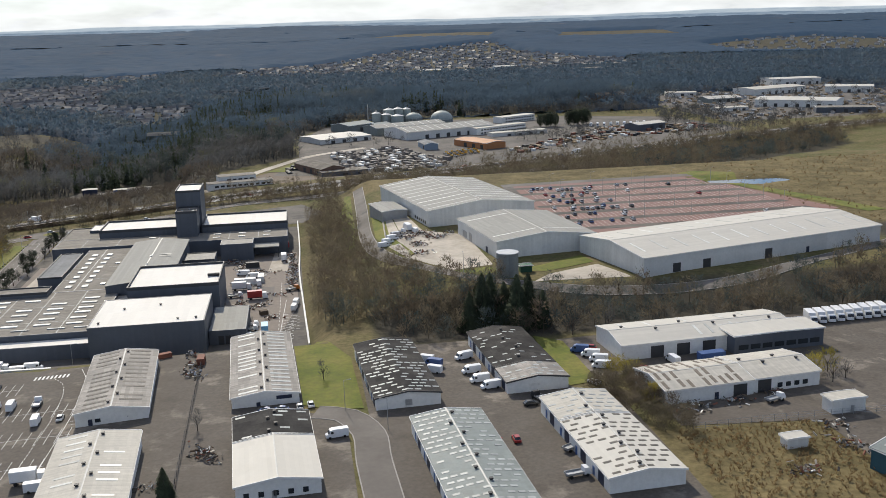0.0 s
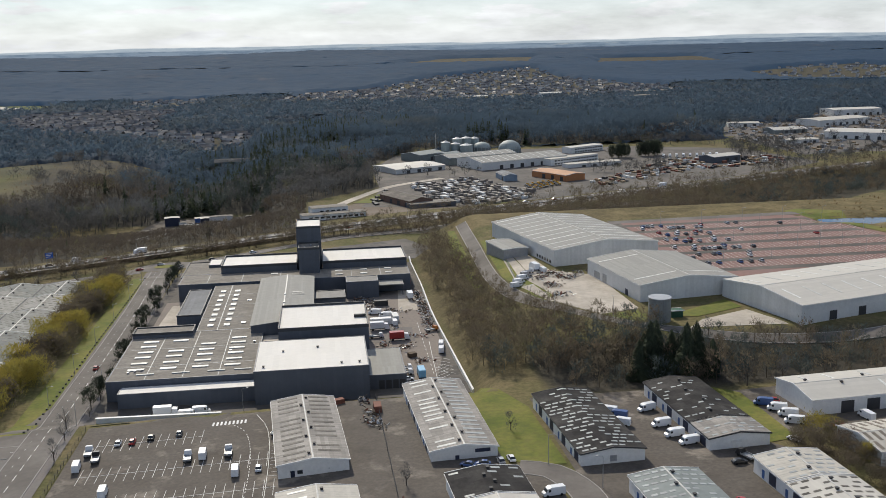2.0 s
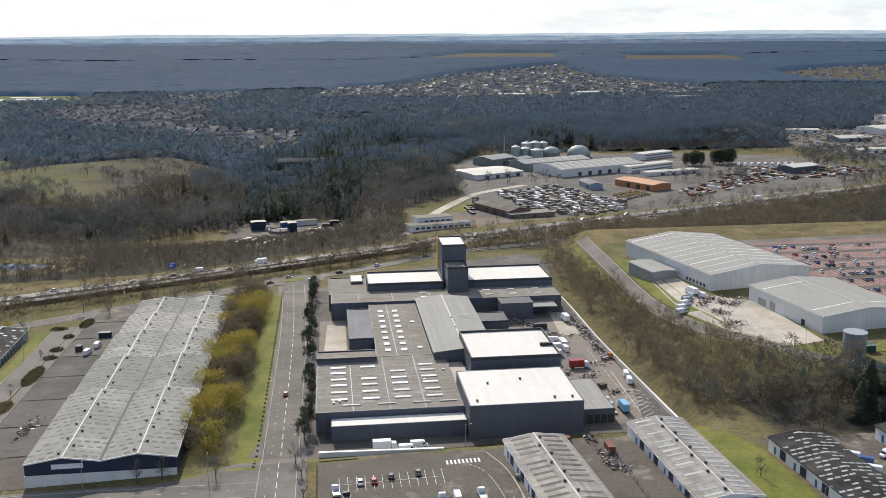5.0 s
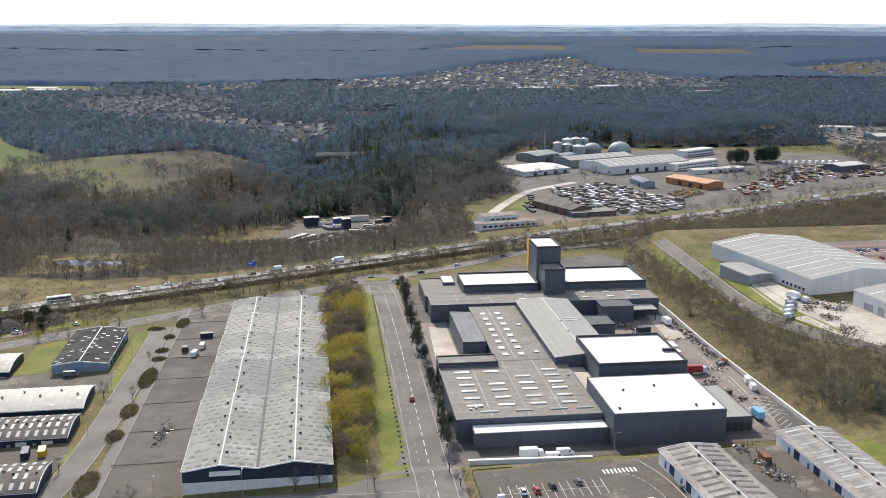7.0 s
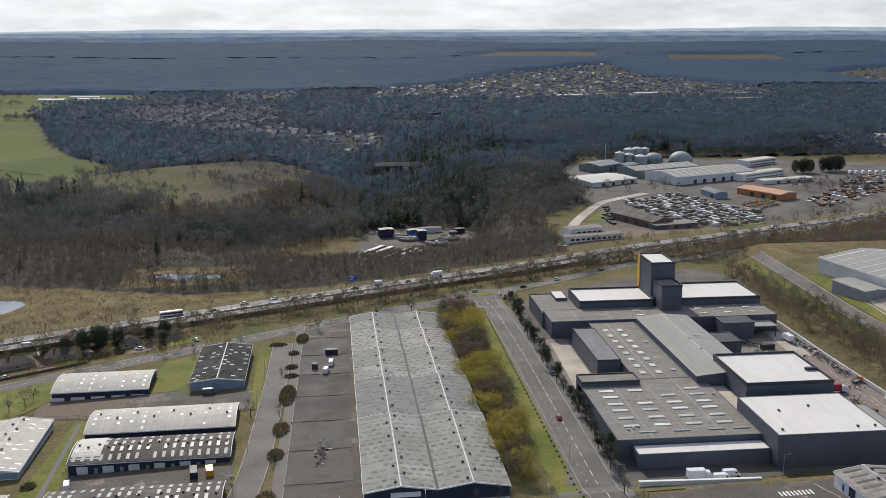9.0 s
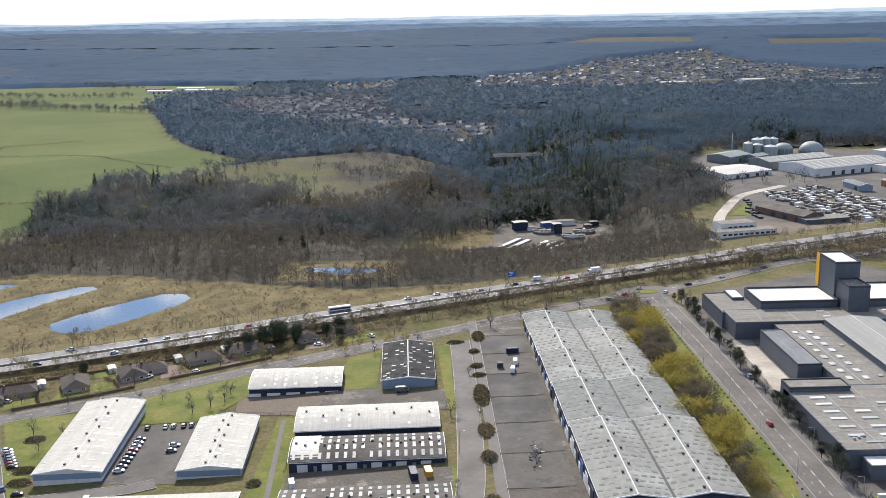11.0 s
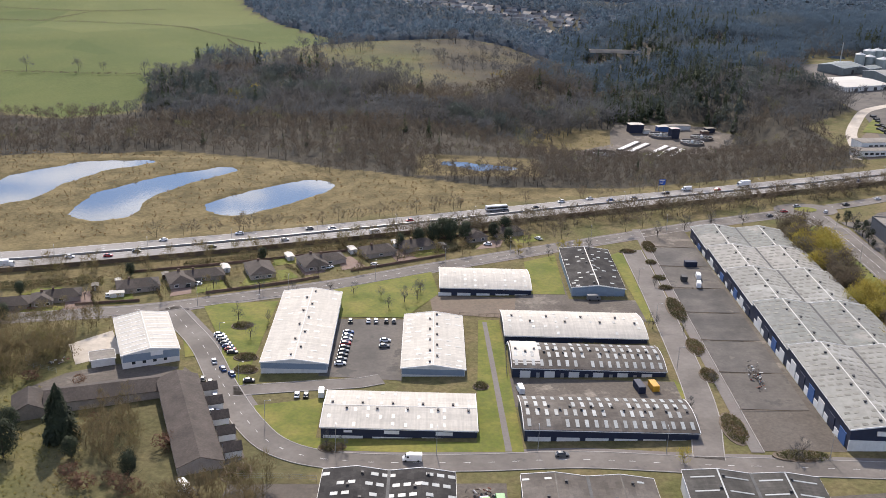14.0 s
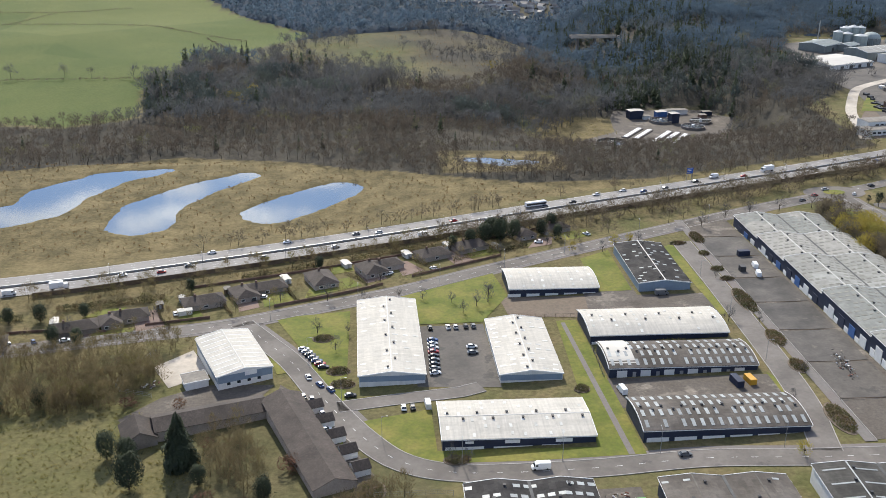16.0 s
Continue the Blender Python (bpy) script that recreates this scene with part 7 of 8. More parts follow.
KINDS["conifer"] = [conifer_kind(s, 0.3, 1.5) for s in (71, 72)]
def cypress_kind(seed):
    ob = new("tree")
    bm = bmesh.new()
    add_tube(bm, (0, 0, -0.6), (0, 0, 7), 0.22, 0.04, 6)
    part("trunk", bm, BARK, ob)
    leaf = np.concatenate([crown(1500, 0.36, -0.16, 0.026, seed, 120, 9), crown(700, 0.28, -0.1, 0.034, seed + 5, 0, 5)])
    tagged(bulk("crown", leaf.reshape(-1, 3) * 10, 3, CONIFER, ob), kind="stuff")
    return ob


KINDS["cypress"] = [cypress_kind(s) for s in (73, 74, 75)]
LABEL["cypress"] = "broad bushy dark green evergreen on rough grass"
KINDS["pine"] = [tree_kind(s, "", PINE, 900, 0.3, 0.34, 0.013, 0.09) for s in (81, 82, 83)]
LABEL["pine"] = "small dark pine with rounded crown"
LABEL["conifer"] = "dark green conifer, cone-shaped and dense"


def grow(kind, x, y, h, k=0):
    proto = KINDS[kind][k % len(KINDS[kind])]
    size = h / (10 if kind in ("conifer", "cypress") else 7.5)
    if proto.name in first:
        size /= proto.scale[0]
    m = pose(x, y, G(x, y), 0, 0, (x * 37 + y * 11) % 360) @ Matrix.Diagonal((size, size, size, 1))
    if proto.name in first:
        ob = copy_thing(proto, m)
    else:
        first[proto.name] = True
        ob = proto
        ob.matrix_basis = m
    return tagged(ob, LABEL[kind], "tree", "estate trees")


spots = [(-126, y, 8 if k % 3 else 6) for k, y in enumerate(range(322, 545, 8))]
for k, (x, y, h) in enumerate(spots):
    grow("pine" if k % 5 else "bare", x + rng.uniform(-1.4, 1.4), y + rng.uniform(-2, 2), h * rng.uniform(0.7, 1.15), k)
for k, (x, y, h) in enumerate(((-363, 304, 6), (-358, 303, 5), (-402, 384, 6), (-410, 400, 7), (-398, 398, 5), (-392, 425, 7), (-352, 414, 6), (-346, 420, 7), (-341, 424, 8), (-340, 432, 7), (-356, 425, 5), (-368, 430, 5), (-378, 432, 5), (-249, 395, 7), (-249, 330, 5), (-225, 300, 6), (-222, 303, 6), (-238, 392, 5), (-237, 350, 5), (-240, 440, 4), (-152, 300, 7), (-168, 303, 8), (-175, 302, 7), (3, 272, 6), (-129, 306, 7), (-127, 296, 6), (-126, 280, 7), (85, 296, 9), (98, 298, 9), (142, 236, 7), (147, 238, 6), (-30, 240, 6), (-408, 432, 8), (-428, 434, 7), (-452, 428, 7), (-386, 452, 7), (-352, 470, 6), (-330, 480, 6), (-306, 492, 6), (-478, 420, 7), (-508, 408, 8), (-282, 478, 6), (-262, 490, 6), (-226, 508, 8), (-210, 520, 8), (-196, 524, 9), (-178, 530, 8), (-160, 532, 8), (112, 330, 8), (88, 336, 7))):
    grow("bare", x, y, h, k)
for k, (x, y, h) in enumerate(((-296, 480, 5), (-258, 298, 5), (-158, 330, 7), (-156, 352, 7), (-158, 400, 7), (-157, 470, 8), (-160, 508, 8), (-155, 440, 7), (88, 232, 6), (-268, 486, 6), (-275, 484, 6), (140, 242, 7), (145, 244, 7))):
    grow("budding", x, y, h, k)
for k, (x, y, h) in enumerate(((58, 312, 19), (62, 318, 17), (69, 308, 19), (74, 312, 18), (53, 308, 14), (66, 314, 15), (78, 308, 13), (-33, 199, 9), (-444.5, 308, 19), (-600, 410, 9), (-620, 420, 10), (-560, 426, 9))):
    grow("conifer", x, y, h, k)


for k, (x, y, h) in enumerate(((-468, 314, 11), (-461, 311, 10), (-457, 297, 14), (-417, 288, 9), (-437, 297, 8), (-500, 350, 9), (-512, 344, 8), (-301, 512, 10), (-307, 506, 9), (-336, 496, 12), (-343, 493, 10), (-328, 499, 13), (-332, 504, 12), (-321, 501, 11), (-352, 490, 8), (-512, 400, 9), (-507, 425, 7), (-524, 422, 9), (-536, 420, 8), (-502, 398, 8), (-468, 448, 7), (-414, 470, 7), (-300, 500, 8))):
    grow("cypress", x, y, h, k)
russet = np.array([(-431, 283), (-427, 281), (-422, 285), (-417, 281), (-412, 303), (-409, 305), (-434, 287), (-413, 279), (-438, 318), (-452, 344), (-470, 346)])
plant("russet_bushes", russet, rng.uniform(3, 5, len(russet)), BUSHY, mat("russet_stems", (0.17, 0.085, 0.055), 0.95, 0.4, 0.2, 0.8, tint=(0.12, 0.08, 0.05), thin=0.35), "low russet-stemmed bushes on rough grass", "bushes", wide=np.full(len(russet), 1.6))


homes = np.array([tuple(o.matrix_basis.translation[:2]) for o in scene.objects if o.name.startswith(("bungalow", "garden_shed"))])
garden = scatter([(-640, 372), (-520, 392), (-400, 424), (-345, 452), (-296, 480), (-286, 512), (-300, 526), (-420, 478), (-540, 440), (-640, 410)], 9, 0.75)
garden = garden[[min(np.hypot(homes[:, 0] - x, homes[:, 1] - y)) > 9.5 for x, y in garden]]
garden = without(garden, lambda x, y: line_distance(x, y, [(q[0], q[1], 7) for q in LOCAL]) < 0, lambda x, y: line_distance(x, y, [(q[0], q[1], 6) for q in LOOP]) < 0)
plant("garden_trees", garden, rng.uniform(3, 7.5, len(garden)), NEAR, TWIG_COPSE, "bare garden trees and brown shrubs round bungalows", "trees")


# clipped beds of low shrubs beside the parking lots
def bush(x, y, rx, ry, h, label="low clump of evergreen and russet shrubs in a kerbed bed"):
    ob = thing("shrub_bed", x, y, 0, label, "shrubs", "shrub beds")
    g = np.random.default_rng(int(abs(x * 13 + y)))
    n = int(160 + rx * ry * 40)
    a, q = g.uniform(0, 2 * np.pi, n), np.sqrt(g.uniform(0, 1, n))
    mid = np.stack([rx * q * np.cos(a), ry * q * np.sin(a), h * np.sqrt(1 - 0.8 * q * q) * g.uniform(0.4, 1, n)], -1)
    e = g.normal(0, 0.24, (n, 3, 3))
    tagged(bulk("foliage", (mid[:, None] + e).reshape(-1, 3), 3, SHRUB, ob), kind="stuff")
    ring_pts = [(rx * 1.15 * math.cos(t * math.pi / 8), ry * 1.12 * math.sin(t * math.pi / 8)) for t in range(16)]
    bm = bmesh.new()
    lo = [bm.verts.new((u, v, -0.8)) for u, v in ring_pts]
    hi = [bm.verts.new((u, v, 0.28)) for u, v in ring_pts]
    bm.faces.new(hi)
    for t in range(16):
        bm.faces.new((lo[t], lo[(t + 1) % 16], hi[(t + 1) % 16], hi[t]))
    part("bed", bm, BARE_EARTH, ob)
    return ob


for x, y, rx, ry in ((-233, 492, 3, 8), (-236, 470, 2.4, 2.5), (-236, 450, 3, 2.5), (-235.5, 438, 3, 2.2), (-236, 414, 3.4, 12), (-236.5, 378, 3, 7), (-237, 355, 3, 5), (-238, 318, 3.6, 9), (-222, 302, 8, 3), (-400, 366, 4, 3), (-398, 356, 4, 3), (-407, 394, 4, 3), (-361, 304, 4, 2.5), (-316, 345, 2.5, 2.5), (-387, 290, 4, 5), (-275, 378.5, 10, 1.4), (-244, 485, 4, 2)):
    bush(x, y, rx, ry, 1.5)

for k, (x, y, h) in enumerate(((251, 996, 15), (257, 993, 16), (262, 997, 17), (267, 995, 15), (283, 1001, 16), (288, 999, 18), (293, 1003, 18), (299, 1002, 19), (304, 1006, 17))):
    grow("cypress", x, y, h, k)
estate = np.concatenate([scatter(FAR_ESTATE, 22, 0.6), scatter([(330, 850), (410, 900), (520, 950), (520, 925), (420, 872), (350, 836)], 8, 0.8), scatter([(370, 950), (390, 1040), (440, 1100), (468, 1030), (440, 940)], 8.5, 0.85), scatter([(-10, 868), (0, 1000), (40, 1100), (60, 1130), (300, 1130), (420, 1060), (400, 1130), (440, 1190), (480, 1260), (300, 1150), (20, 1140)], 8, 0.8), scatter([(186, 880), (200, 915), (250, 925), (300, 900), (250, 850)], 9, 0.5), scatter([(20, 893), (30, 915), (100, 915), (100, 905)], 9, 0.5)])
for x, y, rot, W, L, *_ in FAR_SHEDS:
    a = radians(rot)
    estate = without(estate, lambda u, v, x=x, y=y, W=W, L=L, c=math.cos(a), s=math.sin(a): (abs((u - x) * c + (v - y) * s) < W / 2 + 4) & (abs((v - y) * c - (u - x) * s) < L / 2 + 4))
plant("estate_trees", estate, rng.uniform(7, 13, len(estate)), BARE, TWIG, "bare trees round the far yards and sheds", "trees")

# ---- vehicles ----


def paint(name, c, rough=0.35, metal=0.0):
    return mat(name, c, rough, 0.06, 0.5, 3.0, spec=0.5, metal=metal)


PAINTS = {"white": paint("white_paint", (0.75, 0.76, 0.77)), "silver": paint("silver_paint", (0.42, 0.43, 0.45), 0.3, 0.5), "black": paint("black_paint", (0.02, 0.02, 0.022)), "grey": paint("grey_paint", (0.13, 0.135, 0.14)), "blue": paint("blue_paint", (0.04, 0.09, 0.24)), "red": paint("red_paint", (0.36, 0.03, 0.03)), "green": paint("green_machine_paint", (0.10, 0.32, 0.08)), "orange": paint("orange_paint", (0.55, 0.18, 0.03)), "sky": paint("pale_blue_paint", (0.18, 0.42, 0.62)), "yellow": paint("plant_yellow", (0.62, 0.33, 0.03))}
WHEEL = bmesh.new()
add_tube(WHEEL, (0, -0.11, 0), (0, 0.11, 0), 0.33, 0.33, 12)
WHEEL_MESH = bpy.data.meshes.new("wheel")
WHEEL.to_mesh(WHEEL_MESH)
WHEEL.free()
WHEEL_MESH.materials.append(RUBBER)


def wheels(ob, xs, y, scale=1.0):
    for x in xs:
        for s in (-1, 1):
            piece("wheel", WHEEL_MESH, ob, pose(x, s * y, 0.33 * scale) @ Matrix.Diagonal((scale, 1.2, scale, 1)))


def loft(sections):
    """A hull through rings of (x, half width, low z, high z, top half width)."""
    bm = bmesh.new()
    rings = [[bm.verts.new(p) for p in ((x, -w, a), (x, -w, (a + b) / 2), (x, -t, b), (x, t, b), (x, w, (a + b) / 2), (x, w, a))] for x, w, a, b, t in sections]
    for p, q in zip(rings, rings[1:]):
        for i in range(6):
            bm.faces.new((p[i], p[(i + 1) % 6], q[(i + 1) % 6], q[i]))
    bm.faces.new(rings[0])
    bm.faces.new(rings[-1][::-1])
    bmesh.ops.recalc_face_normals(bm, faces=bm.faces)
    return bm


def make_car(colour):
    ob = new("car")
    part("body", loft([(-2.1, 0.78, 0.35, 0.75, 0.7), (-1.95, 0.86, 0.28, 0.9, 0.76), (-0.6, 0.88, 0.25, 0.95, 0.78), (0.9, 0.88, 0.25, 0.92, 0.78), (1.8, 0.84, 0.28, 0.78, 0.7), (2.08, 0.7, 0.35, 0.6, 0.6)]), PAINTS[colour], ob)
    part("window_band", loft([(-1.75, 0.74, 0.88, 1.0, 0.66), (-1.2, 0.75, 0.9, 1.36, 0.6), (0.2, 0.75, 0.9, 1.4, 0.6), (1.05, 0.74, 0.88, 0.97, 0.66)]), GLASS, ob)
    part("roof", loft([(-1.2, 0.58, 1.35, 1.41, 0.55), (-0.4, 0.6, 1.37, 1.47, 0.56), (0.25, 0.58, 1.37, 1.43, 0.55)]), PAINTS[colour], ob)
    wheels(ob, (-1.3, 1.3), 0.78)
    return tagged(ob, f"{colour} hatchback car", "car")


def make_van(colour):
    ob = new("van")
    part("body", loft([(-2.85, 0.95, 0.35, 2.35, 0.88), (0.9, 0.97, 0.35, 2.42, 0.88), (1.7, 0.97, 0.35, 2.2, 0.8), (2.2, 0.95, 0.35, 1.35, 0.8), (2.85, 0.85, 0.4, 1.0, 0.7)]), PAINTS[colour], ob)
    part("windscreen", loft([(1.72, 0.84, 1.4, 2.12, 0.78), (2.24, 0.86, 1.3, 1.42, 0.8)]), GLASS, ob)
    for s in (-1, 1):
        part("side_window", boxes((1.0, 1.65, s * 0.93 - 0.06, s * 0.93 + 0.06, 1.35, 1.95)), GLASS, ob)
    wheels(ob, (-1.8, 1.9), 0.86, 1.05)
    return tagged(ob, f"{colour} panel van", "van")


def make_truck(colour, length=8.0):
    ob = new("box_truck")
    part("cab", loft([(length / 2 - 2.0, 1.15, 0.6, 2.8, 1.1), (length / 2 - 0.5, 1.15, 0.5, 2.7, 1.05), (length / 2, 1.1, 0.5, 1.6, 1.0)]), PAINTS["white"], ob)
    part("windscreen", loft([(length / 2 - 0.45, 1.0, 1.65, 2.55, 0.95), (length / 2 + 0.03, 1.0, 1.55, 1.75, 0.95)]), GLASS, ob)
    box_part = part("box", boxes((-length / 2, length / 2 - 2.2, -1.22, 1.22, 1.0, 3.6, 0.06)), PAINTS[colour], ob)
    part("chassis", boxes((-length / 2, length / 2 - 0.6, -0.45, 0.45, 0.55, 0.95)), DARK_METAL, ob)
    wheels(ob, (-length / 2 + 1.2, length / 2 - 1.3), 1.0, 1.4)
    return tagged(ob, f"{colour} box lorry", "lorry")


def make_bus(colour):
    ob = new("coach")
    part("body", boxes((-6, 6, -1.25, 1.25, 0.4, 3.2, 0.15)), PAINTS[colour], ob)
    part("window_band", boxes((-5.8, 5.9, -1.28, 1.28, 1.6, 2.6)), GLASS, ob)
    part("skirt", boxes((-6.02, 6.02, -1.27, 1.27, 0.45, 1.1)), PAINTS["grey"], ob)
    wheels(ob, (-3.6, 3.9), 1.1, 1.5)
    return tagged(ob, "white touring coach with dark window band", "coach")


def make_flatbed(colour):
    ob = new("flatbed_truck")
    part("cab", loft([(1.2, 1.0, 0.5, 2.2, 0.95), (2.4, 1.0, 0.5, 2.1, 0.9), (2.9, 0.95, 0.5, 1.2, 0.85)]), PAINTS[colour], ob)
    part("windscreen", loft([(2.42, 0.9, 1.2, 1.95, 0.85), (2.86, 0.9, 1.1, 1.25, 0.85)]), GLASS, ob)
    part("bed", boxes((-3.0, 1.1, -1.05, 1.05, 0.85, 1.0), (-3.0, -2.9, -1.05, 1.05, 1.0, 1.4), (-3.0, 1.1, -1.05, -0.97, 1.0, 1.35), (-3.0, 1.1, 0.97, 1.05, 1.0, 1.35)), STEEL, ob)
    part("chassis", boxes((-2.9, 2.4, -0.4, 0.4, 0.5, 0.84)), DARK_METAL, ob)
    wheels(ob, (-1.9, 1.9), 0.88, 1.15)
    return tagged(ob, f"{colour} flatbed truck", "truck")


FLEET = {}
KIND_WORDS = {"car": "hatchback car", "van": "panel van", "truck": "box lorry", "bus": "touring coach", "flat": "flatbed truck"}
WHERE_WORDS = {"motorway traffic": "on the motorway carriageway", "cars at the big stores": "parked on red tarmac bays", "yellow plant": "parked in a builders' yard", "lorries in a far yard": "parked in a far gravel yard"}
MAKERS = {"car": make_car, "van": make_van, "truck": make_truck, "bus": make_bus, "flat": make_flatbed}


def park(kind, colour, x, y, rot, lift=0.14, group="parked vehicles"):
    key = (kind, colour)
    m = pose(x, y, G(x, y) + lift, 0, 0, rot)
    if key in FLEET:
        ob = copy_thing(FLEET[key], m)
    else:
        ob = FLEET[key] = MAKERS[kind](colour)
        ob.matrix_basis = m
    return tagged(ob, f"{colour} {KIND_WORDS[kind]} {WHERE_WORDS.get(group, 'parked on grey asphalt')}", group=group)


cr = random.Random(3)
CAR_COLOURS = ("white", "silver", "black", "grey", "blue", "red", "black", "silver", "white", "grey")
# on the motorway
mw_line = smooth_line(MW, 1.0)
for k in range(64):
    i = 300 + int(k * 17.5 + cr.uniform(-6, 6))
    if i >= len(mw_line) - 2:
        break
    lane = cr.choice((3.8, 6.9, 10.0, -3.8, -6.9, -10.0))
    d = mw_line[i + 1] - mw_line[i]
    p = offset_line(mw_line[i:i + 2], lane)[0]
    kind = "van" if k % 11 == 5 else "truck" if k % 23 == 17 else "car"
    park(kind, cr.choice(CAR_COLOURS) if kind == "car" else "white", p.x, p.y, math.degrees(math.atan2(d.y, d.x)) + (180 if lane > 0 else 0), 0.28, "motorway traffic")
park("bus", "white", -304, 548, 20, 0.28, "motorway traffic")
# factory car park
for x, y, kind, c, rot in ((-110, 288, "car", "white", 92), (-106, 288, "car", "red", 92), (-101, 290, "car", "black", 92), (-93, 291, "car", "grey", 92), (-117, 282, "flat", "white", 95), (-114, 277, "flat", "black", 95), (-118, 272, "van", "white", 95), (-88, 271, "flat", "white", 92), (-84, 272, "van", "white", 92), (-77, 272, "flat", "white", 92), (-74, 258, "van", "white", 92), (-68, 259, "car", "white", 92), (-107, 253, "van", "white", 92), (-64, 284, "flat", "orange", 70), (-57, 234, "flat", "white", 150), (-66, 219, "truck", "white", 5), (-63, 214, "van", "white", 5), (-101, 318, "truck", "white", 0), (-90, 319, "van", "white", 0), (-94, 316.5, "van", "white", 0)):
    park(kind, c, x, y, rot)
park("truck", "red", -20, 386.5, 2)
# small units
for x, y, kind, c, rot in ((-9, 249, "car", "blue", 170), (-13, 249, "car", "blue", 150), (-4, 250, "car", "silver", 95), (-1, 251, "car", "white", 95), (5, 228, "van", "white", 190), (34, 280, "van", "white", 150), (36, 276, "van", "blue", 150), (35, 270, "van", "white", 150), (46, 267, "van", "white", 190), (47, 259, "van", "white", 190), (49, 253, "van", "white", 190), (46, 280, "van", "white", 200), (60, 241, "flat", "black", 110), (57, 238, "car", "black", 5), (62, 228, "flat", "grey", 5), (60, 208, "flat", "grey", 30), (57, 194, "flat", "white", 10), (78, 250, "car", "white", 120), (84, 262, "van", "white", 160), (85, 268, "van", "white", 160), (84, 273, "van", "white", 160), (82, 278, "van", "blue", 160), (86, 280, "car", "red", 160), (106, 262, "van", "white", 100), (120, 226, "flat", "white", 20), (95, 258, "car", "red", 20), (48, 216, "car", "red", 90), (-33, 200, "car", "black", 20)):
    park(kind, c, x, y, rot)
for k in range(9):
    park("truck", "white", 165 + k * 3.4, 290 + k * 0.3, 260)
# western estate
for k in range(9):
    park("car", CAR_COLOURS[(k * 3) % 10], -365.5, 361 + k * 3.4, 10)
for x, y, kind, c, rot in ((-366, 399.5, "car", "black", 95), (-359, 399.5, "car", "white", 95), (-356, 399.5, "car", "silver", 95), (-352, 399.5, "car", "black", 95), (-349, 399.5, "car", "grey", 95), (-351, 381, "car", "white", 5), (-351, 376, "car", "grey", 5), (-377, 337, "car", "white", 95), (-374, 337, "car", "black", 95), (-369, 338, "van", "white", 95), (-395, 347, "car", "black", 10), (-337, 297.5, "van", "white", 183), (-293, 301, "car", "grey", 5), (-410.5, 362, "car", "white", 110), (-406, 356, "car", "blue", 120), (-402, 352, "car", "blue", 120), (-303, 342, "van", "white", 100), (-219, 451, "van", "white", 85), (-221, 441, "van", "white", 80), (-268, 424, "van", "grey", 5), (-403, 333, "car", "orange", 110), (-404, 336, "car", "white", 110), (-408, 346, "car", "black", 100), (-411, 348, "car", "black", 100), (-408, 340, "car", "grey", 20), (-402, 325, "car", "white", 20), (-134.5, 372, "car", "red", 90), (-126, 420, "car", "white", 85), (-400, 282, "van", "white", 130), (-316, 272, "truck", "green", 100)):
    park(kind, c, x, y, rot)
for k in range(7):
    park("car", CAR_COLOURS[k], -414 + k * 1.4, 385 - k * 2.6, 5)
for x, y, c in ((-560, 398, "white"), (-520, 402, "blue"), (-508, 402, "white"), (-470, 424, "white"), (-436, 438, "silver"), (-440, 436, "black"), (-382, 460, "white"), (-362, 464, "white"), (-310, 494, "white"), (-300, 498, "black"), (-285, 503, "white"), (-530, 400, "silver")):
    park("car", c, x, y, cr.uniform(0, 180))
# roads
for x, y, c, rot in ((-160, 544, "grey", 25), (-150, 552, "red", 20), (-112, 566, "black", 20), (-60, 594, "grey", 20), (-128, 552, "white", 60), (-140, 562, "silver", 0), (-90, 578, "white", 20)):
    park("car", c, x, y, rot)
# big stores' car park
for r in range(6):
    for k in range(44):
        fill = 0.75 if k < 14 else 0.08
        if cr.random() < fill * (1.0 if r > 1 else 0.8 if k < 6 else 0.4):
            for s in (0,):
                park("car", CAR_COLOURS[cr.randrange(10)], 127.3 + k * 2.6, 433.2 + r * 19 + cr.choice((0, 6.4)), 90 + cr.uniform(-4, 4), 0.2, "cars at the big stores")

# ---- small things ----


def street_lamp(x, y, h, rot, label="tall grey street lamp with single arm"):
    ob = thing("street_lamp", x, y, rot, label, "street lamp", "street lamps")
    bm = bmesh.new()
    add_tube(bm, (0, 0, -0.5), (0, 0, h), 0.1, 0.06, 6)
    part("pole", bm, STEEL, ob)
    bm = bmesh.new()
    add_tube(bm, (0, 0, h - 0.05), (1.4, 0, h + 0.15), 0.05, 0.05, 5)
    part("arm", bm, STEEL, ob)
    part("lantern", boxes((1.3, 2.0, -0.14, 0.14, h + 0.06, h + 0.24, 0.04)), STEEL, ob)
    return ob


for x, y, rot in ((-140.5, 330, 0), (-140.5, 365, 0), (-140.5, 400, 0), (-140.5, 436, 0), (-140.5, 472, 0), (-140.5, 505, 0), (-127.5, 312, 180), (-127.5, 350, 180), (-154, 298, 90), (-190, 300, 90), (-215, 300, 90), (-262, 303, 90), (-300, 303, 90), (-330, 301, 90), (-360, 302, 90), (-247, 360, 0), (-247, 400, 0), (-247, 440, 0), (-412, 378, 0), (-398, 345, 0), (-384, 318, 0), (-395, 428, 90), (-360, 446, 90), (-330, 462, 90), (-300, 478, 90), (-260, 498, 90), (-220, 516, 90), (-430, 415, 90), (8, 246, 0), (18, 230, 180), (-76, 312, 0), (40, 372, 0), (60, 360, 90)):
    street_lamp(x, y, 8.5, rot)
for k in range(26):
    i = 320 + k * 42
    if i < len(mw_line) - 2:
        p = offset_line(mw_line[i:i + 2], -14)[0]
        street_lamp(p.x, p.y, 10, 110)
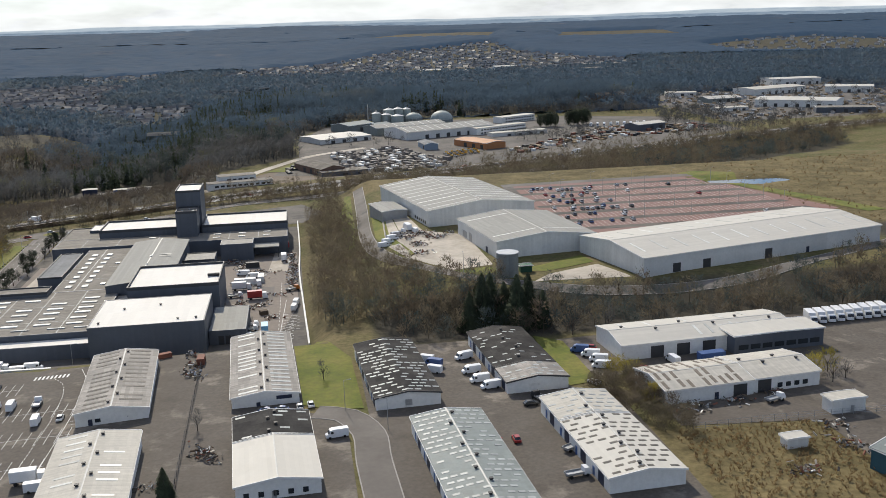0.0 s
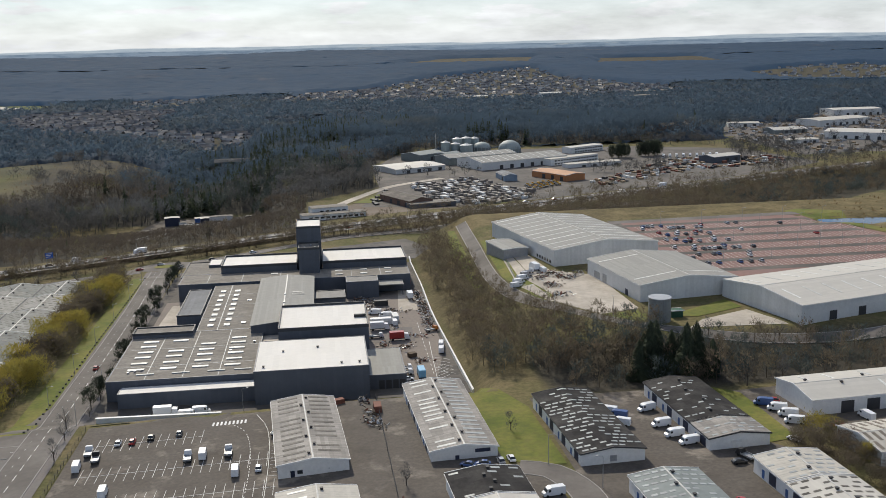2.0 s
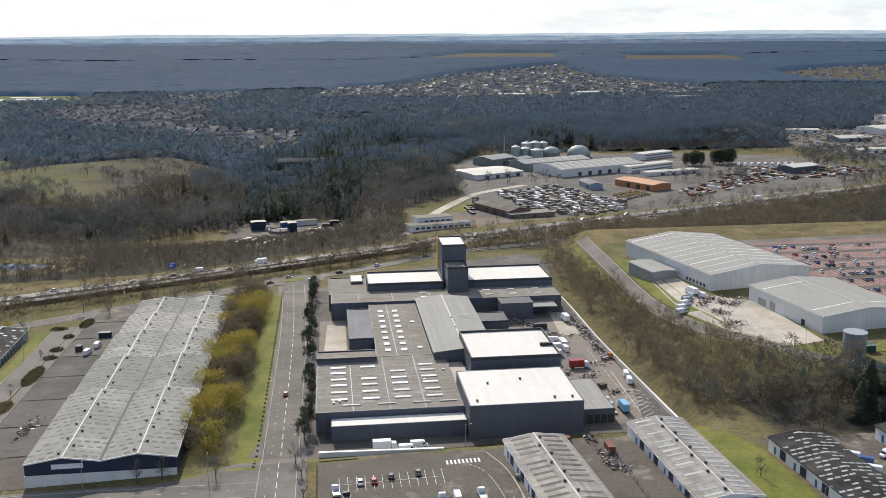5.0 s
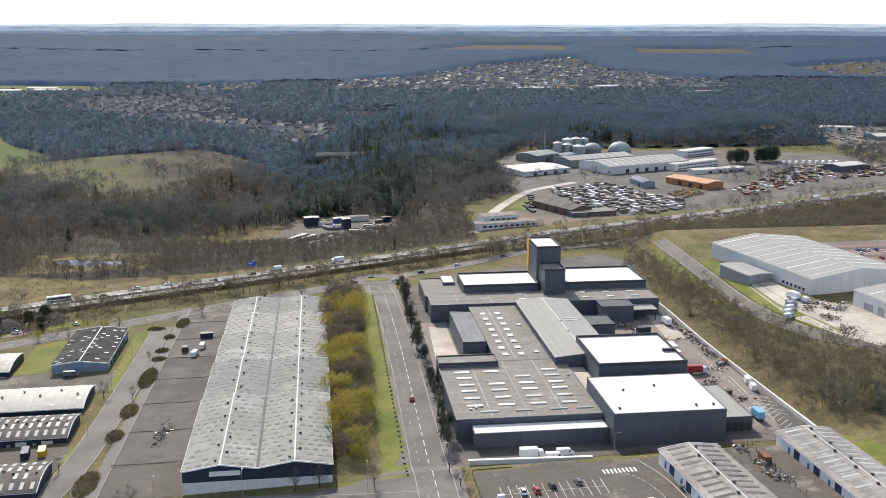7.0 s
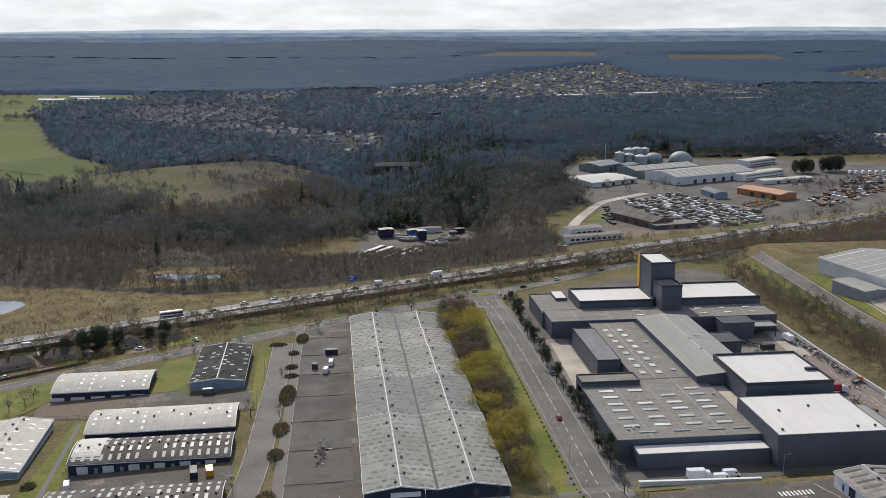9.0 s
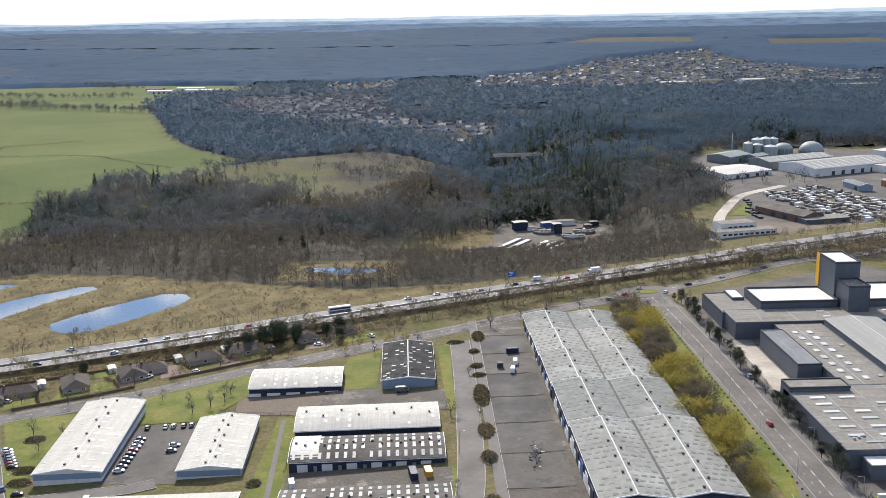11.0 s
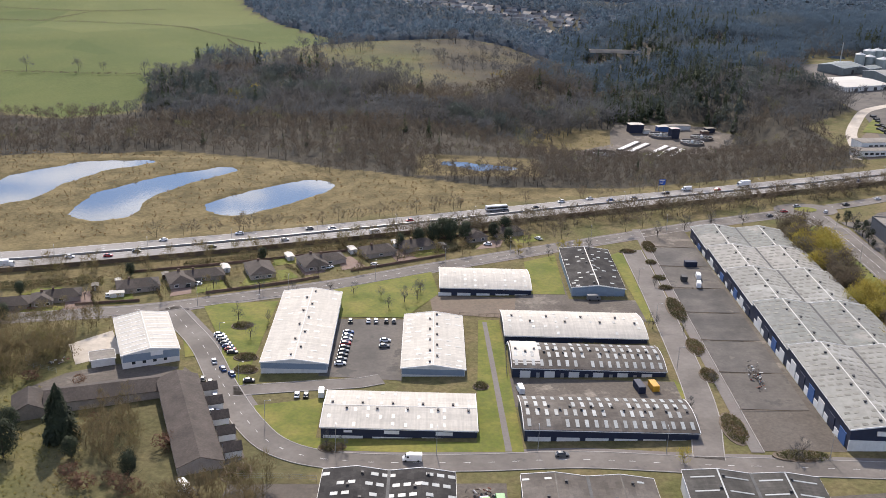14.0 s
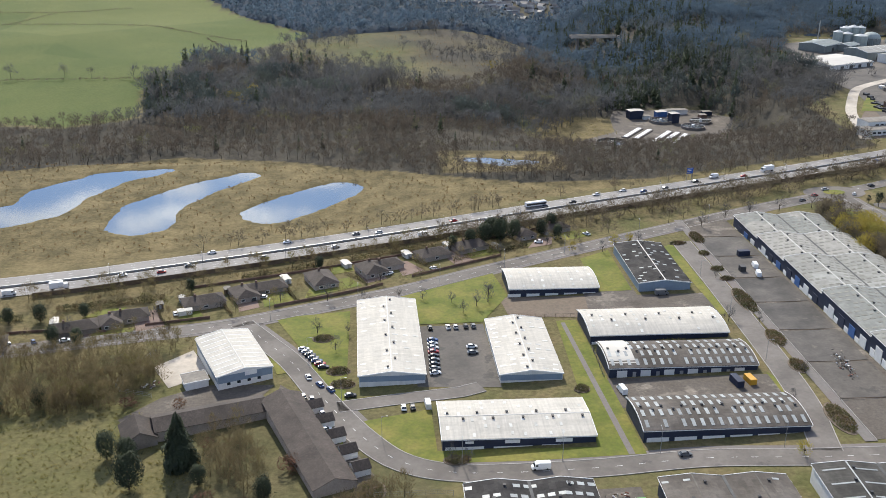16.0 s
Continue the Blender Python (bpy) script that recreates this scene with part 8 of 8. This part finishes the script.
for r in range(5):
    for k in range(5):
        street_lamp(140 + k * 24, 446 + r * 22, 9, 0)
sign = thing("motorway_sign", -208, 592, 20, "blue motorway direction sign on posts", "road sign")
for s in (-1.6, 1.6):
    part("post", boxes((s - 0.12, s + 0.12, -0.12, 0.12, -1, 5)), STEEL, sign)
part("board", boxes((-2.2, 2.2, -0.28, -0.14, 3.6, 7.0)), mat("sign_blue", (0.02, 0.10, 0.42), 0.5), sign)
for k in range(3):
    part("lettering", boxes((-1.7, 1.5 - k * 0.6, -0.31, -0.285, 6.2 - k * 0.9, 6.5 - k * 0.9)), LINE, sign)


# fences
def fence(points, height, label, space=3.0, material=STEEL):
    ob = thing("fence", 0, 0, 0, label, "fence", "fences", z=0)
    line = smooth_line(points, 1.5)
    run = space
    me = shared_box(0.1, 0.1, height + 0.4, material, "post")
    last = None
    rails = bmesh.new()
    for a, b in zip(line, line[1:]):
        run += (b - a).length
        if run >= space:
            run = 0
            piece("post", me, ob, pose(a.x, a.y, G(a.x, a.y) - 0.4))
            if last:
                for f in (0.25, 0.6, 0.95):
                    add_tube(rails, (last.x, last.y, G(last.x, last.y) + height * f), (a.x, a.y, G(a.x, a.y) + height * f), 0.035, 0.035, 4)
            last = a
    tagged(part("rail", rails, material, ob), kind="stuff")
    return ob


fence([(-122, 200), (-122.5, 260), (-122.5, 304)], 1.6, "dark railing along the car park edge", material=DARK_METAL)
fence([(-32, 200), (-33, 250), (-34, 316)], 1.9, "grey palisade fence between unit yards", material=DARK_METAL)
fence([(92, 213), (120, 214), (150, 213)], 1.8, "mesh fence along the rough field")
fence([(-307, 352), (-306, 405)], 1.6, "low dark fence beside the footpath", material=DARK_METAL)
fence([(-336, 408), (-320, 406), (-300, 405)], 1.6, "dark timber fence of a yard", material=TIMBER)
fence([(-386, 287), (-370, 287), (-362, 286)], 1.8, "steel palisade gate line")
fence([(-470, 388), (-478, 362), (-462, 352)], 1.8, "fence round a concrete pad")
fence([(40, 480), (37, 425), (44, 392)], 1.8, "mesh fence round the loading yard")
for points in ([(-560, 404), (-520, 412), (-494, 409)], [(-480, 414), (-455, 419)], [(-430, 428), (-400, 440), (-385, 448)], [(-372, 456), (-345, 470), (-330, 478)], [(-470, 452), (-430, 464), (-380, 482)], [(-380, 482), (-330, 504), (-296, 520)]):
    ob = thing("garden_wall", 0, 0, 0, "low brown garden wall or fence of a bungalow plot", "garden wall", "garden walls", z=0)
    strip("wall", points, 0.15, -0.15, -0.4, BRICK, ob, height=1.5)
for k in range(7):
    y = 330 + k * 27
    ob = thing("bay_divider", -222, y, 0, "low dark fence between parking lots", "fence", "lot dividers")
    part("rail", boxes((-11, 11, -0.04, 0.04, 0.28, 0.42)), TIMBER, ob)
    for i in range(6):
        part("post", boxes((-11 + i * 4.4 - 0.06, -11 + i * 4.4 + 0.06, -0.08, 0.08, -0.4, 0.5)), TIMBER, ob)
DARK_LOT = mat("newer_dark_asphalt", (0.085, 0.08, 0.075), 0.9, 0.3, 0.07, 0.8, 0.01, tint=(0.11, 0.1, 0.09), patches=((0.15, 0.135, 0.118), 0.12, 0.63))
for k, material in enumerate((ASPHALT, DARK_LOT, DARK_LOT, DARK_LOT, ASPHALT, DARK_LOT, YARD)):
    area("lot_surface", [(-232.4, 330.6 + k * 27), (-210.8, 330.6 + k * 27), (-210.8, 356.4 + k * 27), (-232.4, 356.4 + k * 27)], 0.2, material)
area("footway", [(-236.6, 304), (-233, 304), (-233, 520), (-236.6, 520)], 0.19, FOOTWAY)
tagged(strip("kerb", [(-232.8, 304), (-232.8, 410), (-232.8, 520)], 0.12, -0.12, 0.15, KERB, height=0.2), kind="structure")


# skips, containers, crates and scrap
def container(x, y, rot, material, label, l=6.1, w=2.44, h=2.6, group="containers"):
    ob = thing("container", x, y, rot, label, "container", group)
    part("body", boxes((-l / 2, l / 2, -w / 2, w / 2, 0.05, h, 0.05)), material, ob)
    for i in range(6):
        u = -l / 2 + (i + 0.5) * l / 6
        part("rib", boxes((u - 0.08, u + 0.08, -w / 2 - 0.05, w / 2 + 0.05, 0.2, h - 0.1)), material, ob)
    return ob


container(118, 262, 5, PAINTS["blue"], "blue steel shipping container beside the unit", 8, 3)
container(-263, 344, 100, NAVY, "dark container in the service yard")
container(-258, 345, 100, PAINTS["yellow"], "yellow topped skip in the service yard", 5, 2.4, 2.2)
container(-219, 466, 5, NAVY, "dark open container on a parking lot", 5.5)
container(-226, 447, 90, DARK_METAL, "small dark container on a parking lot", 3)
container(-46, 305, 20, RUST, "rusty red skip of scrap", 4, 2, 1.6)
container(-34, 296, 90, RUST, "rust red open steel skip", 5, 2.3, 2.2)
container(42, 215, 20, PAINTS["red"], "red covered skip on the yard", 4, 2.2, 1.8)
container(-310, 262, 5, PAINTS["sky"], "long blue and white lorry trailer body", 13, 2.6, 3.4)
container(-312, 274, 95, PAINTS["green"], "green steel waste compactor on the yard", 6, 2.4, 2.8)
sr = random.Random(9)
SCRAP = [PALE_CLAD, STEEL, RUST, DARK_METAL, TIMBER, TIMBER, CONCRETE, YARD]


def heap(x, y, rx, ry, n, label, high=1.2):
    ob = thing("scrap_heap", x, y, sr.uniform(0, 90), label, "scrap", "scrap heaps")
    mats = {}
    for i in range(n):
        m = sr.choice(SCRAP)
        bm = mats.setdefault(m.name, (bmesh.new(), m))[0]
        u, v = sr.gauss(0, rx / 2), sr.gauss(0, ry / 2)
        made = bmesh.ops.create_cube(bm, size=1, matrix=pose(u, v, sr.uniform(0.1, high), sr.uniform(-40, 40), sr.uniform(-40, 40), sr.uniform(0, 180)) @ Matrix.Diagonal((sr.uniform(0.25, 1.6), sr.uniform(0.15, 0.6), sr.uniform(0.08, 0.4), 1)))
    for bm, m in mats.values():
        tagged(part("scrap", bm, m, ob), kind="stuff")


for x, y, rx, ry, n in ((-35.5, 284, 2, 5, 50), (-35.5, 292, 2, 5, 40), (-38, 305, 4, 2, 20), (-27, 224, 3, 6, 70), (-37, 208, 2, 6, 30), (98, 226, 6, 3, 60), (110, 228, 5, 3, 30), (122, 232, 6, 3, 30), (107, 186, 4, 3, 40), (124, 196, 3, 8, 50), (126, 208, 3, 4, 30), (-221, 354, 8, 2.5, 60), (-316, 279, 5, 3, 40), (-322, 272, 4, 4, 40), (-20, 430, 5, 8, 60), (-26, 408, 3, 6, 50), (-12, 390, 3, 5, 25), (-32, 452, 5, 5, 50), (50, 415, 5, 5, 60), (60, 428, 5, 4, 60), (48, 398, 5, 4, 50), (66, 436, 4, 4, 40), (-398, 279, 3, 3, 30), (-466, 360, 4, 2, 20)):
    heap(x, y, rx, ry, int(n * 1.2), "mixed heap of scrap, pallets and offcuts")

# the builders' yards on the far side: stacks, boxes and parked plant as one litter of pieces
def clear_of_sheds(where, gap=2.0):
    for x, y, rot, W, L, *_ in FAR_SHEDS:
        c, s = math.cos(radians(rot)), math.sin(radians(rot))
        where = without(where, lambda u, v: (abs((u - x) * c + (v - y) * s) < W / 2 + gap) & (abs((v - y) * c - (u - x) * s) < L / 2 + gap))
    return where


stacks = clear_of_sheds(scatter([(24, 850), (86, 880), (96, 836), (122, 790), (118, 756), (76, 730), (56, 742), (36, 768)], 6.0, 0.82, 0.3))
breakers = clear_of_sheds(scatter([(186, 800), (240, 840), (300, 880), (400, 905), (415, 960), (360, 965), (300, 960), (262, 915), (180, 830)], 6.5, 0.62))
rows = clear_of_sheds(scatter([(-14, 752), (-6, 790), (6, 830), (2, 800), (-2, 770), (-8, 752)], 4.6, 0.8))
far2 = clear_of_sheds(scatter(FAR_ESTATE, 11, 0.5), 4.0)
TAN_STOCK = mat("tan_timber_stock", (0.33, 0.24, 0.15), 0.9, 0.3, 0.2, 1.0)
for where, tone, lo, hi, long, label in ((stacks[::2], FOOTWAY, 1.6, 3.2, 8, "pale grey crates and cabins stacked in a builders' yard"), (stacks[1::4], PALE_CLAD, 1.4, 2.8, 7, "white cabins and wrapped pallets in a builders' yard"), (stacks[3::4], CONCRETE, 1.0, 2.4, 7, "stacked slabs and pallets in a builders' yard"), (breakers[::4], RUST, 1.0, 2.6, 6, "rust coloured stock in a scrap yard"), (breakers[1::4], DARK_METAL, 1.0, 2.4, 5, "dark stock and parked plant in a scrap yard"), (breakers[2::4], TAN_STOCK, 0.8, 2.2, 7, "tan timber and earth-coloured stock in a yard"), (breakers[3::4], PALE_CLAD, 1.0, 2.4, 5, "pale stock in a scrap yard"), (rows, DARK_METAL, 1.2, 1.6, 4.6, "dark parked cars beside the brick workshop"), (far2[::2], PAINTS["silver"], 1.2, 3.0, 7, "distant parked lorries and stock"), (far2[1::2], TAN_STOCK, 1.0, 2.4, 6, "distant tan stock in yards")):
    v, f = [], []
    for x, y in where:
        a, l, w, h, z = radians(28 + sr.choice((0, 90)) + sr.uniform(-6, 6)), sr.uniform(0.5, 1.0) * long, sr.uniform(2, 3.2), sr.uniform(lo, hi), G(x, y)
        c, s, b = math.cos(a), math.sin(a), len(v)
        for t in (-0.3, h):
            for p, q in ((-l, -w), (l, -w), (l, w), (-l, w)):
                v.append((x + (p * c - q * s) / 2, y + (p * s + q * c) / 2, z + t))
        f += [(b + 4, b + 5, b + 6, b + 7)] + [(b + i, b + (i + 1) % 4, b + 4 + (i + 1) % 4, b + 4 + i) for i in range(4)]
    tagged(shape("yard_stock", v, f, tone), label, "stock", kind="stuff")
for k in range(18):
    park("flat", "yellow", 124 + (k % 6) * 5.2 + sr.uniform(-1, 1), 800 + (k // 6) * 11 + (k % 6) * 3 + sr.uniform(-2, 2), 40 + sr.uniform(-25, 25), 0.2, "yellow plant")
for k in range(9):
    park("truck", "white", 300 + k * 7, 978 - k * 0.4, 250 + sr.uniform(-4, 4), 0.2, "lorries in a far yard")

# hedges and the long timber fence between the gardens and the motorway
back_fence = thing("fence", 0, 0, 0, "long dark timber fence behind the bungalow gardens", "fence", "fences", z=0)
strip("fence_panel", MW[2:6], -15.2, -15.5, -0.3, TIMBER, back_fence, height=2.4)


def hedge(points, wide, high, label, material=None):
    ob = thing("hedge", 0, 0, 0, label, "hedge", "garden hedges", z=0)
    line = smooth_line(points, 1.0)
    g = np.random.default_rng(int(abs(points[0][0] * 7)))
    mids = []
    for q in line:
        for _ in range(int(26 * wide * high / 2)):
            u, v = g.uniform(-wide / 2, wide / 2), g.uniform(-0.5, 0.5)
            mids.append((q.x + v, q.y + u, G(q.x, q.y) + g.uniform(0.05, high)))
    mids = np.array(mids)
    tagged(bulk("foliage", (mids[:, None] + g.normal(0, 0.22, (len(mids), 3, 3))).reshape(-1, 3), 3, material or SHRUB, ob), kind="stuff")


for points, wide, high in (([(-515, 396), (-500, 399), (-484, 404)], 1.2, 1.3), ([(-520, 432), (-500, 436), (-478, 440)], 2.0, 3.0), ([(-478, 428), (-474, 418), (-470, 412)], 1.2, 1.5), ([(-455, 440), (-450, 428), (-446, 420)], 1.2, 1.6), ([(-428, 452), (-424, 440), (-420, 432)], 1.4, 1.6), ([(-402, 462), (-396, 456), (-392, 449)], 1.2, 1.4), ([(-372, 478), (-366, 470), (-360, 462)], 1.2, 1.4), ([(-352, 474), (-340, 480), (-330, 484)], 1.4, 1.5), ([(-330, 482), (-322, 488), (-316, 490)], 1.6, 1.8), ([(-560, 416), (-548, 420), (-532, 424)], 1.8, 2.6), ([(-448, 462), (-430, 468), (-414, 474)], 1.6, 2.2), ([(-400, 480), (-380, 488), (-360, 496)], 1.6, 2.2)):
    hedge(points, wide, high, "clipped evergreen hedge round a bungalow garden")


# garden sheds and greenhouses behind the bungalows
for x, y, rot, w, l, m, label in ((-478, 432, 20, 2.6, 3.4, TIMBER, "brown timber garden shed behind a bungalow"), (-470, 438, 20, 2.4, 3.0, PALE_CLAD, "pale garden shed with flat roof"), (-452, 446, 25, 2.6, 3.2, TIMBER, "small brown timber garden shed"), (-428, 456, 25, 3.0, 6.0, WHITE_WALL, "white flat-roofed garage beside a bungalow"), (-402, 472, 25, 3.0, 6.0, PALE_CLAD, "grey flat-roofed garage beside a bungalow"), (-374, 482, 25, 3.0, 5.5, WHITE_WALL, "white rendered garage beside a bungalow"), (-354, 492, 25, 3.0, 5.5, PALE_CLAD, "grey flat-roofed garage in a garden"), (-332, 489, 25, 2.8, 3.4, TIMBER, "timber garden shed among conifers"), (-517, 418, 15, 3.0, 6, WHITE_WALL, "white garage with pale roof"), (-466, 424, 110, 3.0, 5.5, WHITE_WALL, "white garage beside a drive")):
    shed("garden_shed", label, x, y, rot, w, l, 2.1, 0.3, ROOF_CREAM if m is not TIMBER else FELT, m, "shed", fascia=None, ridge=None, doors=[("door", "S", 0, 0.9, 0, 1.9, STEEL)])

# dark stone bollards along the roadside lawn
for k in range(52):
    ob = boxes((-0.3, 0.3, -0.3, 0.3, -0.3, 0.55, 0.08))
    b = part("bollard", ob, DARK_METAL)
    b.matrix_basis = pose(-141.6, 306 + k * 4.2, G(-141.6, 306 + k * 4.2) + 0.1, 0, 0, 13 * k)
    tagged(b, "squat dark stone bollard on the roadside lawn", "bollard", "roadside bollards")

# the crowded east yard of the factory
area("yard_slab", [(-17, 430), (-8.4, 430), (-6.2, 463), (-14.3, 468)], 0.17, CONCRETE)
area("yard_slab", [(-33, 384), (-14, 384), (-13.5, 404), (-33, 406)], 0.17, FOOTWAY)
for kind, c, x, y, rot in (("van", "white", -4.6, 375, 80), ("van", "white", -5.4, 368, 80), ("truck", "sky", -16, 341, 92), ("truck", "white", -10, 451, 92), ("truck", "red", -9, 477, 95), ("van", "white", -27.6, 427, 170), ("van", "white", -23.4, 421, 175), ("van", "white", -20.3, 409, 95), ("truck", "white", -27, 402, 2), ("flat", "white", -29, 391, 5), ("flat", "silver", -13.4, 486, 92), ("flat", "white", -21.2, 349, 3), ("flat", "white", -21.4, 344, 3), ("car", "white", -21, 338, 5), ("flat", "orange", -6, 396, 30), ("car", "grey", -6.3, 459, 80)):
    park(kind, c, x, y, rot)
container(-24, 441, 4, DARK_METAL, "dark steel container in the factory yard", 6.1)
container(-17, 364, 20, TIMBER, "stack of brown crates in the factory yard", 3, 2.4, 1.8)
container(-19.5, 416, 92, PALE_CLAD, "pale site cabin in the factory yard", 7, 2.6, 2.7)
container(-26, 411, 3, TRIM, "white site cabin in the factory yard", 9, 2.8, 2.8)
for k in range(13):
    heap(-6.2 + sr.uniform(-1, 1), 404 + k * 4.6, 2.4, 2.6, 26, "heap of machine parts and pallets along the yard wall", 1.6)
for x, y in ((-22, 372), (-27, 380), (-18, 376), (-30, 436), (-29, 446), (-14, 358)):
    heap(x, y, 3, 2.5, 30, "loose stock and offcuts in the factory yard", 1.4)
dashes("yard_line", [(-10.6, 410), (-10.9, 380), (-11.2, 340)], 0, 0.19, LINE, 2.4, 2.2, 0.1)
for k in range(5):
    tagged(strip("bay_line", [(-9.6, 362 - k * 4), (-6, 360 - k * 4), (-3.6, 358 - k * 4)], 0.09, -0.09, 0.185, LINE), kind="structure")
tagged(strip("bay_line", [(-8.6, 382), (-9.6, 360), (-10.6, 338)], 0.09, -0.09, 0.185, LINE), kind="structure")

# vans and stock in the loading yard behind the big stores
for kind, c, x, y, rot in (("van", "white", 39.6, 431, 20), ("van", "white", 37, 427, 20), ("van", "white", 35, 423, 20), ("truck", "white", 48, 446, 100), ("van", "white", 51, 441, 100), ("flat", "white", 44, 440, 30), ("van", "silver", 42, 435, 20)):
    park(kind, c, x, y, rot)
for x, y in ((50, 433), (54, 437), (46, 428), (56, 430)):
    heap(x, y, 3.5, 2.5, 34, "stacked pallets and cages in the loading yard", 1.8)
